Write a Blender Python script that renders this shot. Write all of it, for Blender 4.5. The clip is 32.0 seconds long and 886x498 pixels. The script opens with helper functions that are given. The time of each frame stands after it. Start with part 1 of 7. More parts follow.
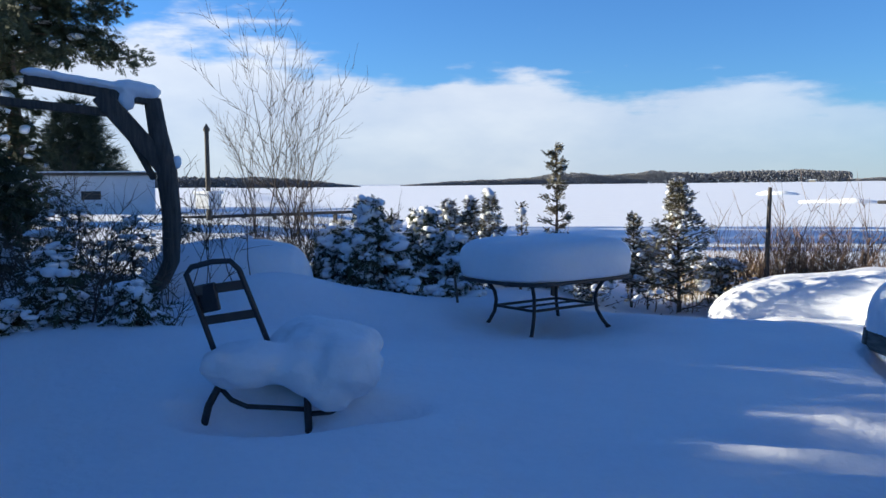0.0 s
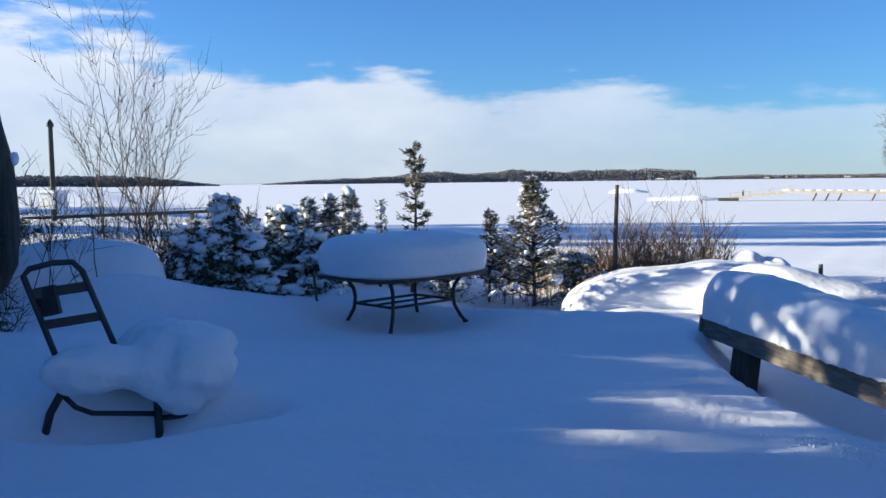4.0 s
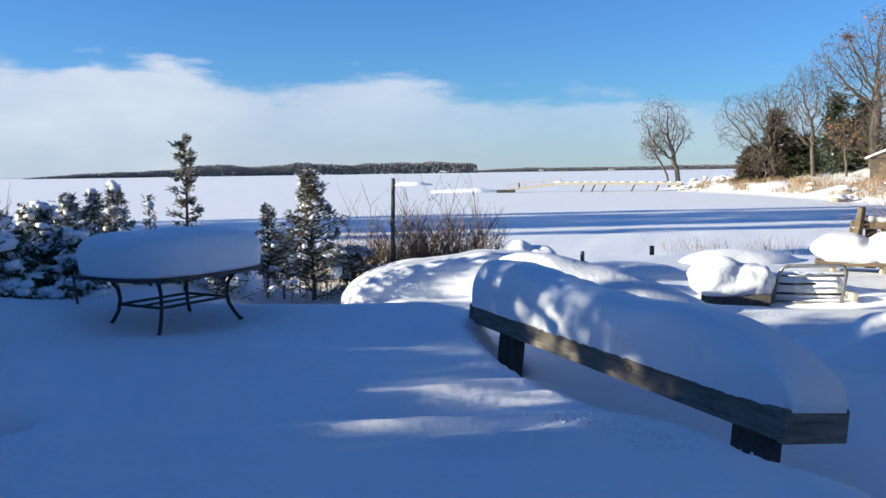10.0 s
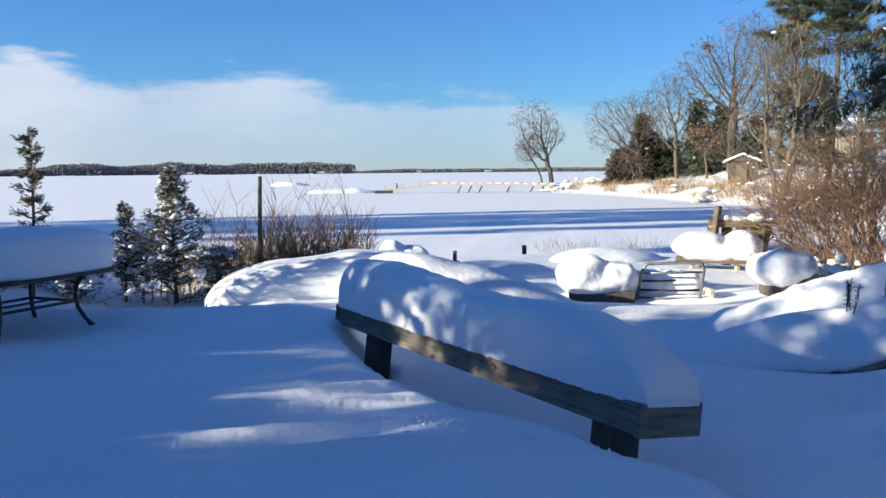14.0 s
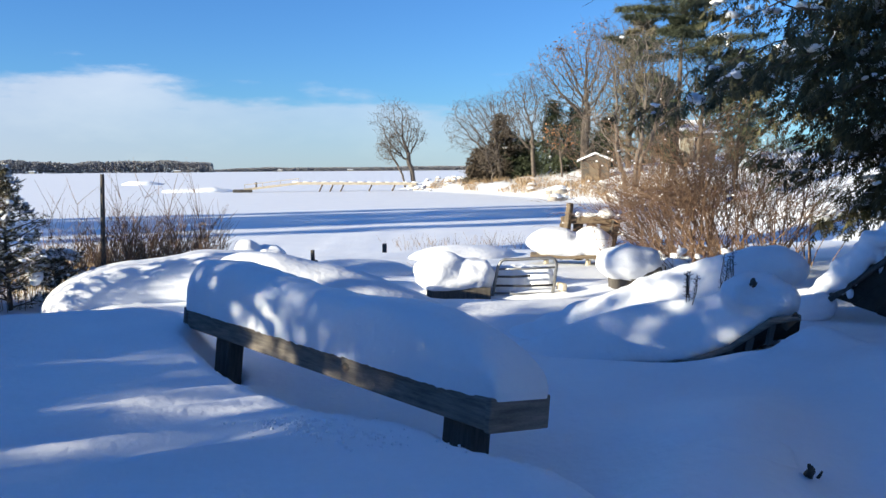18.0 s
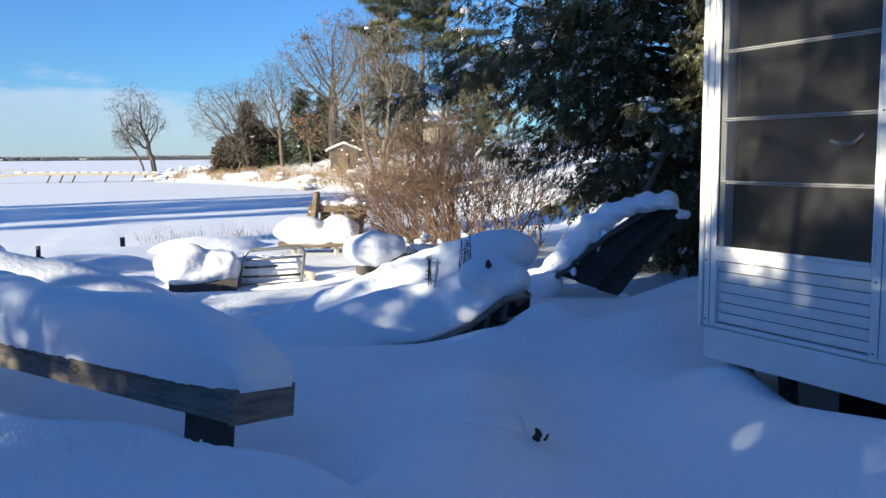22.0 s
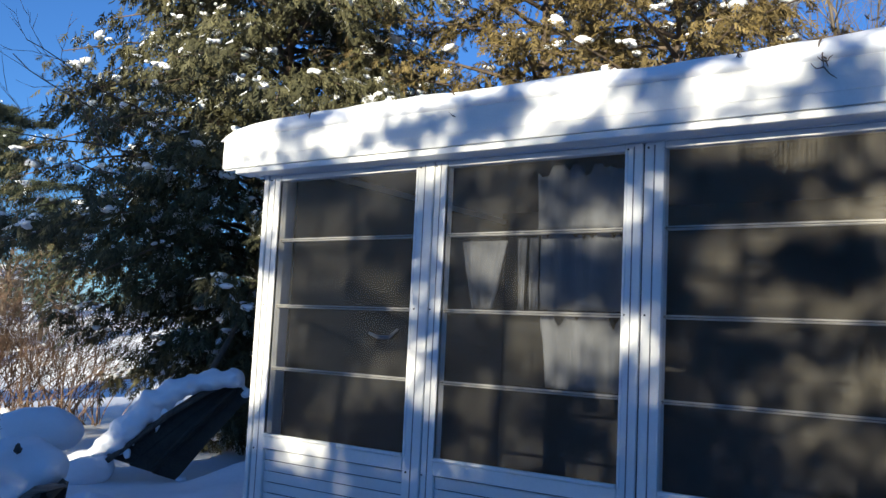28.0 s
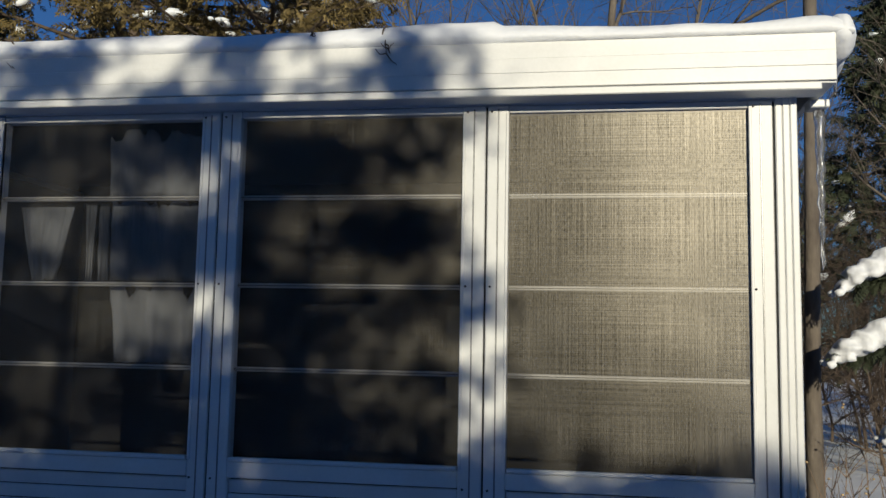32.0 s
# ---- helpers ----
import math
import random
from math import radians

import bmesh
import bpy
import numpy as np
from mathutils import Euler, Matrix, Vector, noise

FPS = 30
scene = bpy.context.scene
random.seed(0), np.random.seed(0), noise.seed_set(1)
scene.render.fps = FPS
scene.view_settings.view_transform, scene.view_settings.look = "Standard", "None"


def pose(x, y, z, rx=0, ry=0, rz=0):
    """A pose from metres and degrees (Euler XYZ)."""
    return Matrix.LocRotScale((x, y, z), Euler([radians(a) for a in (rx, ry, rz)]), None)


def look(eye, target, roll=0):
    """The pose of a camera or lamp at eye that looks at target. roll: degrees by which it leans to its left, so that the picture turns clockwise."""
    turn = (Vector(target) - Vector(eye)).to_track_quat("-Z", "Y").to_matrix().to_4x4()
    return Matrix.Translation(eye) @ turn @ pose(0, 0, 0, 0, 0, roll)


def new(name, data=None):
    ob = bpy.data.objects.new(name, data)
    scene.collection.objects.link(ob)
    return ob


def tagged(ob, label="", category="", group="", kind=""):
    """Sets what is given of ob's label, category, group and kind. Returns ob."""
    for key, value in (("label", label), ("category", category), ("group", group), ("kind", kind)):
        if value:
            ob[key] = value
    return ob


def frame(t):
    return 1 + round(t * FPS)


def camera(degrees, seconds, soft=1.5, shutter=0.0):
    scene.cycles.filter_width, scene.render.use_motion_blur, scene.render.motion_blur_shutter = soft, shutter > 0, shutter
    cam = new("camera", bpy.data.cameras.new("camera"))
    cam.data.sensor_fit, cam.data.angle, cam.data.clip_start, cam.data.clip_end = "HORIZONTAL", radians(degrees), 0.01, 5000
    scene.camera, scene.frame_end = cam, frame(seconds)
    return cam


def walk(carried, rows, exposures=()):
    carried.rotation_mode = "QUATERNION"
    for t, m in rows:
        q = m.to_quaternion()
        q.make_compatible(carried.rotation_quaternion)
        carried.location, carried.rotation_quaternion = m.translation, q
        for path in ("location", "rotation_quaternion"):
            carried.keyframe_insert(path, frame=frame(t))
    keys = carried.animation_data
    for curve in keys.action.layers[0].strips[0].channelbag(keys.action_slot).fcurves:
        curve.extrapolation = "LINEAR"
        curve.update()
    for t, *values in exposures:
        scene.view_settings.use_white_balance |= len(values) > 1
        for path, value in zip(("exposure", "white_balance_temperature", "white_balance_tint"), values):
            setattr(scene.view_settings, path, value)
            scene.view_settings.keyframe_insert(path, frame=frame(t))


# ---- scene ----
cam = camera(54.2, 32.0)
EXPOSURES = [(0, 1.15), (6, 1.15), (10, 1.05), (19, 1.15), (23, 1.2), (25.5, 1.35), (28, 1.0), (30, 0.32), (32, -0.42)]
PATH = [
    (0, (0.405, -0.046, 1.236), (-0.528, 1.717, 1.086), -0.6),
    (0.5, (0.404, -0.039, 1.232), (-0.484, 1.747, 1.081), -0.6),
    (1, (0.411, -0.037, 1.228), (-0.438, 1.768, 1.076), -0.6),
    (2, (0.426, -0.047, 1.229), (-0.353, 1.789, 1.075), -0.6),
    (3, (0.456, -0.057, 1.23), (-0.261, 1.804, 1.074), -0.7),
    (3.5, (0.462, -0.058, 1.228), (-0.22, 1.816, 1.072), -0.7),
    (5.5, (0.49, -0.06, 1.227), (-0.046, 1.861, 1.069), -0.4),
    (6, (0.497, -0.061, 1.227), (0.001, 1.87, 1.069), -0.4),
    (7, (0.515, -0.084, 1.23), (0.098, 1.866, 1.07), -0.3),
    (8, (0.528, -0.104, 1.233), (0.193, 1.861, 1.068), -0.4),
    (9, (0.55, -0.088, 1.232), (0.298, 1.888, 1.06), -0.6),
    (10, (0.579, -0.041, 1.23), (0.408, 1.943, 1.052), -0.8),
    (11, (0.605, 0.004, 1.225), (0.512, 1.994, 1.046), -0.8),
    (12, (0.633, 0.042, 1.216), (0.611, 2.034, 1.037), -0.6),
    (13, (0.653, 0.077, 1.209), (0.698, 2.069, 1.03), -0.6),
    (13.5, (0.665, 0.088, 1.205), (0.741, 2.079, 1.026), -0.5),
    (15.5, (0.7, 0.127, 1.198), (0.91, 2.108, 1.019), -0.4),
    (16, (0.71, 0.13, 1.2), (0.958, 2.106, 1.021), -0.3),
    (17, (0.729, 0.138, 1.194), (1.058, 2.103, 1.015), -0.3),
    (18, (0.751, 0.151, 1.19), (1.17, 2.098, 1.006), -0.4),
    (19, (0.77, 0.145, 1.186), (1.296, 2.065, 0.995), -0.4),
    (20, (0.785, 0.138, 1.182), (1.436, 2.018, 0.983), -0.4),
    (20.5, (0.79, 0.131, 1.18), (1.511, 1.986, 0.978), -0.3),
    (21, (0.79, 0.127, 1.177), (1.585, 1.951, 0.972), -0.3),
    (21.5, (0.795, 0.121, 1.176), (1.665, 1.91, 0.967), -0.3),
    (22, (0.792, 0.111, 1.179), (1.742, 1.859, 0.967), -0.4),
    (22.5, (0.799, 0.106, 1.174), (1.826, 1.809, 0.961), -0.4),
    (23, (0.808, 0.097, 1.17), (1.91, 1.753, 0.964), -0.3),
    (23.5, (0.82, 0.089, 1.163), (1.995, 1.697, 0.98), -0.3),
    (24, (0.84, 0.099, 1.162), (2.087, 1.655, 1.015), -0.2),
    (24.5, (0.853, 0.114, 1.163), (2.171, 1.615, 1.066), -0.1),
    (25, (0.843, 0.13, 1.166), (2.228, 1.571, 1.123), 0.1),
    (25.5, (0.852, 0.117, 1.176), (2.286, 1.511, 1.183), 0.6),
    (27.5, (0.981, 0.121, 1.226), (2.573, 1.319, 1.399), 2.4),
    (28, (1.016, 0.087, 1.249), (2.646, 1.228, 1.448), 2.8),
    (28.5, (1.012, 0.074, 1.244), (2.695, 1.129, 1.478), 3.1),
    (29, (0.962, 0.093, 1.255), (2.712, 1.029, 1.509), 3.2),
    (29.5, (0.935, 0.127, 1.207), (2.742, 0.931, 1.504), 3.3),
    (30, (0.942, 0.133, 1.206), (2.794, 0.823, 1.51), 3.0),
    (30.5, (0.96, 0.135, 1.199), (2.851, 0.713, 1.496), 2.5),
    (31, (0.982, 0.104, 1.221), (2.906, 0.583, 1.482), 1.9),
    (31.5, (1.011, 0.057, 1.185), (2.958, 0.444, 1.431), 1.6),
    (32, (1.035, -0.011, 1.167), (3.001, 0.293, 1.373), 1.1),
]
walk(cam, [(t, look(eye, target, roll)) for t, eye, target, roll in PATH], exposures=EXPOSURES)

# ---- world, sun and sky ----
SUN_EL, SUN_X, SUN_Y = 14.0, 0.972, 0.235          # light travels towards (SUN_X, SUN_Y)
world = bpy.data.worlds.new("winter_sky")
scene.world = world
world.use_nodes = True
wn = world.node_tree.nodes
sky = wn.new("ShaderNodeTexSky")
sky.sky_type, sky.sun_disc = "NISHITA", False
sky.sun_elevation, sky.sun_rotation = radians(SUN_EL), math.atan2(-SUN_X, -SUN_Y)
sky.air_density, sky.dust_density, sky.ozone_density = 1.0, 0.05, 2.5
wn["Background"].inputs["Strength"].default_value = 0.055
tint = wn.new("ShaderNodeMixRGB")
tint.blend_type = "MULTIPLY"
tint.inputs["Fac"].default_value = 1.0
tint.inputs["Color2"].default_value = (0.50, 0.93, 1.56, 1)
world.node_tree.links.new(sky.outputs["Color"], tint.inputs["Color1"])
world.node_tree.links.new(tint.outputs["Color"], wn["Background"].inputs["Color"])
lamp = bpy.data.lights.new("sun", "SUN")
lamp.energy, lamp.angle, lamp.color = 5.0, radians(0.45), (1.0, 0.925, 0.72)
sun = new("sun", lamp)
k = math.tan(radians(SUN_EL))
sun.matrix_world = look((-40 * SUN_X, -40 * SUN_Y, 40 * k), (0, 0, 0))


# ---- materials ----
def link(tree, a, b):
    tree.links.new(a, b)


def surf(name, dark, light, rough=0.7, scale=6.0, bump=0.3, fine=60.0, metal=0.0, vary=0.0, island=False, stretch=(1, 1, 1), contrast=0.5, swell=0.0):
    """A surface of two colours mixed by noise at two scales, with fine relief."""
    m = bpy.data.materials.new(name)
    m.use_nodes = True
    t = m.node_tree
    p = t.nodes["Principled BSDF"]
    p.inputs["Roughness"].default_value, p.inputs["Metallic"].default_value = rough, metal
    co = t.nodes.new("ShaderNodeTexCoord")
    mp = t.nodes.new("ShaderNodeMapping")
    mp.inputs["Scale"].default_value = stretch
    link(t, co.outputs["Object"], mp.inputs["Vector"])
    a, b = t.nodes.new("ShaderNodeTexNoise"), t.nodes.new("ShaderNodeTexNoise")
    a.inputs["Scale"].default_value, a.inputs["Detail"].default_value = scale, 5
    b.inputs["Scale"].default_value, b.inputs["Detail"].default_value = fine, 4
    link(t, mp.outputs["Vector"], a.inputs["Vector"])
    link(t, mp.outputs["Vector"], b.inputs["Vector"])
    mix = t.nodes.new("ShaderNodeMath")
    mix.operation = "MULTIPLY_ADD"
    mix.inputs[1].default_value = 0.35
    link(t, b.outputs["Fac"], mix.inputs[0])
    link(t, a.outputs["Fac"], mix.inputs[2])
    ramp = t.nodes.new("ShaderNodeValToRGB")
    ramp.color_ramp.elements[0].position, ramp.color_ramp.elements[1].position = 0.67 - contrast / 2, 0.67 + contrast / 2
    ramp.color_ramp.elements[0].color, ramp.color_ramp.elements[1].color = (*dark, 1), (*light, 1)
    link(t, mix.outputs[0], ramp.inputs["Fac"])
    out = ramp.outputs["Color"]
    if vary:
        hsv = t.nodes.new("ShaderNodeHueSaturation")
        rng = t.nodes.new("ShaderNodeMapRange")
        rng.inputs["To Min"].default_value, rng.inputs["To Max"].default_value = 1 - vary, 1 + vary
        src = t.nodes.new("ShaderNodeNewGeometry").outputs["Random Per Island"] if island else t.nodes.new("ShaderNodeObjectInfo").outputs["Random"]
        link(t, src, rng.inputs["Value"])
        link(t, rng.outputs["Result"], hsv.inputs["Value"])
        link(t, out, hsv.inputs["Color"])
        out = hsv.outputs["Color"]
    link(t, out, p.inputs["Base Color"])
    if bump:
        bp = t.nodes.new("ShaderNodeBump")
        bp.inputs["Strength"].default_value, bp.inputs["Distance"].default_value = bump, 0.4 / fine
        link(t, b.outputs["Fac"], bp.inputs["Height"])
        if swell:
            c = t.nodes.new("ShaderNodeTexNoise")
            c.inputs["Scale"].default_value, c.inputs["Detail"].default_value = 4.5, 3
            link(t, mp.outputs["Vector"], c.inputs["Vector"])
            b2 = t.nodes.new("ShaderNodeBump")
            b2.inputs["Strength"].default_value, b2.inputs["Distance"].default_value = swell, 0.03
            link(t, c.outputs["Fac"], b2.inputs["Height"])
            link(t, b2.outputs["Normal"], bp.inputs["Normal"])
        link(t, bp.outputs["Normal"], p.inputs["Normal"])
    return m


SNOW = surf("snow", (0.80, 0.82, 0.86), (0.88, 0.89, 0.91), 0.6, 1.3, 0.32, 19.0, swell=0.4)
SNOW_SMALL = surf("clinging_snow", (0.80, 0.82, 0.86), (0.88, 0.89, 0.91), 0.6, 6, 0.4, 45.0)
WOOD_GREY = surf("weathered_timber", (0.10, 0.085, 0.07), (0.27, 0.235, 0.195), 0.85, 5, 0.5, 40, stretch=(1, 1, 9), contrast=0.45)
WOOD_DARK = surf("dark_timber", (0.04, 0.034, 0.03), (0.11, 0.095, 0.08), 0.85, 5, 0.5, 40, stretch=(9, 9, 1))
WOOD_TAN = surf("tan_cedar_wood", (0.10, 0.072, 0.048), (0.20, 0.15, 0.10), 0.8, 6, 0.4, 40, stretch=(1, 1, 5))
WOOD_ROT = surf("rotten_planks", (0.010, 0.0095, 0.008), (0.055, 0.046, 0.034), 0.85, 2.2, 0.4, 18, stretch=(1, 2.5, 2.5), contrast=0.7)
BLACK = surf("black_painted_steel", (0.012, 0.013, 0.015), (0.03, 0.03, 0.033), 0.45, 10, 0.15, 90)
ALU = surf("aluminium_tube", (0.17, 0.17, 0.17), (0.30, 0.30, 0.30), 0.4, 14, 0.1, 90, metal=0.7)
WHITE = surf("white_enamelled_aluminium", (0.62, 0.62, 0.60), (0.80, 0.80, 0.78), 0.42, 4, 0.06, 70, contrast=0.9)
WHITE_OLD = surf("white_vinyl_siding", (0.58, 0.59, 0.58), (0.76, 0.76, 0.75), 0.55, 5, 0.1, 60, contrast=0.8, vary=0.05)
BAR = surf("dull_aluminium_bar", (0.26, 0.255, 0.245), (0.42, 0.41, 0.39), 0.5, 6, 0.08, 70)
SEAL_AND_GAP = surf("black_seal_and_gap_shade", (0.012, 0.012, 0.012), (0.03, 0.03, 0.03), 0.7, 20, 0.1, 90)
# Near-black: the unlit porch room's shade is put into this colour.
SHADE_BLACK = surf("shade_black_lining", (0.003, 0.003, 0.003), (0.008, 0.0075, 0.007), 0.9, 3, 0.2, 30)
# White cloth darkened to blue-grey: the porch's shade is in its colour.
CLOTH = surf("shade_grey_curtain", (0.065, 0.070, 0.080), (0.135, 0.142, 0.158), 0.9, 5, 0.4, 80, stretch=(3, 3, 0.6))
BARK = surf("grey_bark", (0.075, 0.06, 0.05), (0.21, 0.175, 0.14), 0.9, 7, 0.7, 35, stretch=(1, 1, 0.35))
BARK_FAR = surf("grey_brown_bark", (0.060, 0.047, 0.038), (0.14, 0.112, 0.09), 0.9, 3, 0.5, 20)
DRY_FAR = surf("brown_shore_grass", (0.20, 0.13, 0.07), (0.38, 0.27, 0.16), 0.9, 5, 0.2, 40, vary=0.3, island=True)
BARK_DARK = surf("dark_conifer_bark", (0.06, 0.042, 0.03), (0.15, 0.11, 0.08), 0.9, 7, 0.7, 35, stretch=(1, 1, 0.35))
TWIG = surf("red_brown_twigs", (0.13, 0.078, 0.05), (0.29, 0.18, 0.115), 0.8, 8, 0.2, 40, vary=0.25, island=True)
TWIG_TAN = surf("tan_weed_stalks", (0.16, 0.105, 0.07), (0.32, 0.225, 0.15), 0.85, 8, 0.2, 40, vary=0.25, island=True)
DRY = surf("dry_straw_grass", (0.36, 0.25, 0.13), (0.58, 0.43, 0.25), 0.9, 5, 0.2, 40, vary=0.25, island=True)
OAK_LEAF = surf("withered_oak_leaves", (0.20, 0.09, 0.04), (0.36, 0.18, 0.08), 0.85, 5, 0.2, 40, vary=0.25, island=True)
CEDAR = surf("cedar_foliage", (0.022, 0.032, 0.014), (0.06, 0.072, 0.03), 0.75, 3, 0.2, 50, vary=0.35, island=True)
CEDAR_MID = surf("dark_bronze_cedar_foliage", (0.038, 0.041, 0.019), (0.105, 0.094, 0.040), 0.75, 3, 0.2, 50, vary=0.4, island=True)
CEDAR_OLIVE = surf("bronzed_cedar_foliage", (0.078, 0.072, 0.040), (0.17, 0.145, 0.085), 0.75, 3, 0.2, 50, vary=0.35, island=True)
BRONZE = surf("winter_bronzed_cedar", (0.07, 0.052, 0.018), (0.19, 0.135, 0.045), 0.75, 3, 0.2, 50, vary=0.45, island=True)
CEDAR_BROWN = surf("brown_cedar_foliage", (0.045, 0.034, 0.022), (0.10, 0.072, 0.045), 0.8, 3, 0.2, 50, vary=0.35, island=True)
PINE = surf("pine_needles", (0.026, 0.036, 0.020), (0.062, 0.072, 0.036), 0.7, 3, 0.2, 50, vary=0.3, island=True)
# Distance haze is put into this lightened blue-grey of the far trees.
FARWOOD = surf("hazed_leafless_far_wood", (0.165, 0.165, 0.175), (0.195, 0.19, 0.195), 0.95, 0.03, 0.0, 0.4, vary=0.04, island=True)
ROCK = surf("granite_boulder", (0.20, 0.18, 0.16), (0.40, 0.36, 0.32), 0.85, 4, 0.6, 25)
SHED = surf("tan_shed_boards", (0.06, 0.05, 0.04), (0.11, 0.092, 0.075), 0.85, 3, 0.3, 25, stretch=(1, 1, 4))
CREAM = surf("cream_house_siding", (0.22, 0.20, 0.15), (0.34, 0.31, 0.25), 0.7, 3, 0.2, 25)
PALE_WALL = surf("pale_blue_white_siding", (0.52, 0.54, 0.57), (0.66, 0.67, 0.70), 0.7, 1.5, 0.2, 25)
DOCKWOOD = surf("weathered_dock_boards", (0.42, 0.35, 0.25), (0.62, 0.53, 0.40), 0.8, 3, 0.3, 25)
GLASS_DARK = surf("dark_window_glass", (0.02, 0.024, 0.03), (0.04, 0.045, 0.055), 0.12, 2, 0.02, 20)
ICE = bpy.data.materials.new("clear_ice")
ICE.use_nodes = True
ICE.node_tree.nodes["Principled BSDF"].inputs["Transmission Weight"].default_value = 0.9
ICE.node_tree.nodes["Principled BSDF"].inputs["Roughness"].default_value = 0.12
ICE.node_tree.nodes["Principled BSDF"].inputs["IOR"].default_value = 1.31


def screen_cloth():
    """Dusty insect screen: a weave of pale threads, half open."""
    m = bpy.data.materials.new("dusty_insect_screen")
    m.use_nodes = True
    t = m.node_tree
    p = t.nodes["Principled BSDF"]
    p.inputs["Roughness"].default_value = 0.9
    co = t.nodes.new("ShaderNodeTexCoord")
    fac = None
    for stretch, amount in (((1, 430, 2.3), 0.42), ((1, 1.7, 430), 0.30), ((1, 260, 60), 0.28), ((1, 2.4, 1.6), 0.2)):
        mp, nz = t.nodes.new("ShaderNodeMapping"), t.nodes.new("ShaderNodeTexNoise")
        mp.inputs["Scale"].default_value = stretch
        nz.inputs["Scale"].default_value, nz.inputs["Detail"].default_value = 1.0, 3
        link(t, co.outputs["Object"], mp.inputs["Vector"])
        link(t, mp.outputs["Vector"], nz.inputs["Vector"])
        mul = t.nodes.new("ShaderNodeMath")
        mul.operation = "MULTIPLY_ADD"
        mul.inputs[1].default_value = amount
        link(t, nz.outputs["Fac"], mul.inputs[0])
        if fac is None:
            mul.inputs[2].default_value = 0.0
        else:
            link(t, fac, mul.inputs[2])
        fac = mul.outputs[0]
    ramp = t.nodes.new("ShaderNodeValToRGB")
    ramp.color_ramp.elements[0].position, ramp.color_ramp.elements[1].position = 0.44, 0.80
    ramp.color_ramp.elements[0].color, ramp.color_ramp.elements[1].color = (0.015, 0.015, 0.015, 1), (0.46, 0.46, 0.46, 1)
    link(t, fac, ramp.inputs["Fac"])
    p.inputs["Base Color"].default_value = (0.05, 0.05, 0.05, 1)
    gl, ad = t.nodes.new("ShaderNodeBsdfGlossy"), t.nodes.new("ShaderNodeMixShader")
    gl.inputs["Color"].default_value, gl.inputs["Roughness"].default_value = (0.74, 0.68, 0.58, 1), 0.39
    ad.inputs["Fac"].default_value = 0.34
    link(t, p.outputs[0], ad.inputs[1])
    link(t, gl.outputs[0], ad.inputs[2])
    tr, mx = t.nodes.new("ShaderNodeBsdfTransparent"), t.nodes.new("ShaderNodeMixShader")
    link(t, ramp.outputs["Color"], mx.inputs["Fac"])
    link(t, tr.outputs[0], mx.inputs[1])
    link(t, ad.outputs[0], mx.inputs[2])
    link(t, mx.outputs[0], t.nodes["Material Output"].inputs["Surface"])
    return m


SCREEN = screen_cloth()


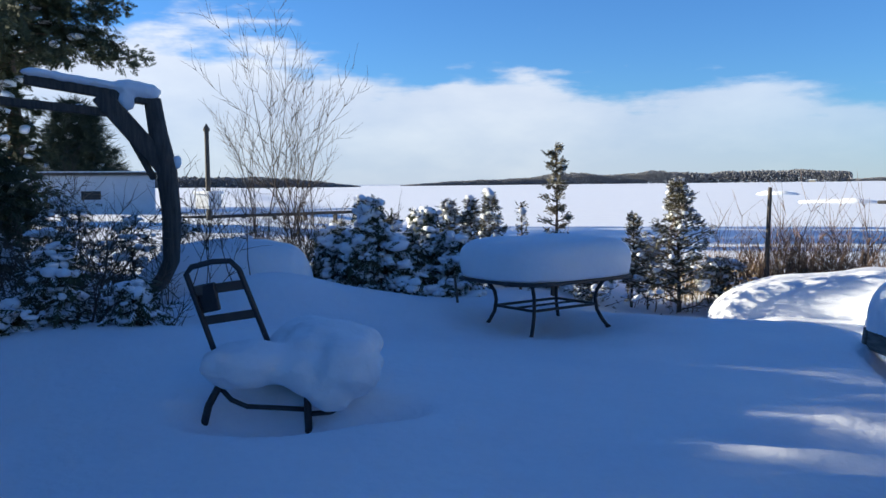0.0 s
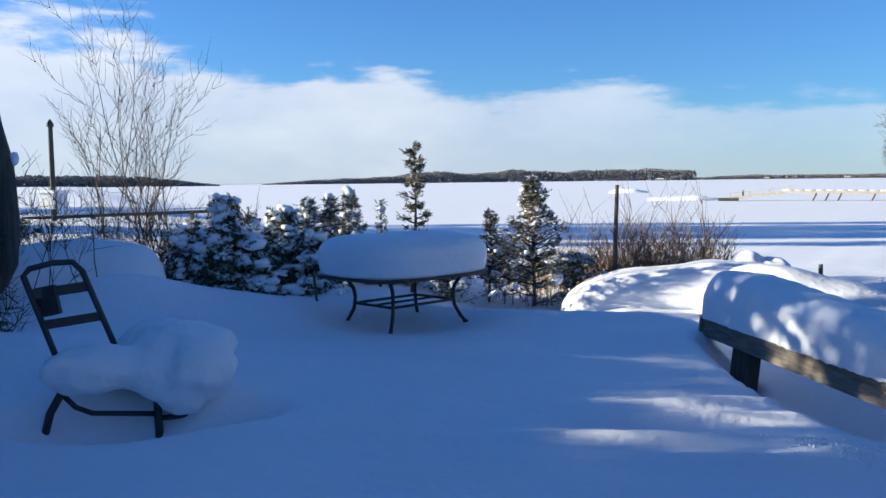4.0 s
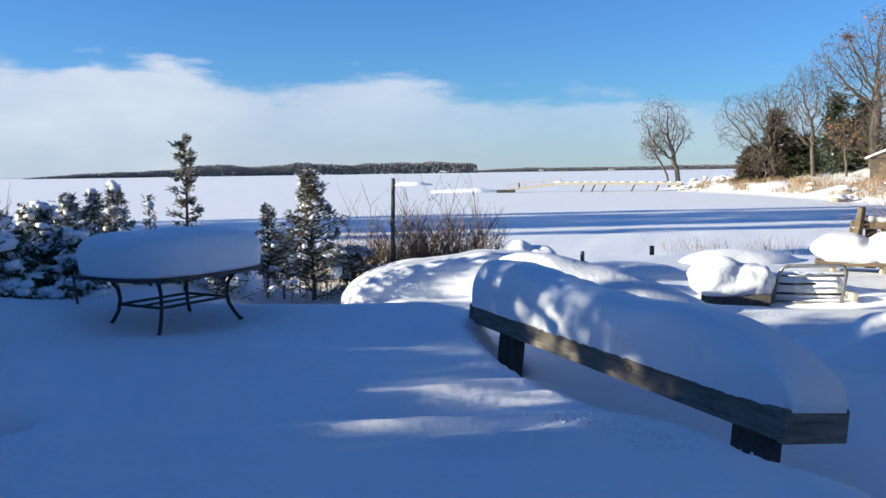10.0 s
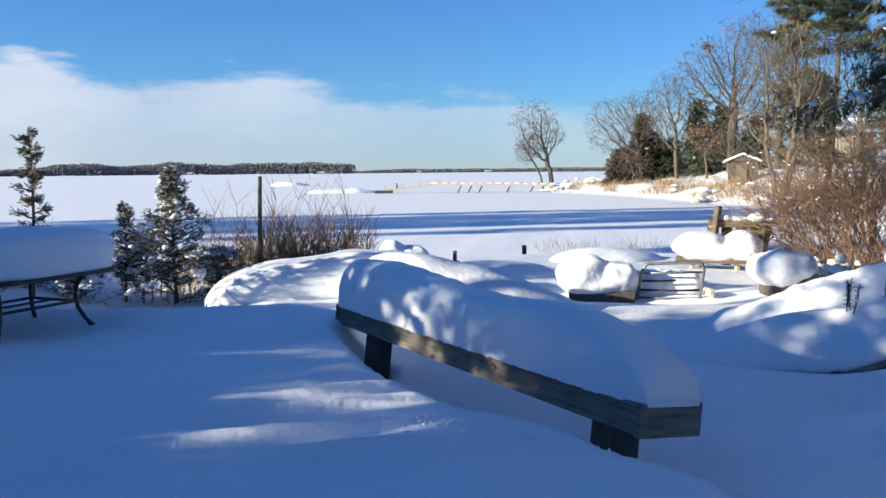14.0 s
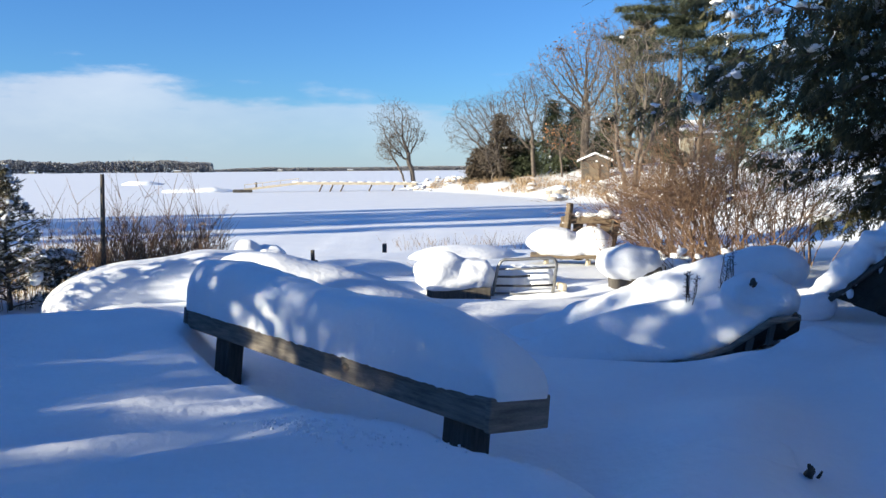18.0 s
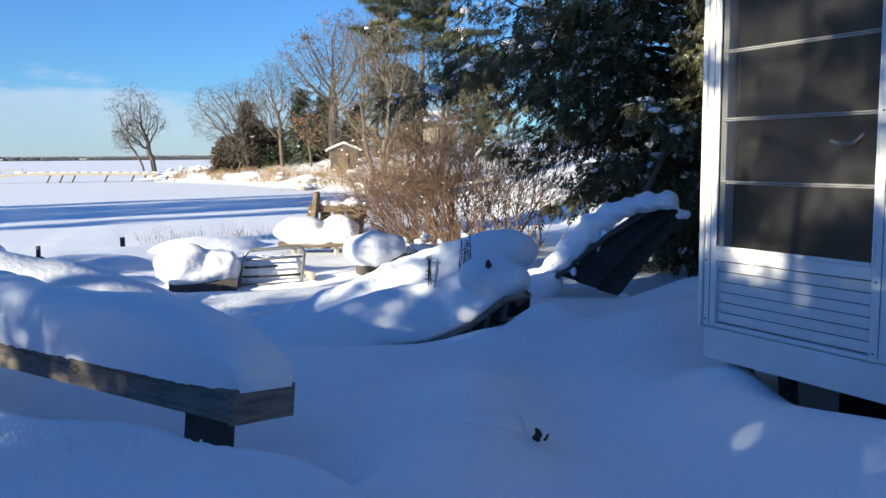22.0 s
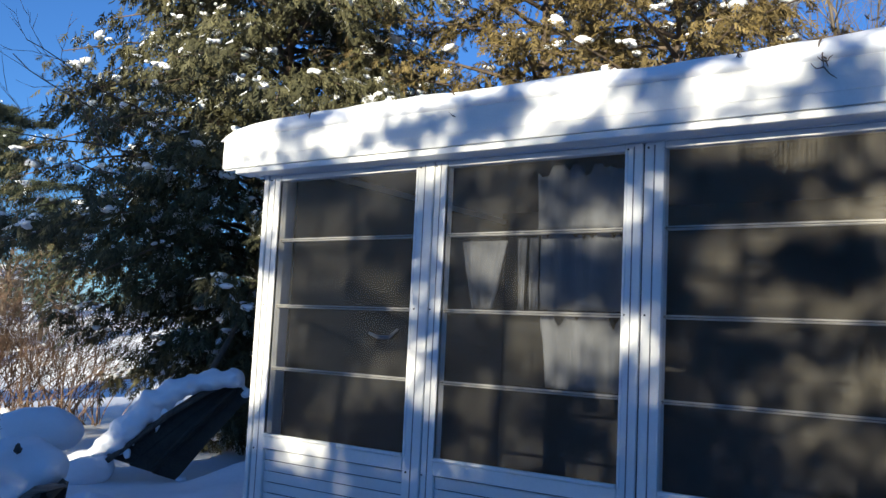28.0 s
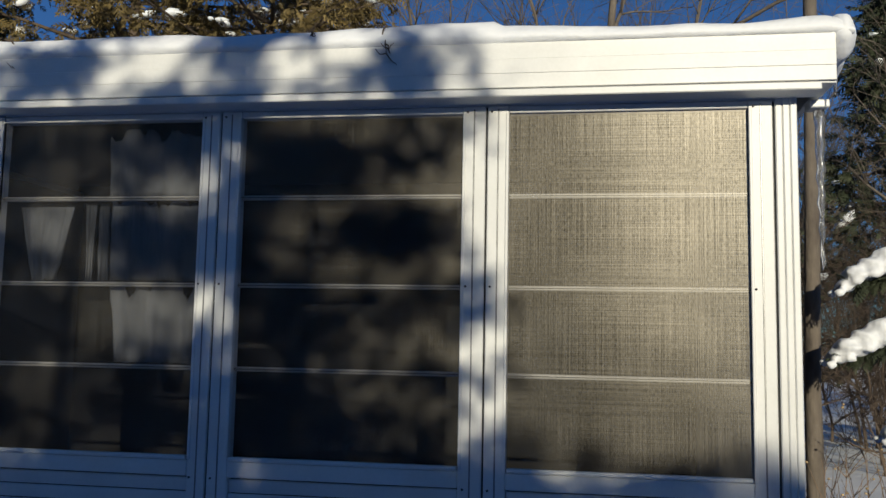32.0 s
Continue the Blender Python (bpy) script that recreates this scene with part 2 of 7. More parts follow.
def cloud_stuff():
    """Winter cloud bank for the far backdrop: soft white where the noise is dense, clear elsewhere."""
    m = bpy.data.materials.new("cloud_bank")
    m.use_nodes = True
    t = m.node_tree
    t.nodes.remove(t.nodes["Principled BSDF"])
    co = t.nodes.new("ShaderNodeTexCoord")
    sep = t.nodes.new("ShaderNodeSeparateXYZ")
    link(t, co.outputs["Object"], sep.inputs[0])

    def calc(op, a, b, c=None):
        n = t.nodes.new("ShaderNodeMath")
        n.operation = op
        for i, v in enumerate((a, b, c)):
            if v is None:
                continue
            if isinstance(v, (int, float)):
                n.inputs[i].default_value = v
            else:
                link(t, v, n.inputs[i])
        return n.outputs[0]

    def puff(stretch, scale, detail):
        mp, nz = t.nodes.new("ShaderNodeMapping"), t.nodes.new("ShaderNodeTexNoise")
        mp.inputs["Scale"].default_value = stretch
        nz.inputs["Scale"].default_value, nz.inputs["Detail"].default_value, nz.inputs["Roughness"].default_value = scale, detail, 0.55
        link(t, co.outputs["Object"], mp.inputs["Vector"])
        link(t, mp.outputs["Vector"], nz.inputs["Vector"])
        return nz.outputs["Fac"]

    big, wisp = puff((1, 1, 2.4), 0.0011, 6), puff((1, 1, 5), 0.0022, 5)
    # The bank's top edge sinks from the west to the east.
    top = calc("MULTIPLY_ADD", sep.outputs["X"], -0.14, 350.0)
    rise = calc("ADD", calc("DIVIDE", calc("SUBTRACT", top, sep.outputs["Z"]), 380.0), calc("MAXIMUM", calc("MULTIPLY_ADD", sep.outputs["Z"], -0.0016, 0.75), 0.0))
    dens = calc("ADD", calc("MULTIPLY_ADD", big, 2.4, -1.2), calc("ADD", rise, calc("MULTIPLY_ADD", wisp, 1.5, -0.75)))
    ramp = t.nodes.new("ShaderNodeValToRGB")
    ramp.color_ramp.elements[0].position, ramp.color_ramp.elements[1].position = 0.0, 0.5
    ramp.color_ramp.elements[0].color, ramp.color_ramp.elements[1].color = (0, 0, 0, 1), (0.80, 0.80, 0.80, 1)
    ramp.color_ramp.interpolation = "EASE"
    link(t, dens, ramp.inputs["Fac"])
    tint = t.nodes.new("ShaderNodeValToRGB")
    tint.color_ramp.elements[0].position, tint.color_ramp.elements[1].position = 0.25, 0.75
    tint.color_ramp.elements[0].color, tint.color_ramp.elements[1].color = (0.56, 0.63, 0.78, 1), (0.90, 0.92, 0.95, 1)
    link(t, calc("ADD", calc("MULTIPLY_ADD", big, 1.0, -0.25), calc("MULTIPLY_ADD", sep.outputs["Z"], 0.0006, 0.0)), tint.inputs["Fac"])
    em, tr, mx = t.nodes.new("ShaderNodeEmission"), t.nodes.new("ShaderNodeBsdfTransparent"), t.nodes.new("ShaderNodeMixShader")
    em.inputs["Strength"].default_value = 0.50
    link(t, tint.outputs["Color"], em.inputs["Color"])
    thin = calc("MINIMUM", calc("MAXIMUM", calc("MULTIPLY_ADD", sep.outputs["X"], -0.00025, 0.64), 0.58), 1.0)
    link(t, calc("MULTIPLY", ramp.outputs["Color"], thin), mx.inputs["Fac"])
    link(t, tr.outputs[0], mx.inputs[1])
    link(t, em.outputs[0], mx.inputs[2])
    link(t, mx.outputs[0], t.nodes["Material Output"].inputs["Surface"])
    return m


CLOUD = cloud_stuff()


# ---- builders ----
class Shape:
    """Verts and faces gathered from simple solids."""

    def __init__(self):
        self.v, self.f = [], []

    def add(self, vs, fs):
        o = len(self.v)
        self.v.extend(tuple(p) for p in vs)
        self.f.extend(tuple(i + o for i in f) for f in fs)
        return self

    def box(self, c, size, m=None, cut=0.004):
        """A box with chamfered edges, centred at c."""
        hx, hy, hz = (s / 2 for s in size)
        e = min(cut, hx * 0.45, hy * 0.45, hz * 0.45)
        vs, at = [], {}
        for sx in (-1, 1):
            for sy in (-1, 1):
                for sz in (-1, 1):
                    for ax in range(3):
                        p = [sx * (hx - e), sy * (hy - e), sz * (hz - e)]
                        p[ax] = (sx * hx, sy * hy, sz * hz)[ax]
                        at[sx, sy, sz, ax] = len(vs)
                        q = Vector(p)
                        if m is not None:
                            q = m @ q
                        vs.append(q + Vector(c))
        fs = []
        s2 = (-1, 1)
        for ax in range(3):
            b, d = (ax + 1) % 3, (ax + 2) % 3
            for s in s2:
                loop = []
                for u, w in ((-1, -1), (1, -1), (1, 1), (-1, 1)):
                    k = [0, 0, 0]
                    k[ax], k[b], k[d] = s, u, w
                    loop.append(at[(*k, ax)])
                fs.append(tuple(loop if s > 0 else loop[::-1]))
            for u in s2:
                for w in s2:
                    k0, k1 = [0, 0, 0], [0, 0, 0]
                    k0[ax], k0[b], k0[d] = -1, u, w
                    k1[ax], k1[b], k1[d] = 1, u, w
                    q = (at[(*k0, b)], at[(*k1, b)], at[(*k1, d)], at[(*k0, d)])
                    fs.append(q if u * w > 0 else q[::-1])
        for sx in s2:
            for sy in s2:
                for sz in s2:
                    q = tuple(at[sx, sy, sz, a] for a in range(3))
                    fs.append(q if sx * sy * sz > 0 else q[::-1])
        return self.add(vs, fs)

    def beam(self, a, b, w, h, roll=0.0, cut=0.005):
        """A bar of section w x h from a to b."""
        a, b = Vector(a), Vector(b)
        d = b - a
        m = d.to_track_quat("Z", "Y").to_matrix() @ Matrix.Rotation(roll, 3, "Z")
        return self.box((a + b) / 2, (w, h, d.length), m, cut)

    def tube(self, pts, rads, n=6):
        pts = [Vector(p) for p in pts]
        if isinstance(rads, (int, float)):
            rads = [rads] * len(pts)
        vs, fs = [], []
        side = None
        for i, p in enumerate(pts):
            d = (pts[min(i + 1, len(pts) - 1)] - pts[max(i - 1, 0)]).normalized()
            if side is None:
                side = d.orthogonal().normalized()
            else:
                side = (side - d * side.dot(d))
                side = side.normalized() if side.length > 1e-4 else d.orthogonal().normalized()
            up = d.cross(side)
            for j in range(n):
                a = 2 * math.pi * j / n
                vs.append(p + (side * math.cos(a) + up * math.sin(a)) * rads[i])
        for i in range(len(pts) - 1):
            for j in range(n):
                k = (j + 1) % n
                fs.append((i * n + j, i * n + k, (i + 1) * n + k, (i + 1) * n + j))
        fs.append(tuple(range(n))[::-1])
        o = (len(pts) - 1) * n
        fs.append(tuple(range(o, o + n)))
        return self.add(vs, fs)

    def blob(self, c, r, seed=0, rough=0.18, rings=7, seg=10, freq=1.6, m=None):
        """A rounded lump with an uneven skin."""
        vs, fs = [], []
        off = Vector((seed * 3.7, seed * 1.3, seed * 2.1))
        for i in range(rings + 1):
            th = math.pi * i / rings
            for j in range(seg):
                ph = 2 * math.pi * j / seg
                d = Vector((math.sin(th) * math.cos(ph), math.sin(th) * math.sin(ph), math.cos(th)))
                s = 1 + rough * noise.noise(d * freq + off)
                q = Vector((d.x * r[0], d.y * r[1], d.z * r[2])) * s
                if m is not None:
                    q = m @ q
                vs.append(q + Vector(c))
        for i in range(rings):
            for j in range(seg):
                k = (j + 1) % seg
                fs.append((i * seg + j, (i + 1) * seg + j, (i + 1) * seg + k, i * seg + k))
        return self.add(vs, fs)

    def loaf(self, half, height, m=None, n=4.0, p=2.4, seed=0, rough=0.05, freq=2.0, rings=12, seg=48, under=0.06, skew=0.0, ends=(1.0, 1.0), sag=0.0):
        """A snow cushion on a footprint of half sizes: steep rounded flanks, soft uneven top. ends: height at -x and +x."""
        m = m or Matrix()
        off = Vector((seed * 5.1, seed * 2.3, seed * 1.7))
        vs, fs = [], []
        for i in range(rings + 1):
            s = i / rings
            z = height * math.sin(s * math.pi / 2)
            q = max(0.0, 1 - (z / height) ** p) ** (1 / p)
            grow = 1 + under * math.sin(min(1, s * 1.6) * math.pi)
            for j in range(seg):
                a = 2 * math.pi * j / seg
                ca, sa = math.cos(a), math.sin(a)
                rr = (abs(ca) ** n + abs(sa) ** n) ** (-1 / n)
                x, y = half[0] * rr * ca * q * grow, half[1] * rr * sa * q * grow
                t = (x / half[0] + 1) / 2
                e = ends[0] * (1 - t) + ends[1] * t
                nv = noise.noise(Vector((x, y, z)) * freq + off) + 0.5 * noise.noise(Vector((x, y, z)) * freq * 2.7 + off)
                zz = z * e * (1 + rough * 2 * nv) - sag * (y / half[1]) ** 2 * (1 - s) * 0
                out = 1 + rough * nv
                vs.append(m @ Vector((x * out + skew * z, y * out, zz)))
        for i in range(rings):
            for j in range(seg):
                k = (j + 1) % seg
                fs.append((i * seg + j, i * seg + k, (i + 1) * seg + k, (i + 1) * seg + j))
        fs.append(tuple(range(seg))[::-1])
        return self.add(vs, fs)

    def mesh(self, name, material, smooth=True):
        me = bpy.data.meshes.new(name)
        me.from_pydata([tuple(p) for p in self.v], [], self.f)
        me.materials.append(material)
        if smooth:
            me.polygons.foreach_set("use_smooth", [True] * len(me.polygons))
        me.update()
        return me


def part(name, shape, material, parent, label="", smooth=False):
    ob = new(name, shape.mesh(name, material, smooth) if isinstance(shape, Shape) else shape)
    ob.parent = parent
    return tagged(ob, label)


def thing(name, place, label, category, group="", rz=0.0, kind=""):
    ob = new(name)
    ob.empty_display_size = 0.1
    ob.matrix_world = pose(*place, 0, 0, rz)
    return tagged(ob, label, category, group, kind)


def solid(name, shape, material, label, category, group="", place=(0, 0, 0), rz=0.0, smooth=True, kind=""):
    ob = new(name, shape.mesh(name, material, smooth))
    ob.matrix_world = pose(*place, 0, 0, rz)
    return tagged(ob, label, category, group, kind)


def scattered(name, base_v, base_f, pos, x_dir, z_dir, size, material, smooth=False):
    """One mesh of many small copies of a base form, each turned so that its x runs along x_dir and its z near z_dir."""
    pos, x_dir, z_dir, size = (np.asarray(a, float) for a in (pos, x_dir, z_dir, size))
    bv = np.asarray(base_v, float)
    x = x_dir / np.linalg.norm(x_dir, axis=1, keepdims=True)
    y = np.cross(z_dir, x)
    y /= np.linalg.norm(y, axis=1, keepdims=True) + 1e-9
    z = np.cross(x, y)
    sz = size if size.ndim == 2 else size[:, None] * np.ones((1, 3))
    loc = bv[None] * sz[:, None]
    vs = pos[:, None] + loc[..., :1] * x[:, None] + loc[..., 1:2] * y[:, None] + loc[..., 2:] * z[:, None]
    n, k = len(pos), len(bv)
    me = bpy.data.meshes.new(name)
    sides = [len(f) for f in base_f]
    flat = np.concatenate([np.asarray(f) for f in base_f])
    loops = (flat[None] + np.arange(n)[:, None] * k).ravel()
    totals = np.tile(sides, n)
    me.vertices.add(n * k)
    me.vertices.foreach_set("co", vs.ravel())
    me.loops.add(len(loops))
    me.loops.foreach_set("vertex_index", loops.astype(np.int32))
    me.polygons.add(len(totals))
    me.polygons.foreach_set("loop_start", np.r_[0, np.cumsum(totals)[:-1]].astype(np.int32))
    me.polygons.foreach_set("loop_total", totals.astype(np.int32))
    if smooth:
        me.polygons.foreach_set("use_smooth", np.ones(len(totals), bool))
    me.materials.append(material)
    me.update(calc_edges=True)
    return me


# A flat scaly spray of cedar, a needle tuft, a small leaf and a lump of snow, each about one unit long.
SPRAY_V, SPRAY_F = [], []
for i_ in range(6):
    b_, l_, w_ = 0.06 + 0.145 * i_, 0.36 + 0.135 * i_, 0.30 - 0.22 * abs(i_ - 1.6) / 4.4
    for s_ in (-1, 1):
        o_ = len(SPRAY_V)
        SPRAY_V += [(b_, 0, 0.03), (b_ + 0.10, 0, 0.04), (l_, s_ * w_, -0.05), (l_ - 0.09, s_ * w_ * 0.9, -0.05)]
        SPRAY_F.append((o_, o_ + 1, o_ + 2, o_ + 3) if s_ > 0 else (o_ + 3, o_ + 2, o_ + 1, o_))
SPRAY_V += [(0.0, -0.02, 0.03), (0.0, 0.02, 0.03), (1.05, 0.03, -0.03), (1.05, -0.03, -0.03)]
SPRAY_F.append((len(SPRAY_V) - 4, len(SPRAY_V) - 1, len(SPRAY_V) - 2, len(SPRAY_V) - 3))
TUFT_V, TUFT_F = [], []
for i_ in range(9):
    a_, e_ = 2.4 * i_, 0.15 + 0.11 * i_
    d_ = Vector((math.cos(e_), math.sin(e_) * math.cos(a_), math.sin(e_) * math.sin(a_)))
    q_ = d_.orthogonal().normalized() * 0.03
    TUFT_V += [tuple(-q_), tuple(q_), tuple(d_)]
    TUFT_F.append((3 * i_, 3 * i_ + 1, 3 * i_ + 2))
LEAF_V, LEAF_F = [(0, 0, 0), (0.5, 0.3, 0.08), (1, 0, 0), (0.5, -0.3, 0.08)], [(0, 2, 1), (0, 3, 2)]
BLADE_V, BLADE_F = [(-0.012, 0, 0), (0.012, 0, 0), (0.05, 0.02, 0.6), (0.035, 0.02, 0.6), (0.16, 0.05, 1.0)], [(0, 1, 2, 3), (3, 2, 4)]
lump_ = Shape().blob((0, 0, 0), (0.5, 0.5, 0.5), 3, 0.35, 5, 8, 1.3)
LUMP_V, LUMP_F = lump_.v, lump_.f
lump_ = Shape().blob((0, 0, 0), (0.5, 0.5, 0.5), 5, 0.3, 3, 6, 1.3)
CLOD_V, CLOD_F = lump_.v, lump_.f


def rand_dirs(n, rng):
    d = rng.normal(size=(n, 3))
    return d / np.linalg.norm(d, axis=1, keepdims=True)


class Growth:
    """Grows leafless limbs from a seed: thick limbs in one mesh, twigs in another, tips kept for leaves and snow."""

    def __init__(self, seed, twist=0.22, lift=0.06, fork=(0.45, 0.95), shrink=0.66, fine=0.018, kids=(2, 3), least=0.003):
        self.rng = random.Random(seed)
        self.wood, self.twigs, self.tips = Shape(), Shape(), []
        self.twist, self.lift, self.fork, self.shrink, self.fine, self.kids = twist, lift, fork, shrink, fine, kids
        self.least = least

    def limb(self, p, d, length, r, depth, steps=5, first=0.3):
        g = self.rng
        p, d = Vector(p), Vector(d).normalized()
        pts, rads, made = [p.copy()], [r], []
        for i in range(1, steps + 1):
            d = (d + Vector((g.gauss(0, self.twist), g.gauss(0, self.twist), g.gauss(0, self.twist) + self.lift))).normalized()
            p = p + d * (length / steps)
            pts.append(p.copy())
            rads.append(r * (1 - 0.62 * i / steps))
            if depth > 0 and i / steps > first:
                made.append((p.copy(), d.copy(), rads[-1]))
        big = r > self.fine
        (self.wood if big else self.twigs).tube(pts, rads, 7 if r > 0.06 else 5 if big else 3)
        if depth == 0:
            self.tips.append((p.copy(), d.copy()))
            return
        for q, e, rr in made:
            for _ in range(g.randint(*self.kids)):
                side = Vector((g.gauss(0, 1), g.gauss(0, 1), g.gauss(0, 1)))
                side = (side - e * side.dot(e)).normalized()
                a = g.uniform(*self.fork)
                self.limb(q, e * math.cos(a) + side * math.sin(a), length * self.shrink * g.uniform(0.7, 1.1), max(rr * 0.62, self.least), depth - 1, max(3, steps - 1), 0.15)
        self.tips.append((p.copy(), d.copy()))


def leafless_tree(name, place, seed, height, r, label, group="", bark=None, depth=3, spread=0.5, lean=(0, 0), kids=(1, 2), bare=0.35, lift=0.05, leaves=None, snow=0, category="tree", shrink=0.54, least=0.003):
    """A deciduous tree in winter: trunk, limbs, fine twigs."""
    bark = bark or BARK
    top = thing(name, place, label, category, group)
    g = Growth(seed, 0.13, lift, (0.45, 0.45 + spread), shrink, max(0.012, r * 0.16), kids, least)
    g.limb((0, 0, -0.3), (lean[0], lean[1], 1), height * 0.72, r, depth, 8, bare)
    part("trunk", g.wood, bark, top, smooth=True)
    if g.twigs.v:
        tagged(part("twig_crown", g.twigs, bark, top, smooth=True), kind="stuff")
    rng = np.random.default_rng(seed)
    tips = np.array([t[0] for t in g.tips])
    dirs = np.array([t[1] for t in g.tips])
    if leaves:
        k = rng.integers(0, len(tips), leaves)
        tagged(part("leafage", scattered("leafage", LEAF_V, LEAF_F, tips[k] + rng.normal(0, 0.15, (leaves, 3)), rand_dirs(leaves, rng), rand_dirs(leaves, rng), rng.uniform(0.1, 0.22, leaves), OAK_LEAF), None, top), kind="stuff")
    return top


def conifer(name, place, seed, height, radius, label, group="", foliage=None, bark=None, sprays=1500, spray=0.16, snow=40, snow_size=0.12, profile=1.0, base=0.08, droop=0.25, ragged=0.35, category="tree", tuft=False, limbs=60, skip=0.0, flat=0.5, dust=0.0):
    """An evergreen: trunk, limbs, a crown of many sprays with gaps and an uneven outline, and clinging snow."""
    foliage, bark = foliage or CEDAR, bark or BARK_DARK
    rng = np.random.default_rng(seed)
    rnd = random.Random(seed)
    top = thing(name, place, label, category, group)
    wood, limb = Shape(), Shape()
    bend = [rnd.uniform(-0.03, 0.03) * height for _ in range(2)]
    n = 9
    line = [Vector((bend[0] * math.sin(i / n * 2.2), bend[1] * math.sin(i / n * 2.6), height * i / n - 0.15 * (i == 0))) for i in range(n + 1)]
    wood.tube(line, [max(0.005, height * 0.018 * (1 - i / (n + 0.4))) for i in range(n + 1)], 7)
    per = max(1, sprays // limbs)
    P, D, S = [], [], []
    tips = []
    for i in range(limbs):
        f = base + (1 - base) * ((i + rnd.random()) / limbs) ** 0.9
        if rnd.random() < skip:
            continue
        z = height * f
        reach = radius * ((1 - f) / (1 - base)) ** (0.75 * profile) * rnd.uniform(1 - ragged, 1 + ragged * 0.6) + 0.03 * radius
        a = i * 2.4 + rnd.uniform(-0.5, 0.5)
        t = f * n
        k = min(int(t), n - 1)
        root = line[k].lerp(line[k + 1], t - k)
        out = Vector((math.cos(a), math.sin(a), 0))
        pts = [root + out * reach * s + Vector((0, 0, reach * (0.35 * s * (0.6 if not tuft else 0.2) - droop * s * s * 1.5))) for s in (0, 0.33, 0.66, 1.0)]
        limb.tube(pts, [0.012 * height ** 0.5 * (1 - 0.8 * s) for s in (0, 0.33, 0.66, 1)], 4)
        tips.append((pts, reach))
        u = rng.random(per) ** 0.6
        p = np.array([pts[0]]) * 0
        arr = np.array([tuple(q) for q in pts])
        seg = np.minimum((u * 3).astype(int), 2)
        w = (u * 3 - seg)[:, None]
        at = arr[seg] * (1 - w) + arr[seg + 1] * w
        wide = (0.30 * reach * (1.05 - u) + spray * 0.35)[:, None]
        at = at + rng.normal(0, 1, (per, 3)) * wide * np.array([0.75, 0.75, flat])
        d = np.array([[out.x, out.y, -droop * 1.2]]) + rng.normal(0, 0.55, (per, 3))
        P.append(at)
        D.append(d)
        S.append(spray * rng.uniform(0.6, 1.35, per))
    P, D, S = np.concatenate(P), np.concatenate(D), np.concatenate(S)
    up = np.tile((0.0, 0.0, 1.0), (len(P), 1)) + rng.normal(0, 0.6, (len(P), 3))
    part("trunk", wood, bark, top, smooth=True)
    tagged(part("bough_frame", limb, bark, top, smooth=True), kind="stuff")
    bv, bf = (TUFT_V, TUFT_F) if tuft else (SPRAY_V, SPRAY_F)
    part("crown", scattered("crown", bv, bf, P, D, up, S, foliage), None, top)
    if dust:
        k = rng.random(len(P)) < dust
        tagged(part("dusted_snow", scattered("dusted_snow", SPRAY_V, SPRAY_F, P[k] + (0, 0, 0.012), D[k] * (1, 1, 0.6), up[k] * 0.5 + (0, 0, 0.6), S[k] * 0.92, SNOW_SMALL), None, top, "snow dusting the upper sides"), kind="stuff")
    if snow:
        m = rng.integers(0, len(tips), snow)
        u = rng.uniform(0.45, 1.0, snow)
        pos, size = [], []
        for k, s in zip(m, u):
            pts, reach = tips[k]
            q = pts[2].lerp(pts[3], (s - 0.45) / 0.55) if s > 0.45 else pts[2]
            pos.append((q.x + rng.normal(0, 0.12 * reach), q.y + rng.normal(0, 0.12 * reach), q.z + snow_size * 0.25))
            e = snow_size * min(2.4, rng.lognormal(-0.25, 0.55))
            size.append((e * rng.uniform(0.8, 1.6), e * rng.uniform(0.6, 1.2), e * rng.uniform(0.4, 0.75)))
        a = rng.uniform(0, 6.28, snow)
        tagged(part("clinging_snow", scattered("clinging_snow", LUMP_V, LUMP_F, pos, np.stack([np.cos(a), np.sin(a), 0.3 * rng.normal(size=snow) - 0.15], 1), np.tile((0.0, 0.0, 1.0), (snow, 1)), size, SNOW_SMALL, True), None, top, "soft lumps of fresh snow"), kind="stuff")
    return top


# A short hanging frond of cedar.
FROND_V, FROND_F = [], []
for i_ in range(3):
    b_, l_, w_ = 0.10 + 0.27 * i_, 0.50 + 0.24 * i_, 0.30 - 0.05 * i_
    for s_ in (-1, 1):
        o_ = len(FROND_V)
        FROND_V += [(b_, 0, 0.03), (b_ + 0.16, 0, 0.04), (l_, s_ * w_, -0.04), (l_ - 0.14, s_ * w_ * 0.85, -0.04)]
        FROND_F.append((o_, o_ + 1, o_ + 2, o_ + 3) if s_ > 0 else (o_ + 3, o_ + 2, o_ + 1, o_))
FROND_V += [(0.0, -0.03, 0.03), (0.0, 0.03, 0.03), (1.05, 0.045, -0.03), (1.05, -0.045, -0.03)]
FROND_F.append((len(FROND_V) - 4, len(FROND_V) - 1, len(FROND_V) - 2, len(FROND_V) - 3))


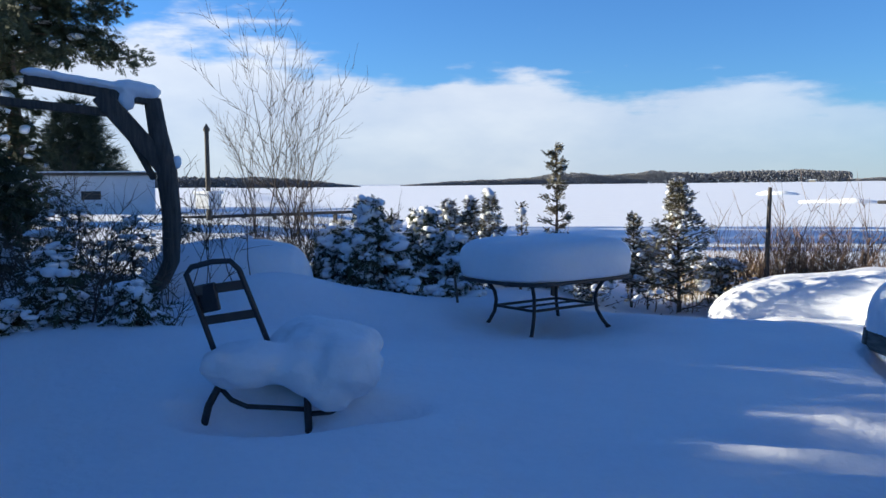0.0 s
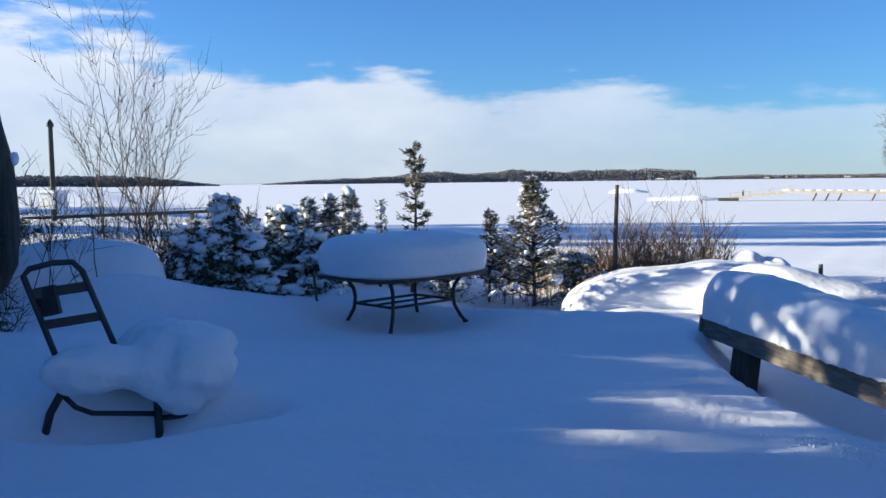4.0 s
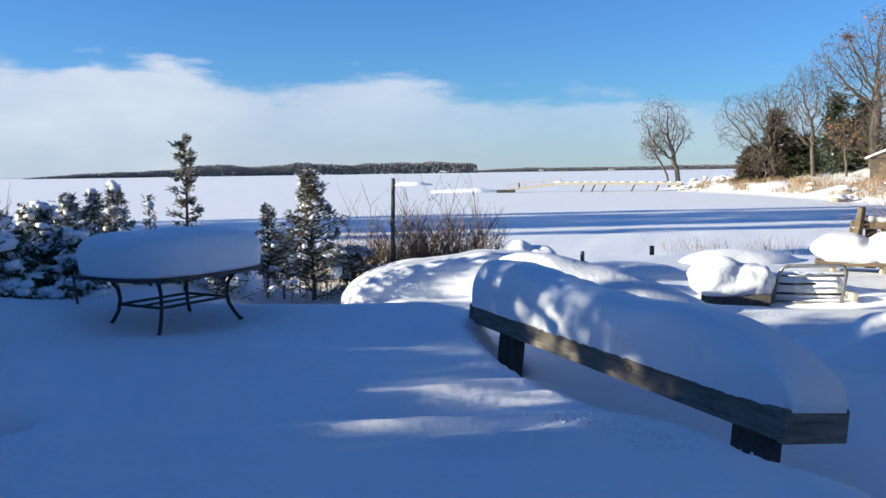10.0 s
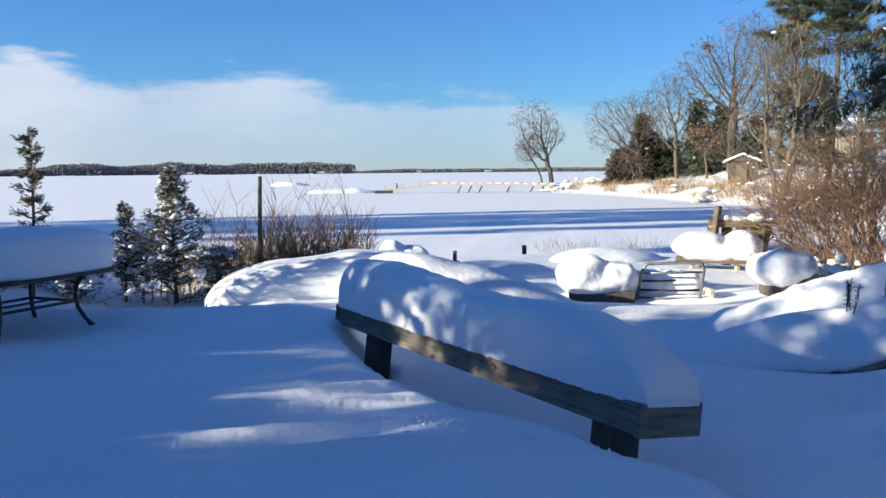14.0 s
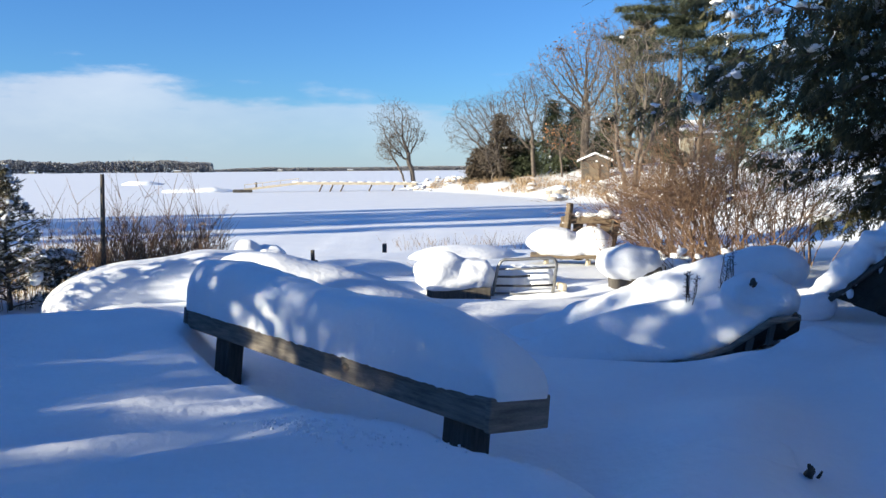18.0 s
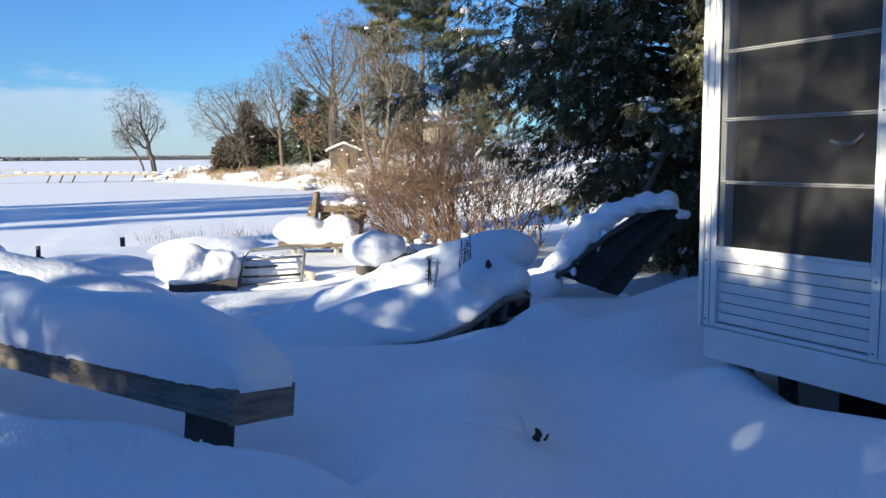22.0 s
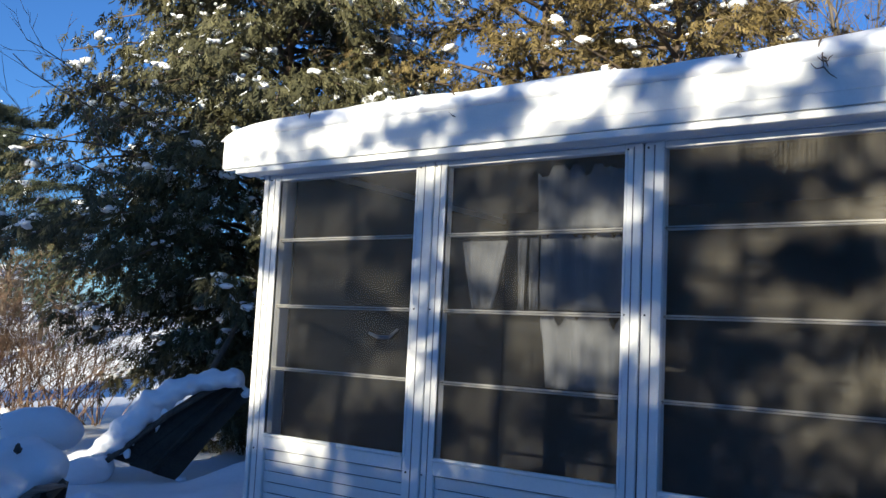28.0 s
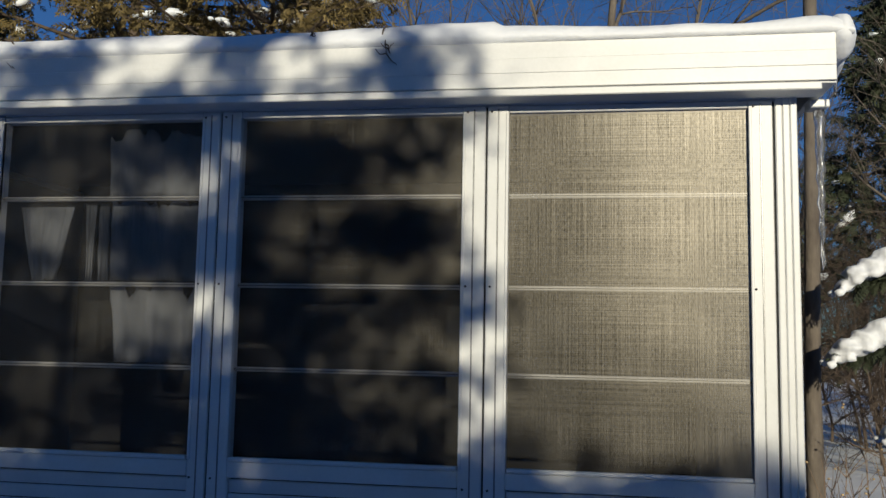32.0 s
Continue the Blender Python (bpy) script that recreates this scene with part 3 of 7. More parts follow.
def fronded_cedar(name, place, seed, height, outline, label, group="", foliage=None, limbs=200, clumps=8, per=24, spray=0.14, snow=0.2, snow_size=0.09, hang=0.9, lift=0.12, sag=0.30, ragged=0.3, boughs=(), category="tree", thick=0.018, dust=0.0):
    """A cedar of drooping fronds in clumps along its limbs. outline: pairs of (share of height, reach in metres); boughs: long limbs as (height, turn, reach)."""
    foliage = foliage or CEDAR_MID
    rng, rnd = np.random.default_rng(seed), random.Random(seed)
    top = thing(name, place, label, category, group)
    line = [Vector((0.02 * height * math.sin(i * 0.5 + seed), 0.02 * height * math.cos(i * 0.4), height * i / 9 - 0.2 * (i == 0))) for i in range(10)]
    part("trunk", Shape().tube(line, [max(0.006, height * thick * (1 - i / 9.6)) for i in range(10)], 8), BARK_DARK, top, smooth=True)
    fs, rs = [p[0] for p in outline], [p[1] for p in outline]
    frame_, C, D = Shape(), [], []
    todo = list(boughs)
    for i in range(limbs):
        f = fs[0] + (fs[-1] - fs[0]) * ((i + rnd.random()) / limbs)
        todo.append((height * f, math.degrees(i * 2.4) + rnd.uniform(-25, 25), float(np.interp(f, fs, rs)) * rnd.uniform(1 - ragged, 1 + ragged * 0.5)))
    for z, turn, reach in todo:
        a = radians(turn)
        out, side = Vector((math.cos(a), math.sin(a), 0)), Vector((-math.sin(a), math.cos(a), 0))
        k = min(8, max(0, int(z / height * 9)))
        root = line[k].lerp(line[k + 1], z / height * 9 - k)
        root.z = z
        pts = [root + out * reach * u + Vector((0, 0, reach * (lift * 2 * u - sag * u * u))) for u in (0, 0.25, 0.5, 0.75, 1.0)]
        frame_.tube(pts, [0.010 * height ** 0.5 * (1 - 0.85 * u) + 0.002 for u in (0, 0.25, 0.5, 0.75, 1)], 4)
        many = max(3, int(clumps * min(2.0, 0.35 + 0.65 * reach / max(rs))))
        for c in range(many):
            u = 0.22 + 0.78 * ((c + rnd.random()) / many) ** 0.8
            q = u * 4
            j = min(3, int(q))
            p = pts[j].lerp(pts[j + 1], q - j) + side * rnd.gauss(0, 0.16) * reach * (1.15 - u) + Vector((0, 0, rnd.gauss(0, 0.03) * reach))
            C.append(tuple(p))
            D.append(tuple(out * 0.7 + side * rnd.gauss(0, 0.6)))
    tagged(part("bough_frame", frame_, BARK_DARK, top, smooth=True), kind="stuff")
    C, D = np.array(C), np.array(D)
    P, O = np.repeat(C, per, 0), np.repeat(D, per, 0)
    n = len(P)
    size = spray * rng.uniform(0.55, 1.3, n)
    P = P + rng.normal(0, 1, (n, 3)) * spray * np.array((0.75, 0.75, 0.45))
    x = O + np.array((0, 0, -hang)) + rng.normal(0, 0.5, (n, 3))
    part("crown", scattered("crown", FROND_V, FROND_F, P, x, O + rng.normal(0, 0.7, (n, 3)) + (0, 0, 0.4), size, foliage), None, top)
    if dust:
        k = rng.random(n) < dust
        tagged(part("dusted_snow", scattered("dusted_snow", FROND_V, FROND_F, P[k] + (0, 0, 0.14 * spray), x[k] * (1, 1, 0.5), np.tile((0.0, 0.0, 1.0), (int(k.sum()), 1)) + rng.normal(0, 0.3, (int(k.sum()), 3)), size[k] * 0.9, SNOW_SMALL), None, top, "snow dusting the upper sides"), kind="stuff")
    pick = C[rng.random(len(C)) < snow]
    if len(pick):
        m = 4
        q = np.repeat(pick, m, 0) + rng.normal(0, 1, (len(pick) * m, 3)) * snow_size * np.array((0.75, 0.75, 0.18)) + (0, 0, spray * 0.38)
        e = snow_size * np.clip(rng.lognormal(-0.1, 0.45, len(q)), 0.4, 2.2)
        a = rng.uniform(0, 6.28, len(q))
        tagged(part("clinging_snow", scattered("clinging_snow", LUMP_V, LUMP_F, q, np.stack([np.cos(a), np.sin(a), rng.normal(-0.1, 0.25, len(q))], 1), np.tile((0.0, 0.0, 1.0), (len(q), 1)), np.stack([e * rng.uniform(1.0, 1.7, len(q)), e, e * rng.uniform(0.5, 0.8, len(q))], 1), SNOW_SMALL, True), None, top, "soft lumps of fresh snow"), kind="stuff")
    return top


def crowned_tree(name, place, seed, label, trunk, crowns, group="", bark=None, step=0.34, count=900, least=0.012, fork=1.6, leaves=0, leaf=0.24, twigs=4, category="tree"):
    """A leafless tree whose limbs fill a given crown. crowns: ellipsoids (x, y, z, rx, ry, rz) over the base; fork: height of the first fork."""
    bark = bark or BARK_FAR
    rng = np.random.default_rng(seed)
    top = thing(name, place, label, category, group)
    aim = []
    for cx, cy, cz, rx, ry, rz in crowns:
        d = rng.normal(size=(int(count * 1.7) // len(crowns), 3))
        d /= np.linalg.norm(d, axis=1, keepdims=True)
        aim.append(d * (rng.random((len(d), 1)) ** 0.36) * (rx * 1.06, ry * 1.06, rz * 1.1) + (cx, cy, cz))
    aim = np.concatenate(aim)
    mean = aim.mean(0)
    nodes, parent = [np.array((0.0, 0.0, -0.3))], [-1]
    go = np.array((mean[0] * 0.18, mean[1] * 0.18, fork))
    n0 = max(3, int(fork / step))
    for i in range(1, n0 + 1):
        nodes.append(go * i / n0 + rng.normal(0, 0.02, 3) * step)
        parent.append(len(nodes) - 2)
    P = np.array(nodes)
    dist = np.linalg.norm(aim[:, None] - P[None], axis=2)
    near, best = dist.argmin(1), dist.min(1)
    live = np.ones(len(aim), bool)
    nodes = list(P)
    for _ in range(90):
        if not live.any():
            break
        pull = aim[live] - P[near[live]]
        pull /= np.linalg.norm(pull, axis=1, keepdims=True) + 1e-9
        ids, inv = np.unique(near[live], return_inverse=True)
        way = np.zeros((len(ids), 3))
        np.add.at(way, inv.ravel(), pull)
        way = way / (np.linalg.norm(way, axis=1, keepdims=True) + 1e-9) + rng.normal(0, 0.22, way.shape) + (0, 0, 0.04)
        way /= np.linalg.norm(way, axis=1, keepdims=True)
        fresh = P[ids] + way * step
        o = len(P)
        P = np.concatenate([P, fresh])
        parent += [int(i) for i in ids]
        d = np.linalg.norm(aim[:, None] - fresh[None], axis=2)
        k, m = d.argmin(1), d.min(1)
        closer = m < best
        near = np.where(closer, k + o, near)
        best = np.minimum(best, m)
        live &= best > step * 0.95
    n = len(P)
    kids = [[] for _ in range(n)]
    load = np.zeros(n)
    for i in range(n - 1, 0, -1):
        if not kids[i]:
            load[i] = 1
        load[parent[i]] += load[i]
        kids[parent[i]].append(i)
    power = math.log(max(2.0, load[0])) / math.log(trunk / least)
    rad = least * np.maximum(load, 1) ** (1 / power)
    wood, fine = Shape(), Shape()
    stack = [(0, None)]
    ends = []
    while stack:
        i, root = stack.pop()
        run, rr = ([] if root is None else [P[root]]), ([] if root is None else [min(rad[root], rad[i] * 1.25)])
        while True:
            run.append(P[i])
            rr.append(rad[i])
            if not kids[i]:
                ends.append(i)
                break
            order = sorted(kids[i], key=lambda j: -load[j])
            for j in order[1:]:
                stack.append((j, i))
            i = order[0]
        if len(run) > 1:
            thick = rr[0] > least * 2.4
            (wood if thick else fine).tube(run, [float(v) for v in rr], 7 if rr[0] > trunk * 0.5 else 4 if thick else 3)
    for i in ends:
        for _ in range(twigs):
            d = P[i] - P[parent[i]] + rng.normal(0, 0.55, 3) * step
            fine.tube([P[i], P[i] + d * 0.6 + rng.normal(0, 0.1, 3) * step, P[i] + d * rng.uniform(0.9, 1.6)], [least * 0.8, least * 0.6, least * 0.35], 3)
    part("trunk", wood, bark, top, smooth=True)
    tagged(part("twig_crown", fine, bark, top, smooth=True), kind="stuff")
    if leaves:
        k = rng.choice(ends, leaves)
        w = rng.random(len(k)) < np.clip(0.25 + (P[k][:, 2] - mean[2]) / 6, 0.1, 1)
        k = k[w]
        tagged(part("leafage", scattered("leafage", LEAF_V, LEAF_F, P[k] + rng.normal(0, 0.22, (len(k), 3)), rand_dirs(len(k), rng), rand_dirs(len(k), rng), rng.uniform(0.6, 1.2, len(k)) * leaf, OAK_LEAF), None, top, "withered orange leaves"), kind="stuff")
    return top


# ---- ground: snow-covered yard, frozen lake and the far point of land, one sheet ----
def smooth(a, b, x):
    t = np.clip((np.asarray(x, float) - a) / (b - a), 0, 1)
    return t * t * (3 - 2 * t)


LAKE = -1.10
DRIFTS = [  # x, y, half length, half width, turn, height
    (-3.6, 4.4, 1.5, 0.8, 20, 0.16), (-5.2, 3.6, 1.6, 1.0, 30, 0.22), (-4.6, 6.6, 1.5, 1.0, 30, 0.22), (-2.3, 8.6, 1.8, 0.6, 5, 0.12),
    (-2.24, 3.40, 0.10, 0.12, 60, 0.09), (-4.65, 5.95, 0.85, 0.55, 42, 0.30), (-2.5, 3.7, 1.1, 0.8, 20, 0.10), 
    (1.50, 4.15, 0.22, 0.13, -64, 0.13), (2.75, 3.5, 0.8, 0.42, 20, 0.16), (3.35, 4.6, 0.9, 0.3, 35, 0.06), (4.1, 2.3, 0.45, 1.5, 0, 0.27), (-0.5, 8.5, 1.3, 0.28, 2, -0.04), (4.9, 11.3, 1.3, 0.9, 0, 0.03), (3.3, 9.52, 1.1, 0.42, -14, -0.19), (4.3, 5.75, 0.45, 0.25, -30, 0.10), (4.9, 4.6, 0.9, 0.6, 55, 0.15), (6.0, 5.0, 1.2, 0.9, 20, 0.30),
    (3.3, 1.9, 0.9, 0.6, 15, 0.10), (4.6, 3.45, 0.35, 0.3, 0, 0.22), (4.8, 5.78, 0.28, 0.17, -30, 0.22), (3.66, 6.44, 0.58, 0.18, -27, -0.32), (3.15, 3.5, 0.45, 0.35, 0, -0.09), (6.95, 6.2, 0.6, 0.5, 0, 0.22),
    (0.15, 4.42, 0.62, 0.075, 24, 0.055), (0.28, 4.78, 0.50, 0.07, 27, 0.055), (0.30, 5.10, 0.40, 0.06, 30, 0.05), (0.30, 5.36, 0.26, 0.05, 32, 0.04),
    (0.20, 4.02, 0.9, 0.08, 12, 0.06), (0.55, 3.78, 0.7, 0.07, 4, 0.05), (0.95, 3.98, 0.35, 0.10, 10, 0.06), (1.56, 4.35, 0.40, 0.22, -62, 0.12), (2.1, 3.70, 0.24, 0.18, 0, -0.12),
    (3.72, 6.28, 0.5, 0.16, -26, -0.10), (3.30, 4.25, 0.50, 0.30, 30, 0.15), (3.62, 3.72, 0.40, 0.22, 20, -0.07),
]

HOLLOWS = [  # steep-sided pits melted or blown out round legs and posts
    (-2.50, 3.46, 0.46, 0.32, 24, -0.24), (-2.0, 3.72, 0.25, 0.18, 40, -0.20), (0.42, 6.66, 0.34, 0.16, -62, -0.14), (-2.30, 7.1, 0.85, 0.62, 64, -0.06), (2.66, 3.50, 0.52, 0.36, 20, 0.08),
]


def land(x, y):
    """Height of the snow surface."""
    x, y = np.asarray(x, float), np.asarray(y, float)
    s = (x - 0.16) * 0.903 + (y - 7.1) * 0.43
    lip = np.interp(y, [2.0, 3.2, 3.9, 4.5, 5.1, 6.4, 7.1, 7.6, 8.2, 9.0], [-0.4, -0.22, -0.25, -0.44, -0.50, -0.28, 0.0, 0.16, -0.05, -0.5])
    h = (-0.27 * smooth(0.0, 0.30, s - lip) - 0.08 * smooth(0.25, 0.6, s - lip)) * (1 - 0.55 * smooth(7, 9.5, y))
    h = h - 0.30 * smooth(7.85, 8.5, y) * smooth(-3.4, -2.2, x) * smooth(0.2, -0.6, s) * smooth(13, 10, y)
    h = h + 0.10 * smooth(0.5, 1.3, s) * smooth(8, 6, y)
    h = h - 0.30 * smooth(4.42, 4.7, x) * smooth(3.7, 3.45, y) * smooth(-1.2, -0.8, y)
    shore = 15.0 + np.maximum(0, -(x + 7)) * 1.1
    h = h + (LAKE - h) * smooth(-2.5, 9.0, y - shore)
    h = h + 0.35 * smooth(6, 20, -x) * smooth(30, 18, y)
    edge = np.interp(y, [-50, 6, 12, 25, 49, 75, 90, 97, 105, 140], [9, 9, 9.5, 17, 22.5, 20.5, 17.5, 15.5, 19, 60])
    inn = x - edge
    hill = 0.95 * smooth(0, 4, inn) + 1.5 * smooth(3, 16, inn) + 1.6 * smooth(14, 45, inn)
    hill = hill * smooth(150, 96, y)
    h = np.where(y > 6, np.maximum(h, LAKE + hill * smooth(4, 16, y)- 0.02), h)
    for cx, cy, a, b, turn, k in DRIFTS:
        c, sn = math.cos(radians(turn)), math.sin(radians(turn))
        u, v = (x - cx) * c + (y - cy) * sn, -(x - cx) * sn + (y - cy) * c
        h = h + k * np.exp(-((u / a) ** 2 + (v / b) ** 2))
    for cx, cy, a, b, turn, k in HOLLOWS:
        c, sn = math.cos(radians(turn)), math.sin(radians(turn))
        u, v = (x - cx) * c + (y - cy) * sn, -(x - cx) * sn + (y - cy) * c
        h = h + k * np.exp(-((u / a) ** 2 + (v / b) ** 2) ** 2)
    near = smooth(60, 10, np.hypot(x, y))
    h = h + near * (0.018 * np.sin(x * 1.7 + 0.6 * y) * np.sin(y * 1.3 - 0.4 * x + 1) + 0.008 * np.sin(x * 4.1 + y * 2.2) * np.sin(3.3 * y - 1.5 * x))
    rough = smooth(0.5, 3, inn) * smooth(150, 96, y) * smooth(15, 25, y)
    h = h + rough * (0.16 * np.sin(x * 1.9 + 0.7 * y) * np.sin(y * 1.5 - x * 0.3) + 0.10 * np.sin(x * 4.3 + y) * np.sin(y * 3.7))
    return h


def ground_z(x, y):
    return float(land(x, y))


def axis(lo, hi, step, far, grow):
    c = list(np.arange(lo, hi + 1e-6, step))
    d, x = step, hi
    while x < far:
        d *= grow
        x += d
        c.append(x)
    d, x, left = step, lo, []
    while x > -far:
        d *= grow
        x -= d
        left.append(x)
    return np.array(left[::-1] + c)


gx, gy = axis(-5.5, 6.5, 0.06, 4300, 1.05), axis(1.5, 10.5, 0.06, 4300, 1.045)
XX, YY = np.meshgrid(gx, gy, indexing="ij")
ZZ = land(XX, YY)
nx, ny = XX.shape
idx = np.arange(nx * ny).reshape(nx, ny)
quads = np.stack([idx[:-1, :-1], idx[1:, :-1], idx[1:, 1:], idx[:-1, 1:]], -1).reshape(-1, 4)
me = bpy.data.meshes.new("ground")
me.vertices.add(nx * ny)
me.vertices.foreach_set("co", np.stack([XX, YY, ZZ], -1).ravel())
me.loops.add(quads.size)
me.loops.foreach_set("vertex_index", quads.ravel().astype(np.int32))
me.polygons.add(len(quads))
me.polygons.foreach_set("loop_start", (np.arange(len(quads)) * 4).astype(np.int32))
me.polygons.foreach_set("loop_total", np.full(len(quads), 4, np.int32))
me.polygons.foreach_set("use_smooth", np.ones(len(quads), bool))
me.materials.append(SNOW)
me.update(calc_edges=True)
tagged(new("ground", me), "snow-covered yard sloping to a frozen snowy lake", "snow", kind="structure")

# The cloud bank low over the lake, far beyond everything.
cs = Shape()
rows_, cols_ = 12, 60
for i in range(cols_ + 1):
    a = radians(-75 + 130 * i / cols_)
    for j in range(rows_ + 1):
        cs.v.append((3900 * math.sin(a), 3900 * math.cos(a), -30 + 1100 * j / rows_))
for i in range(cols_):
    for j in range(rows_):
        o = i * (rows_ + 1) + j
        cs.f.append((o, o + rows_ + 1, o + rows_ + 2, o + 1))
tagged(new("backdrop", cs.mesh("backdrop", CLOUD)), "bank of white winter cloud over the lake", "sky", kind="structure")


# ---- the sun porch ----
WX, Y0, Y1 = 4.36, 3.63, -0.827            # wall plane, north and south corner
SEAMS = (3.63, 2.50, 1.44, 0.338, -0.741)
GLASS = ((3.54, 2.605), (2.425, 1.52), (1.35, 0.432), (0.25, -0.65))
SILL, HEAD, BARS = 0.67, 2.055, (1.727, 1.367, 1.03)

porch = thing("sun_porch", (WX, Y0, 0.08), "white aluminium sun porch with dusty screened windows, raised off the snow", "porch")
PO = Vector((WX, Y0, 0.08))


def pbox(name, x0, x1, y0, y1, z0, z1, material, parent=None, label="", cut=0.004):
    s = Shape().box((Vector(((x0 + x1) / 2, (y0 + y1) / 2, (z0 + z1) / 2)) - PO), (abs(x1 - x0), abs(y1 - y0), abs(z1 - z0)), None, cut)
    return part(name, s, material, parent or porch, label)


pbox("skirt_beam", WX - 0.012, WX + 0.10, Y0 - 0.02, Y1 - 0.012, 0.056, 0.228, WHITE, label="white painted skirt beam")
pbox("header", WX + 0.004, WX + 0.09, Y0, Y1, 2.085, 2.236, WHITE)
for k in range(4):
    a, b = SEAMS[k] - 0.004, SEAMS[k + 1] + 0.004
    g0, g1 = GLASS[k]
    # Black backing sheet puts shade into the gaps between the slats.
    unit = pbox("wall_panel", WX + 0.05, WX + 0.056, a - 0.03, b + 0.03, 0.232, 0.60, SEAL_AND_GAP, label="white wall panel with louvred kick plate and screen window")
    for y0, y1 in ((a, g0), (g1, b)):
        pbox("stile", WX, WX + 0.06, y0, y1, 0.232, 2.083, WHITE, unit)
        inner = y1 if y1 == g0 else y0
        pbox("track", WX - 0.006, WX + 0.02, inner, inner + (0.012 if y1 == g0 else -0.012), SILL, HEAD, WHITE, unit)
        mid = (y0 + y1) / 2
        pbox("groove", WX - 0.002, WX + 0.004, mid - 0.003, mid + 0.003, 0.25, 2.07, ALU, unit)
        for zz in (0.27, 0.60, 1.37, 2.06):
            pbox("screw", WX - 0.005, WX + 0.004, mid + 0.022, mid + 0.030, zz - 0.004, zz + 0.004, SEAL_AND_GAP, unit)
    pbox("seal", WX + 0.012, WX + 0.05, b - 0.008, b + 0.0, 0.235, 2.08, SEAL_AND_GAP, unit)
    pbox("sill_rail", WX - 0.004, WX + 0.06, g0, g1, 0.605, SILL, WHITE, unit)
    pbox("head_rail", WX + 0.004, WX + 0.06, g0, g1, HEAD, 2.083, WHITE, unit)
    pbox("low_rail", WX, WX + 0.06, g0, g1, 0.232, 0.256, WHITE, unit)
    pbox("sill_lip", WX - 0.014, WX + 0.012, g0 - 0.004, g1 + 0.004, SILL, SILL + 0.016, WHITE, unit)
    for zb in BARS:
        pbox("glazing_bar", WX + 0.024, WX + 0.046, g0, g1, zb - 0.009, zb + 0.009, BAR, unit)
        pbox("bar_seam", WX + 0.021, WX + 0.025, g0, g1, zb - 0.0015, zb + 0.0015, SEAL_AND_GAP, unit)
    levels = (HEAD,) + BARS + (SILL,)
    for j in range(4):
        z1, z0 = levels[j], levels[j + 1]
        s = Shape()
        rows2, cols2 = 6, 8
        for r in range(rows2 + 1):
            for c in range(cols2 + 1):
                y, z = g0 + (g1 - g0) * c / cols2, z0 + (z1 - z0) * r / rows2
                w = 0.006 * noise.noise(Vector((y * 2.2 + k * 7, z * 2.5, 4.0))) * math.sin(math.pi * c / cols2) * math.sin(math.pi * r / rows2)
                s.v.append(Vector((WX + 0.02 + w, y, z)) - PO)
        for r in range(rows2):
            for c in range(cols2):
                o = r * (cols2 + 1) + c
                s.f.append((o, o + 1, o + cols2 + 2, o + cols2 + 1))
        part("pane", s, SCREEN, unit, "dusty woven screen pane", True)
    # Louvred kick plate.
    n = 6
    for j in range(n):
        zc = 0.262 + (0.60 - 0.262) * (j + 0.5) / n
        m = Matrix.Rotation(radians(-9), 3, "Y")
        s = Shape().box(Vector((WX + 0.022, (g0 + g1) / 2, zc)) - PO, (0.010, abs(g0 - g1) - 0.004, 0.0535), m, 0.003)
        part("slat", s, WHITE_OLD, unit)

pbox("corner_post", WX - 0.006, WX + 0.10, Y0 + 0.004, Y0 + 0.035, 0.22, 2.2, WHITE)
for i in range(3):
    y = -0.7465 - i * 0.0262
    pbox("corner_post", WX - 0.002 * i, WX + 0.10, y, y - 0.0255, 0.22, 2.2, WHITE)

# Side walls, back wall, floor and ceiling that close the porch, the inside coloured shade black.
pbox("side_wall", WX + 0.10, WX + 2.6, Y0 + 0.01, Y0 + 0.05, 0.12, 2.2, WHITE_OLD)
pbox("side_wall", WX + 0.101, WX + 2.6, Y1 + 0.005, Y1 + 0.04, 0.12, 2.2, WHITE_OLD)
pbox("back_wall", WX + 2.6, WX + 2.7, Y0 + 0.05, Y1 - 0.09, 0.12, 2.3, SHADE_BLACK)
pbox("floor_deck", WX + 0.10, WX + 2.6, Y0, Y1 - 0.04, 0.12, 0.22, SHADE_BLACK)
pbox("inner_lining", WX + 0.2, WX + 2.55, Y0 - 0.03, Y0 - 0.01, 0.23, 2.15, SHADE_BLACK)
pbox("inner_lining", WX + 0.2, WX + 2.55, Y1 + 0.02, Y1 + 0.0, 0.23, 2.15, SHADE_BLACK)
roof = pbox("roof", WX - 0.20, WX + 2.8, 3.735, -0.885, 2.205, 2.245, SHADE_BLACK, label="low flat roof with a ribbed white fascia")
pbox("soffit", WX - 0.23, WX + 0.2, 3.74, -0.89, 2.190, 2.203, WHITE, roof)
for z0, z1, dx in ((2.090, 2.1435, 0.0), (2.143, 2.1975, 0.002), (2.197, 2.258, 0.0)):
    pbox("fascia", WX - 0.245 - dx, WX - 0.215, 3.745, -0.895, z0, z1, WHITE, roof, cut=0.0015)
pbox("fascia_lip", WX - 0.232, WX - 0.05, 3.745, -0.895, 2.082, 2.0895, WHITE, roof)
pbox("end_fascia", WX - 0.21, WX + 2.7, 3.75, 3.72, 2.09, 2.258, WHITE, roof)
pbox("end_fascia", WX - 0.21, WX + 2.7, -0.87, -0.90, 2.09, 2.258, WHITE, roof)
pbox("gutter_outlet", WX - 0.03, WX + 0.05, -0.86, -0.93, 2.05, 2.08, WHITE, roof)

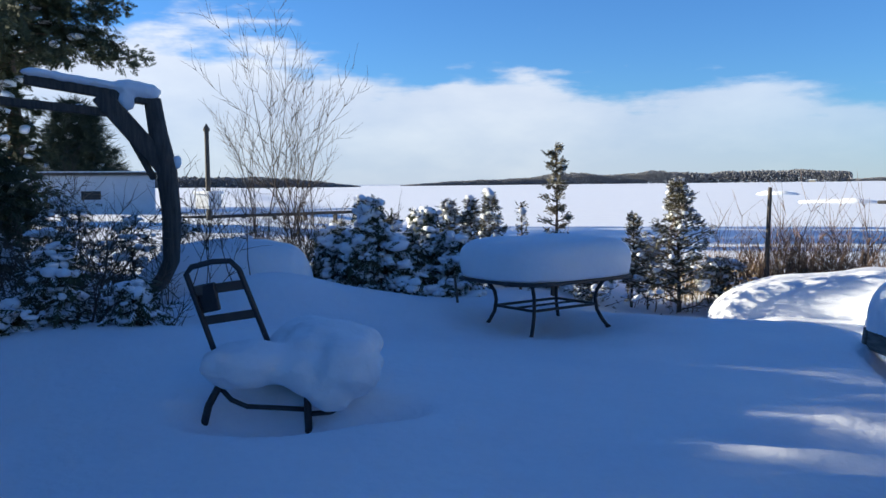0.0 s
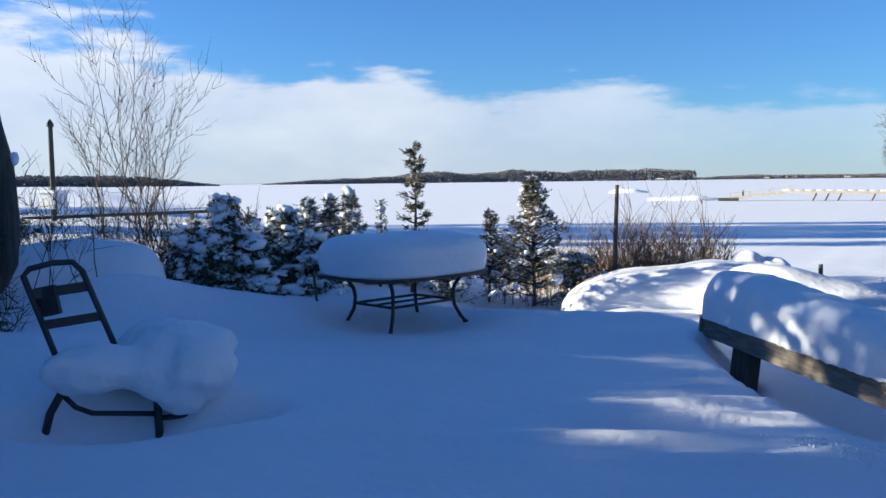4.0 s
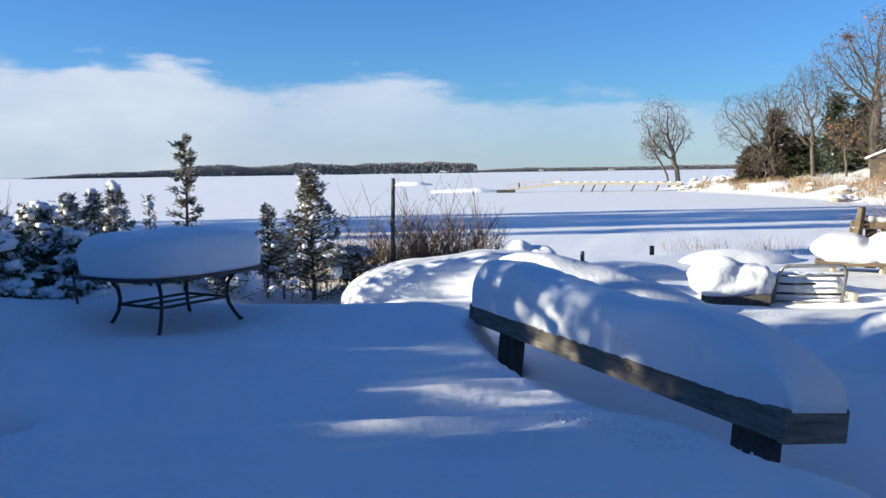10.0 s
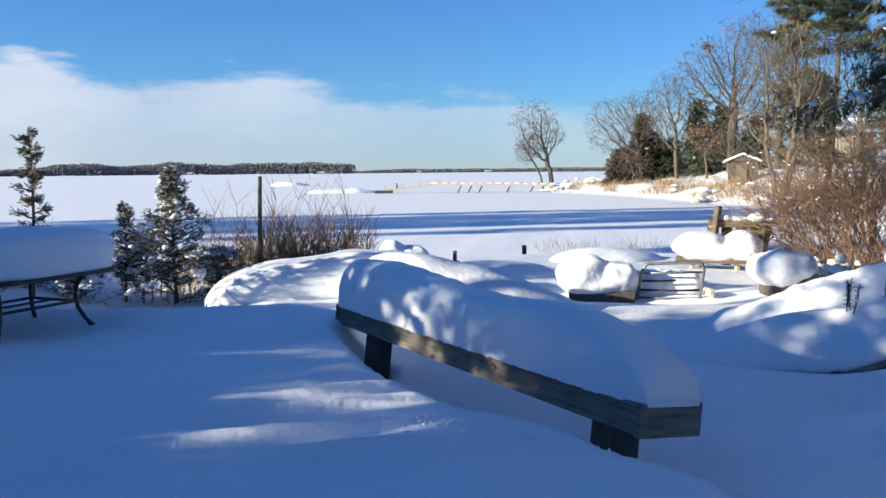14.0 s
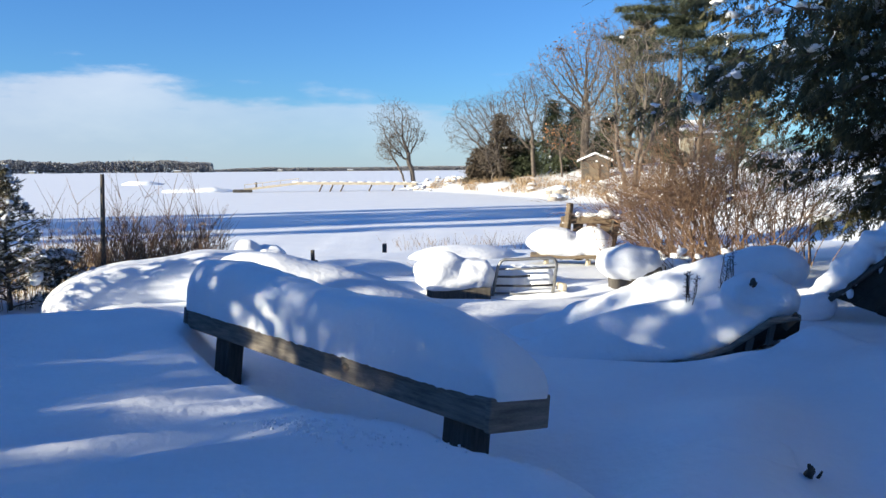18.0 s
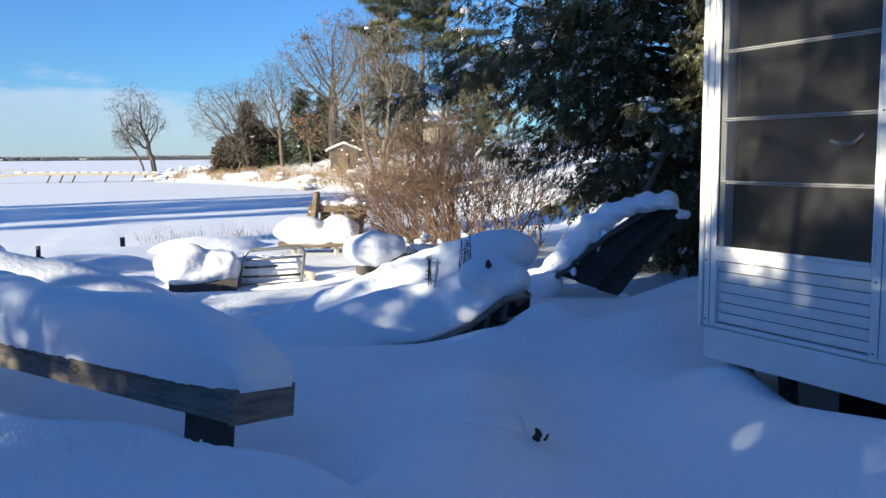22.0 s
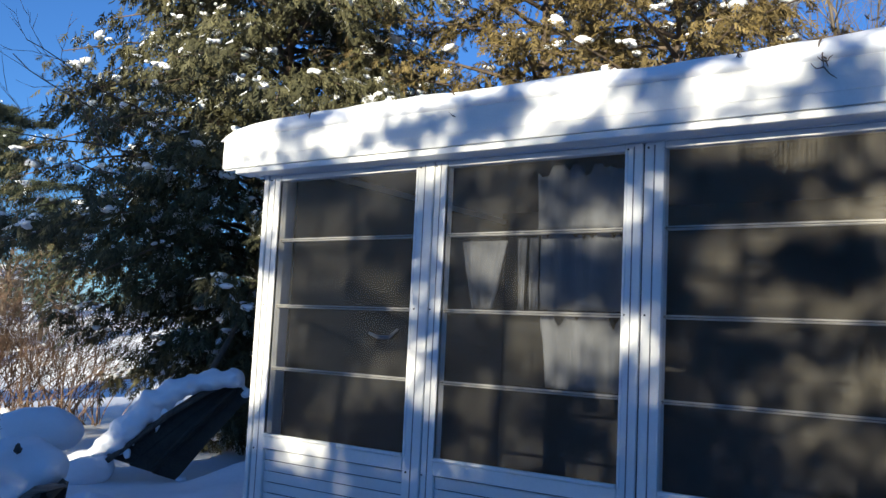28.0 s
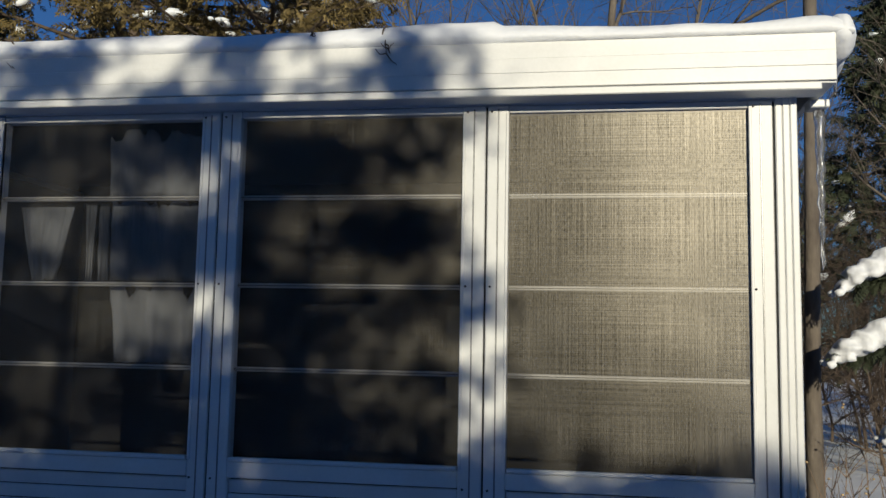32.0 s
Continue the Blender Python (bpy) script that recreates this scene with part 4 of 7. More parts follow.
# Blocks that carry the porch.
for y in (1.6, 0.2):
    s = Shape()
    s.box((0, 0, 0), (0.16, 0.22, 0.40), None, 0.02)
    solid("support_block", s, WOOD_DARK, "dark timber block under the porch floor", "block", "blocks under the porch", (WX + 0.34, y, -0.16), smooth=False)

for y, x, tall in ((3.42, 0.14, 0.16), (3.2, 0.22, 0.12)):
    part("support_foot", Shape().beam(Vector((WX + x, y, -0.2)) - PO, Vector((WX + x + 0.02, y + 0.05, tall - 0.04)) - PO, 0.07, 0.10, 0, 0.012), WOOD_DARK, porch, "small dark timber foot")
# Black sheets stand in for the deep shade under the floor.
pbox("under_skirt", WX + 0.36, WX + 0.40, Y0 - 0.62, Y1, -0.6, 0.118, SHADE_BLACK, label="black sheet standing in for the shade under the floor")
pbox("under_skirt", WX + 0.40, WX + 2.6, Y0 - 0.62, Y0 - 0.66, -0.6, 0.118, SHADE_BLACK, label="black sheet standing in for the shade under the floor")

# Torn curtains and a limp strip of cloth behind the screens.
def curtain(top, hem, z0, z1, x, seed, label, torn=0.0):
    """Cloth hung between two heights: top and hem give its edges along the wall; torn eats into the upper edge."""
    s = Shape()
    n, r = 40, 12
    for i in range(n + 1):
        f = i / n
        bite = torn * max(0.0, noise.noise(Vector((f * 6.5, seed * 3.1, 0))) + 0.5 * noise.noise(Vector((f * 19, seed, 4))))
        for j in range(r + 1):
            q = j / r
            z = (z1 - bite) + (z0 + 0.012 * noise.noise(Vector((f * 9, seed, 7))) - z1 + bite) * q
            y = (top[0] + (top[1] - top[0]) * f) * (1 - q) + (hem[0] + (hem[1] - hem[0]) * f) * q
            s.v.append((x + 0.012 * math.sin(f * 19 + 3 * noise.noise(Vector((f * 5, seed, q)))) * (0.5 + 0.5 * q) + 0.01 * noise.noise(Vector((f * 4, q * 3, seed))), y, z))
    for i in range(n):
        for j in range(r):
            o = i * (r + 1) + j
            s.f.append((o, o + 1, o + r + 2, o + r + 1))
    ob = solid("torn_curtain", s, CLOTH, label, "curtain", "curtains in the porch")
    sm = ob.modifiers.new("thick", "SOLIDIFY")
    sm.thickness = 0.003


curtain((2.37, 2.12), (2.30, 2.19), 1.385, 1.70, WX + 0.075, 3, "gathered white curtain, coloured shade grey, drawn in at its hem behind a porch screen")
curtain((2.065, 2.02), (2.055, 2.03), 1.385, 1.71, WX + 0.08, 5, "narrow strip of torn white curtain, coloured shade grey")
curtain((2.005, 1.965), (2.0, 1.95), 1.385, 1.71, WX + 0.085, 6, "narrow strip of torn white curtain, coloured shade grey")
curtain((1.98, 1.525), (1.97, 1.525), 1.745, 2.04, WX + 0.09, 8, "crumpled white curtain, coloured shade grey, with a torn upper edge", 0.10)
curtain((1.95, 1.525), (1.945, 1.525), 1.385, 1.725, WX + 0.085, 9, "flat white sheet, coloured shade grey, behind a porch screen", 0.07)
curtain((1.94, 1.525), (1.90, 1.53), 1.045, 1.365, WX + 0.08, 10, "limp white sheet, coloured shade grey, with a ragged upper edge", 0.12)
s = Shape().tube([(WX + 0.012, 2.86, 1.245), (WX + 0.012, 2.80, 1.225), (WX + 0.012, 2.73, 1.228), (WX + 0.012, 2.68, 1.27)], [0.008, 0.012, 0.011, 0.006], 6)
solid("cloth_strip", s, CLOTH, "strip of cloth in the curtains' shade grey, caught on a screen", "cloth")

# Snow on the roof, icicle, twigs.
s = Shape()
n, r = 120, 14
for i in range(n + 1):
    y = 3.76 + (-0.955 - 3.76) * i / n
    e = min(1.0, (3.76 - y) / 0.30) if i < n / 2 else min(1.0, (y + 0.955) / 0.13 + 0.15)
    e = math.sqrt(max(0.0, 1 - (1 - e) ** 2))
    top = 2.355 + 0.022 * noise.noise(Vector((y * 1.3, 0, 0))) + 0.012 * noise.noise(Vector((y * 4, 3, 0)))
    if y < 0.3:
        top -= 0.02
    for j in range(r + 1):
        f = j / r
        a = f * math.pi / 2 if f < 0.5 else None
        if f <= 0.5:
            q = f * 2 * math.pi / 2
            x = WX - 0.255 - 0.012 * math.sin(min(1.0, f * 6) * math.pi / 2) + 0.10 * (1 - math.cos(q)) + 0.007 * noise.noise(Vector((y * 17, f * 9, 2))) + 0.006 * noise.noise(Vector((y * 5, f * 6, 1)))
            z = 2.246 + (top - 2.246) * math.sin(q)
        else:
            x = WX - 0.15 + (f - 0.5) * 2 * 2.9
            z = top + 0.03 * (f - 0.5)
        if j == 0:
            x, z = WX - 0.240, 2.259
        s.v.append((x, y, 2.240 + (z - 2.240) * (0.08 + 0.92 * e)))
for i in range(n):
    for j in range(r):
        o = i * (r + 1) + j
        s.f.append((o, o + 1, o + r + 2, o + r + 1))
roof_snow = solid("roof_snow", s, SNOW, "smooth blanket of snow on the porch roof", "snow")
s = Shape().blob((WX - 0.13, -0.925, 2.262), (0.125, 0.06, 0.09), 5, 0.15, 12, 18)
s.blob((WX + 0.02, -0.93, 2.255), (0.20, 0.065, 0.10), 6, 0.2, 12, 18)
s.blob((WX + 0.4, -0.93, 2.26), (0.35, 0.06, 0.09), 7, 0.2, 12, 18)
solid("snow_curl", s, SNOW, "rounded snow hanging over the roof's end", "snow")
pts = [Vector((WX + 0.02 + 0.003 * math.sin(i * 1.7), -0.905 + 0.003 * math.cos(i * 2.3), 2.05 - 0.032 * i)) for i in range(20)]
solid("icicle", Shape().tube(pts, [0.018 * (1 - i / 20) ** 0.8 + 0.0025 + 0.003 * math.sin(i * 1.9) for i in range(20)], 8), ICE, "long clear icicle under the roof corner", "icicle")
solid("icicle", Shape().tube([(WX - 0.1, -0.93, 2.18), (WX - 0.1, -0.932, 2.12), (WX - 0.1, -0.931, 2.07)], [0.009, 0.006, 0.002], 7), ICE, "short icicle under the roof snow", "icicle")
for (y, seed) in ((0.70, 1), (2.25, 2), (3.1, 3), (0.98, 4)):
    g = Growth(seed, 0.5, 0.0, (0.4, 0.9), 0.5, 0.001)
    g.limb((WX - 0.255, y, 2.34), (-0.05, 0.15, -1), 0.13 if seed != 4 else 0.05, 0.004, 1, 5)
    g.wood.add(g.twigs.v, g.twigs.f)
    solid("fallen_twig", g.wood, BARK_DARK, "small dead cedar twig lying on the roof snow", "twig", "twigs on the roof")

# The roof with all that lies on it is enlarged about the camera's viewpoint to fit its view, with a short eave.
pbox("eave_board", WX - 0.112, WX + 0.003, Y0 + 0.16, Y1 - 0.06, 2.089, 2.118, WHITE, label="white board closing the eave")
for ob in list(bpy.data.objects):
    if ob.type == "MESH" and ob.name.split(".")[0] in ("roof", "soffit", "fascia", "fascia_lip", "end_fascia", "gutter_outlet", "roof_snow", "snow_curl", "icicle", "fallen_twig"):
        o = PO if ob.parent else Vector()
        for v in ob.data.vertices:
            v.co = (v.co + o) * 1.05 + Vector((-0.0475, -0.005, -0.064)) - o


# ---- patio table ----
def patio_table():
    cx, cy, top_z = -2.36, 7.12, 0.43
    u = Vector((0.437, 0.9, 0)).normalized()
    rz = math.degrees(math.atan2(u.y, u.x))
    t = thing("patio_table", (cx, cy, -0.05), "black metal patio table under a thick cushion of snow", "table", rz=rz)
    hl, hw = 0.70, 0.552
    ring = [(hl, hw - 0.2), (hl - 0.2, hw), (-hl + 0.2, hw), (-hl, hw - 0.2), (-hl, -hw + 0.2), (-hl + 0.2, -hw), (hl - 0.2, -hw), (hl, -hw + 0.2)]
    s = Shape()
    zt = top_z + 0.05
    for z, k in ((zt - 0.03, 0.98), (zt - 0.022, 1.0), (zt - 0.004, 1.0), (zt, 0.985)):
        s.v += [(x * k, y * k, z) for x, y in ring]
    for i in range(3):
        for j in range(8):
            k = (j + 1) % 8
            s.f.append((i * 8 + j, i * 8 + k, (i + 1) * 8 + k, (i + 1) * 8 + j))
    s.f += [tuple(range(8))[::-1], tuple(range(24, 32))]
    part("tabletop", s, BLACK, t)
    for sx in (-1, 1):
        for sy in (-1, 1):
            x, y = sx * 0.40, sy * 0.275
            o = Vector((sx * 0.82, sy * 0.57, 0)).normalized()
            prof = ((0.07, zt - 0.035), (0.02, zt - 0.07), (-0.03, zt - 0.14), (-0.045, zt - 0.22), (-0.03, zt - 0.32), (0.02, zt - 0.41), (0.06, zt - 0.46), (0.085, zt - 0.60))
            part("leg", Shape().tube([(x + o.x * a, y + o.y * a, z) for a, z in prof], 0.017, 8), BLACK, t, smooth=True)
            part("glide", Shape().blob((x + o.x * 0.075, y + o.y * 0.075, zt - 0.47), (0.022, 0.022, 0.014), 1, 0), BLACK, t, smooth=True)
    zb = zt - 0.27
    for a, b in (((-0.37, -0.25), (0.37, -0.25)), ((0.37, -0.25), (0.37, 0.25)), ((0.37, 0.25), (-0.37, 0.25)), ((-0.37, 0.25), (-0.37, -0.25))):
        part("stretcher", Shape().beam((*a, zb), (*b, zb), 0.028, 0.022), BLACK, t)
    for a, b in (((-0.37, 0.0), (0.37, 0.0)),):
        part("stretcher", Shape().beam((*a, zb), (*b, zb), 0.022, 0.018), BLACK, t)
    part("apron", Shape().beam((-0.40, -0.28, zt - 0.05), (0.40, -0.28, zt - 0.05), 0.02, 0.03), BLACK, t)
    part("apron", Shape().beam((-0.40, 0.28, zt - 0.05), (0.40, 0.28, zt - 0.05), 0.02, 0.03), BLACK, t)
    sn = Shape().loaf((0.692, 0.545), 0.335, None, 3.6, 6.0, 4, 0.014, 1.4, 22, 72, 0.03)
    solid("snow_cushion", sn, SNOW, "thick rounded cushion of snow on the patio table", "snow", place=(cx, cy, top_z + 0.003), rz=rz)


patio_table()


# ---- patio chair with snow on its seat ----
def patio_chair():
    f1, f2 = Vector((-2.87, 3.38, 0)), Vector((-2.24, 3.47, 0))
    c = thing("patio_chair", (-2.55, 3.6, -0.08), "black metal patio chair with slatted back, seat heaped with snow", "chair")
    O = Vector((-2.55, 3.6, -0.08))

    def tube(name, pts, r=0.014, n=8):
        part(name, Shape().tube([Vector(p) - O for p in pts], r, n), BLACK, c, smooth=True)

    tube("front_leg", [(-2.92, 3.36, -0.24), (-2.86, 3.41, 0.06), (-2.82, 3.45, 0.16), (-2.79, 3.52, 0.20)], 0.021)
    tube("front_leg", [(-2.395, 3.68, -0.28), (-2.405, 3.68, 0.02), (-2.42, 3.70, 0.11), (-2.48, 3.74, 0.16)], 0.021)
    tube("seat_rail", [(-2.82, 3.46, 0.15), (-2.76, 3.48, 0.085), (-2.70, 3.53, 0.045), (-2.58, 3.62, 0.03), (-2.42, 3.70, 0.02)], 0.014)
    tube("seat_rail", [(-2.40, 3.69, 0.0), (-2.31, 3.78, 0.0), (-2.18, 3.90, 0.02)], 0.014)
    tube("rear_leg", [(-2.22, 4.06, -0.28), (-2.24, 4.05, 0.0), (-2.28, 4.06, 0.2)], 0.014)
    tube("rear_leg", [(-2.72, 3.98, -0.28), (-2.74, 3.96, 0.0), (-2.80, 3.90, 0.3)], 0.014)
    bl, br = Vector((-3.01, 3.60, 0.37)), Vector((-2.79, 3.80, 0.40))
    tl, tr = Vector((-3.10, 3.52, 0.75)), Vector((-2.90, 3.72, 0.78))
    tube("back_frame", [bl + (bl - tl) * 0.35, bl, bl.lerp(tl, 0.5), tl, tl.lerp(tr, 0.10) + Vector((0, 0, 0.035)), tl.lerp(tr, 0.5) + Vector((0, 0, 0.05)), tl.lerp(tr, 0.85) + Vector((0, 0, 0.04)), tr - (tr - br) * 0.04, br.lerp(tr, 0.5), br, br + (br - tr) * 0.35], 0.0165)
    for f, h in ((0.30, 0.05), (0.74, 0.055)):
        a, b = bl.lerp(tl, f) - O, br.lerp(tr, f) - O
        part("back_slat", Shape().beam(a, b, h, 0.012, math.pi / 2), BLACK, c)
    part("back_pad", Shape().box(bl.lerp(tl, 0.62).lerp(br.lerp(tr, 0.62), 0.22) - O, (0.13, 0.03, 0.16), Matrix.Rotation(0.28, 3, "Z") @ Matrix.Rotation(-0.2, 3, "Y"), 0.01), BLACK, c)
    part("seat", Shape().box(Vector((-2.55, 3.84, 0.19)) - O, (0.45, 0.40, 0.03), Matrix.Rotation(0.6, 3, "Z"), 0.01), BLACK, c)
    s = Shape()
    s.blob((-2.71, 3.57, 0.27), (0.26, 0.21, 0.135), 2, 0.22, 22, 34, 2.2, Matrix.Rotation(0.5, 3, "Z"))
    s.blob((-2.47, 3.70, 0.26), (0.20, 0.18, 0.12), 5, 0.25, 20, 30, 2.4)
    s.blob((-2.38, 3.90, 0.34), (0.27, 0.26, 0.15), 7, 0.22, 22, 34, 2.2)
    s.blob((-2.20, 3.77, 0.27), (0.19, 0.20, 0.16), 12, 0.25, 20, 30, 2.4)
    s.blob((-2.27, 3.70, 0.14), (0.13, 0.12, 0.11), 9, 0.35, 18, 26, 3.0)
    s.blob((-2.38, 3.64, 0.19), (0.10, 0.09, 0.08), 15, 0.4, 16, 22, 3.0)
    s.blob((-2.62, 4.0, 0.31), (0.27, 0.25, 0.16), 3, 0.2, 18, 26, 2.0)
    sn = solid("chair_snow", s, SNOW, "heap of fresh snow on the patio chair's seat", "snow")
    rm = sn.modifiers.new("fuse", "REMESH")
    rm.mode, rm.voxel_size, rm.use_smooth_shade = "VOXEL", 0.018, True
    sm = sn.modifiers.new("soft", "SMOOTH")
    sm.iterations, sm.factor = 16, 0.6


patio_chair()


# ---- timber bench ----
def timber_bench():
    A, B, C = Vector((0.16, 7.10, 0)), Vector((2.04, 3.965, 0)), Vector((1.72, 3.826, 0))
    d = (C - A).normalized()
    n = Vector((-d.y, d.x, 0))
    wide = 0.335
    L = (C - A).length
    rz = math.degrees(math.atan2(d.y, d.x))
    t = thing("timber_bench", (A.x, A.y, -0.36), "weathered grey timber bench under a long loaf of snow", "bench", rz=rz)
    tilt = pose(A.x, A.y, -0.335, 0, 0, rz) @ Matrix.Rotation(radians(-6.5), 4, "X") @ Matrix.Rotation(radians(-0.45), 4, "Y")
    t.matrix_world = tilt
    z0, z1 = 0.31, 0.465                          # heights over the bench's own base
    for name, y in (("front_beam", 0.02), ("back_beam", wide - 0.02)):
        part(name, Shape().box((L / 2 + 0.002, y, (z0 + z1) / 2), (L, 0.042, z1 - z0), None, 0.006), WOOD_GREY, t)
    for name, x in (("end_board", 0.02), ("end_board", L - 0.02)):
        part(name, Shape().box((x + (0.022 if x > 1 else -0.022), wide / 2, (z0 + z1) / 2), (0.04, wide + 0.044 - 0.002, z1 - z0 + 0.004), None, 0.006), WOOD_GREY, t)
    for i in range(3):
        part("seat_plank", Shape().box((L / 2, 0.055 + 0.125 * i + 0.0, z1 - 0.028), (L - 0.05, 0.118, 0.038), None, 0.005), WOOD_GREY, t)
    for x in (0.56, L - 0.30):
        part("post", Shape().box((x, 0.12, 0.14), (0.24, 0.12, 0.62), None, 0.012), WOOD_DARK, t)
    part("knot", Shape().blob((L * 0.655, -0.001, 0.395), (0.042, 0.006, 0.024), 2, 0.3, 6, 12), WOOD_DARK, t)
    part("knot", Shape().blob((L * 0.655, -0.004, 0.395), (0.020, 0.006, 0.012), 4, 0.3, 6, 12), WOOD_TAN, t)
    s = Shape()
    nseg, ring = 110, 22
    for i in range(nseg + 1):
        f = i / nseg
        x = -0.03 + (L + 0.06) * f
        e = min(1.0, f / 0.05, (1 - f) / 0.30)
        e = math.sqrt(max(0, 1 - (1 - e) ** 2)) if e < 1 else 1.0
        hgt = (0.39 - 0.05 * f + 0.03 * math.sin(f * 9) + 0.015 * noise.noise(Vector((f * 22, 0, 2)))) * (0.15 + 0.85 * e)
        for j in range(ring + 1):
            a = math.pi * j / ring
            ca, sa = math.cos(a), math.sin(a)
            y = wide / 2 - (wide / 2 + 0.035 + 0.05 * sa) * (abs(ca) ** 0.62) * (1 if ca > 0 else -1) + 0.02 * noise.noise(Vector((f * 14, j * 0.2, 5)))
            z = hgt * (sa ** 0.72 if sa > 0 else 0)
            y = wide / 2 + (y - wide / 2) * (0.75 + 0.25 * e)
            if j in (0, ring):
                z += 0.010 * noise.noise(Vector((f * 60, j, 1))) + 0.009 * noise.noise(Vector((f * 170, j, 3))) - 0.006
            s.v.append((x, y, z))
    for i in range(nseg):
        for j in range(ring):
            o = i * (ring + 1) + j
            s.f.append((o, o + ring + 1, o + ring + 2, o + 1))
    s.f.append(tuple(range(ring + 1)))
    o = nseg * (ring + 1)
    s.f.append(tuple(range(o, o + ring + 1))[::-1])
    solid("bench_snow", s, SNOW, "long rounded loaf of snow lying on the bench", "snow").matrix_world = tilt @ Matrix.Translation((0, 0, z1 - 0.006))


timber_bench()


# ---- snow heaps over buried things ----
def heap(name, x, y, half, height, rz, seed, label, n=2.6, p=2.2, rough=0.06, z=None, ends=(1, 1), freq=1.2, category="snow"):
    s = Shape().loaf(half, height, None, n, p, seed, rough, freq, 14, 56, 0.03, ends=ends)
    z = ground_z(x, y) - 0.06 if z is None else z
    return solid(name, s, SNOW, label, category, place=(x, y, z), rz=rz)


heap("snow_mound", -0.03, 9.88, (1.42, 0.50), 0.74, 3, 3, "long snow mound over a buried garden bed", ends=(0.84, 1.06), z=-0.42, n=4.0, p=3.0, rough=0.03)
heap("snow_mound", 1.35, 8.95, (1.25, 0.5), 0.76, -16, 6, "long snow mound behind the timber bench", ends=(1.12, 0.42), z=-0.32, p=2.5, rough=0.03)
heap("snow_mound", -5.30, 6.30, (0.80, 0.48), 0.62, 42, 8, "block of snow on a buried garden swing seat", n=3.4, z=0.10, p=3.2)


# Crumbs of snow scattered where the bench's load has dropped.
crumb = np.random.default_rng(64)
n = 260
px_, py_ = crumb.normal(0.98, 0.20, n), crumb.normal(3.95, 0.10, n) 
py_ -= (px_ - 0.98) * 0.5
e_ = crumb.uniform(0.006, 0.02, n)
tagged(new("snow_crumbs", scattered("snow_crumbs", CLOD_V, CLOD_F, np.stack([px_, py_, land(px_, py_) + e_ * 0.15], 1), rand_dirs(n, crumb) * (1, 1, 0.1), np.tile((0.0, 0.0, 1.0), (n, 1)), e_, SNOW_SMALL, True)), "small crumbs of snow strewn beside the bench", "snow", kind="stuff")


# ---- swing frame ----
def swing_frame():
    t = thing("swing_frame", (-5.0, 5.2, 0.3), "dark timber garden swing frame with snow on its top rail", "swing")
    O = Vector((-5.0, 5.2, 0.3))

    def bar(name, a, b, w, h, m=WOOD_DARK):
        part(name, Shape().beam(Vector(a) - O, Vector(b) - O, w, h, 0, 0.01), m, t)

    post = [(-5.20, 5.10, 0.30), (-5.11, 5.16, 0.37), (-5.01, 5.20, 0.47), (-4.95, 5.24, 0.62), (-4.95, 5.26, 1.0), (-4.97, 5.24, 1.40), (-5.01, 5.20, 1.68), (-5.04, 5.18, 1.95)]
    part("post", Shape().tube([Vector(p) - O for p in post], [0.045, 0.055, 0.062, 0.068, 0.078, 0.084, 0.076, 0.068], 10), WOOD_DARK, t, smooth=True)
    bar("brace", (-4.97, 5.245, 1.38), (-5.315, 4.89, 1.98), 0.12, 0.155)
    bar("top_rail", (-5.675, 4.48, 2.095), (-5.01, 5.21, 1.94), 0.10, 0.10)
    bar("side_rail", (-6.035, 4.05, 1.95), (-5.25, 4.965, 1.835), 0.055, 0.07)
    bar("foot", (-5.36, 4.98, 0.24), (-5.06, 5.16, 0.34), 0.09, 0.09)
    bar("diagonal", (-5.20, 5.10, 1.62), (-5.05, 5.18, 1.30), 0.05, 0.05)
    s = Shape()
    for i in range(26):
        f = i / 25
        p = Vector((-5.63, 4.52, 2.14)).lerp(Vector((-5.05, 5.17, 2.005)), f)
        s.blob(p, (0.085, 0.085, 0.035 + 0.035 * (f > 0.75)), i, 0.3, 7, 10)
    s.blob((-5.16, 5.02, 1.95), (0.07, 0.07, 0.10), 8, 0.3, 9, 12)
    s.blob((-4.90, 5.29, 1.44), (0.035, 0.045, 0.06), 4, 0.3, 7, 10)
    rs = solid("rail_snow", s, SNOW, "ridge of snow along the swing's top rail", "snow")
    rm = rs.modifiers.new("fuse", "REMESH")
    rm.mode, rm.voxel_size, rm.use_smooth_shade = "VOXEL", 0.016, True


swing_frame()


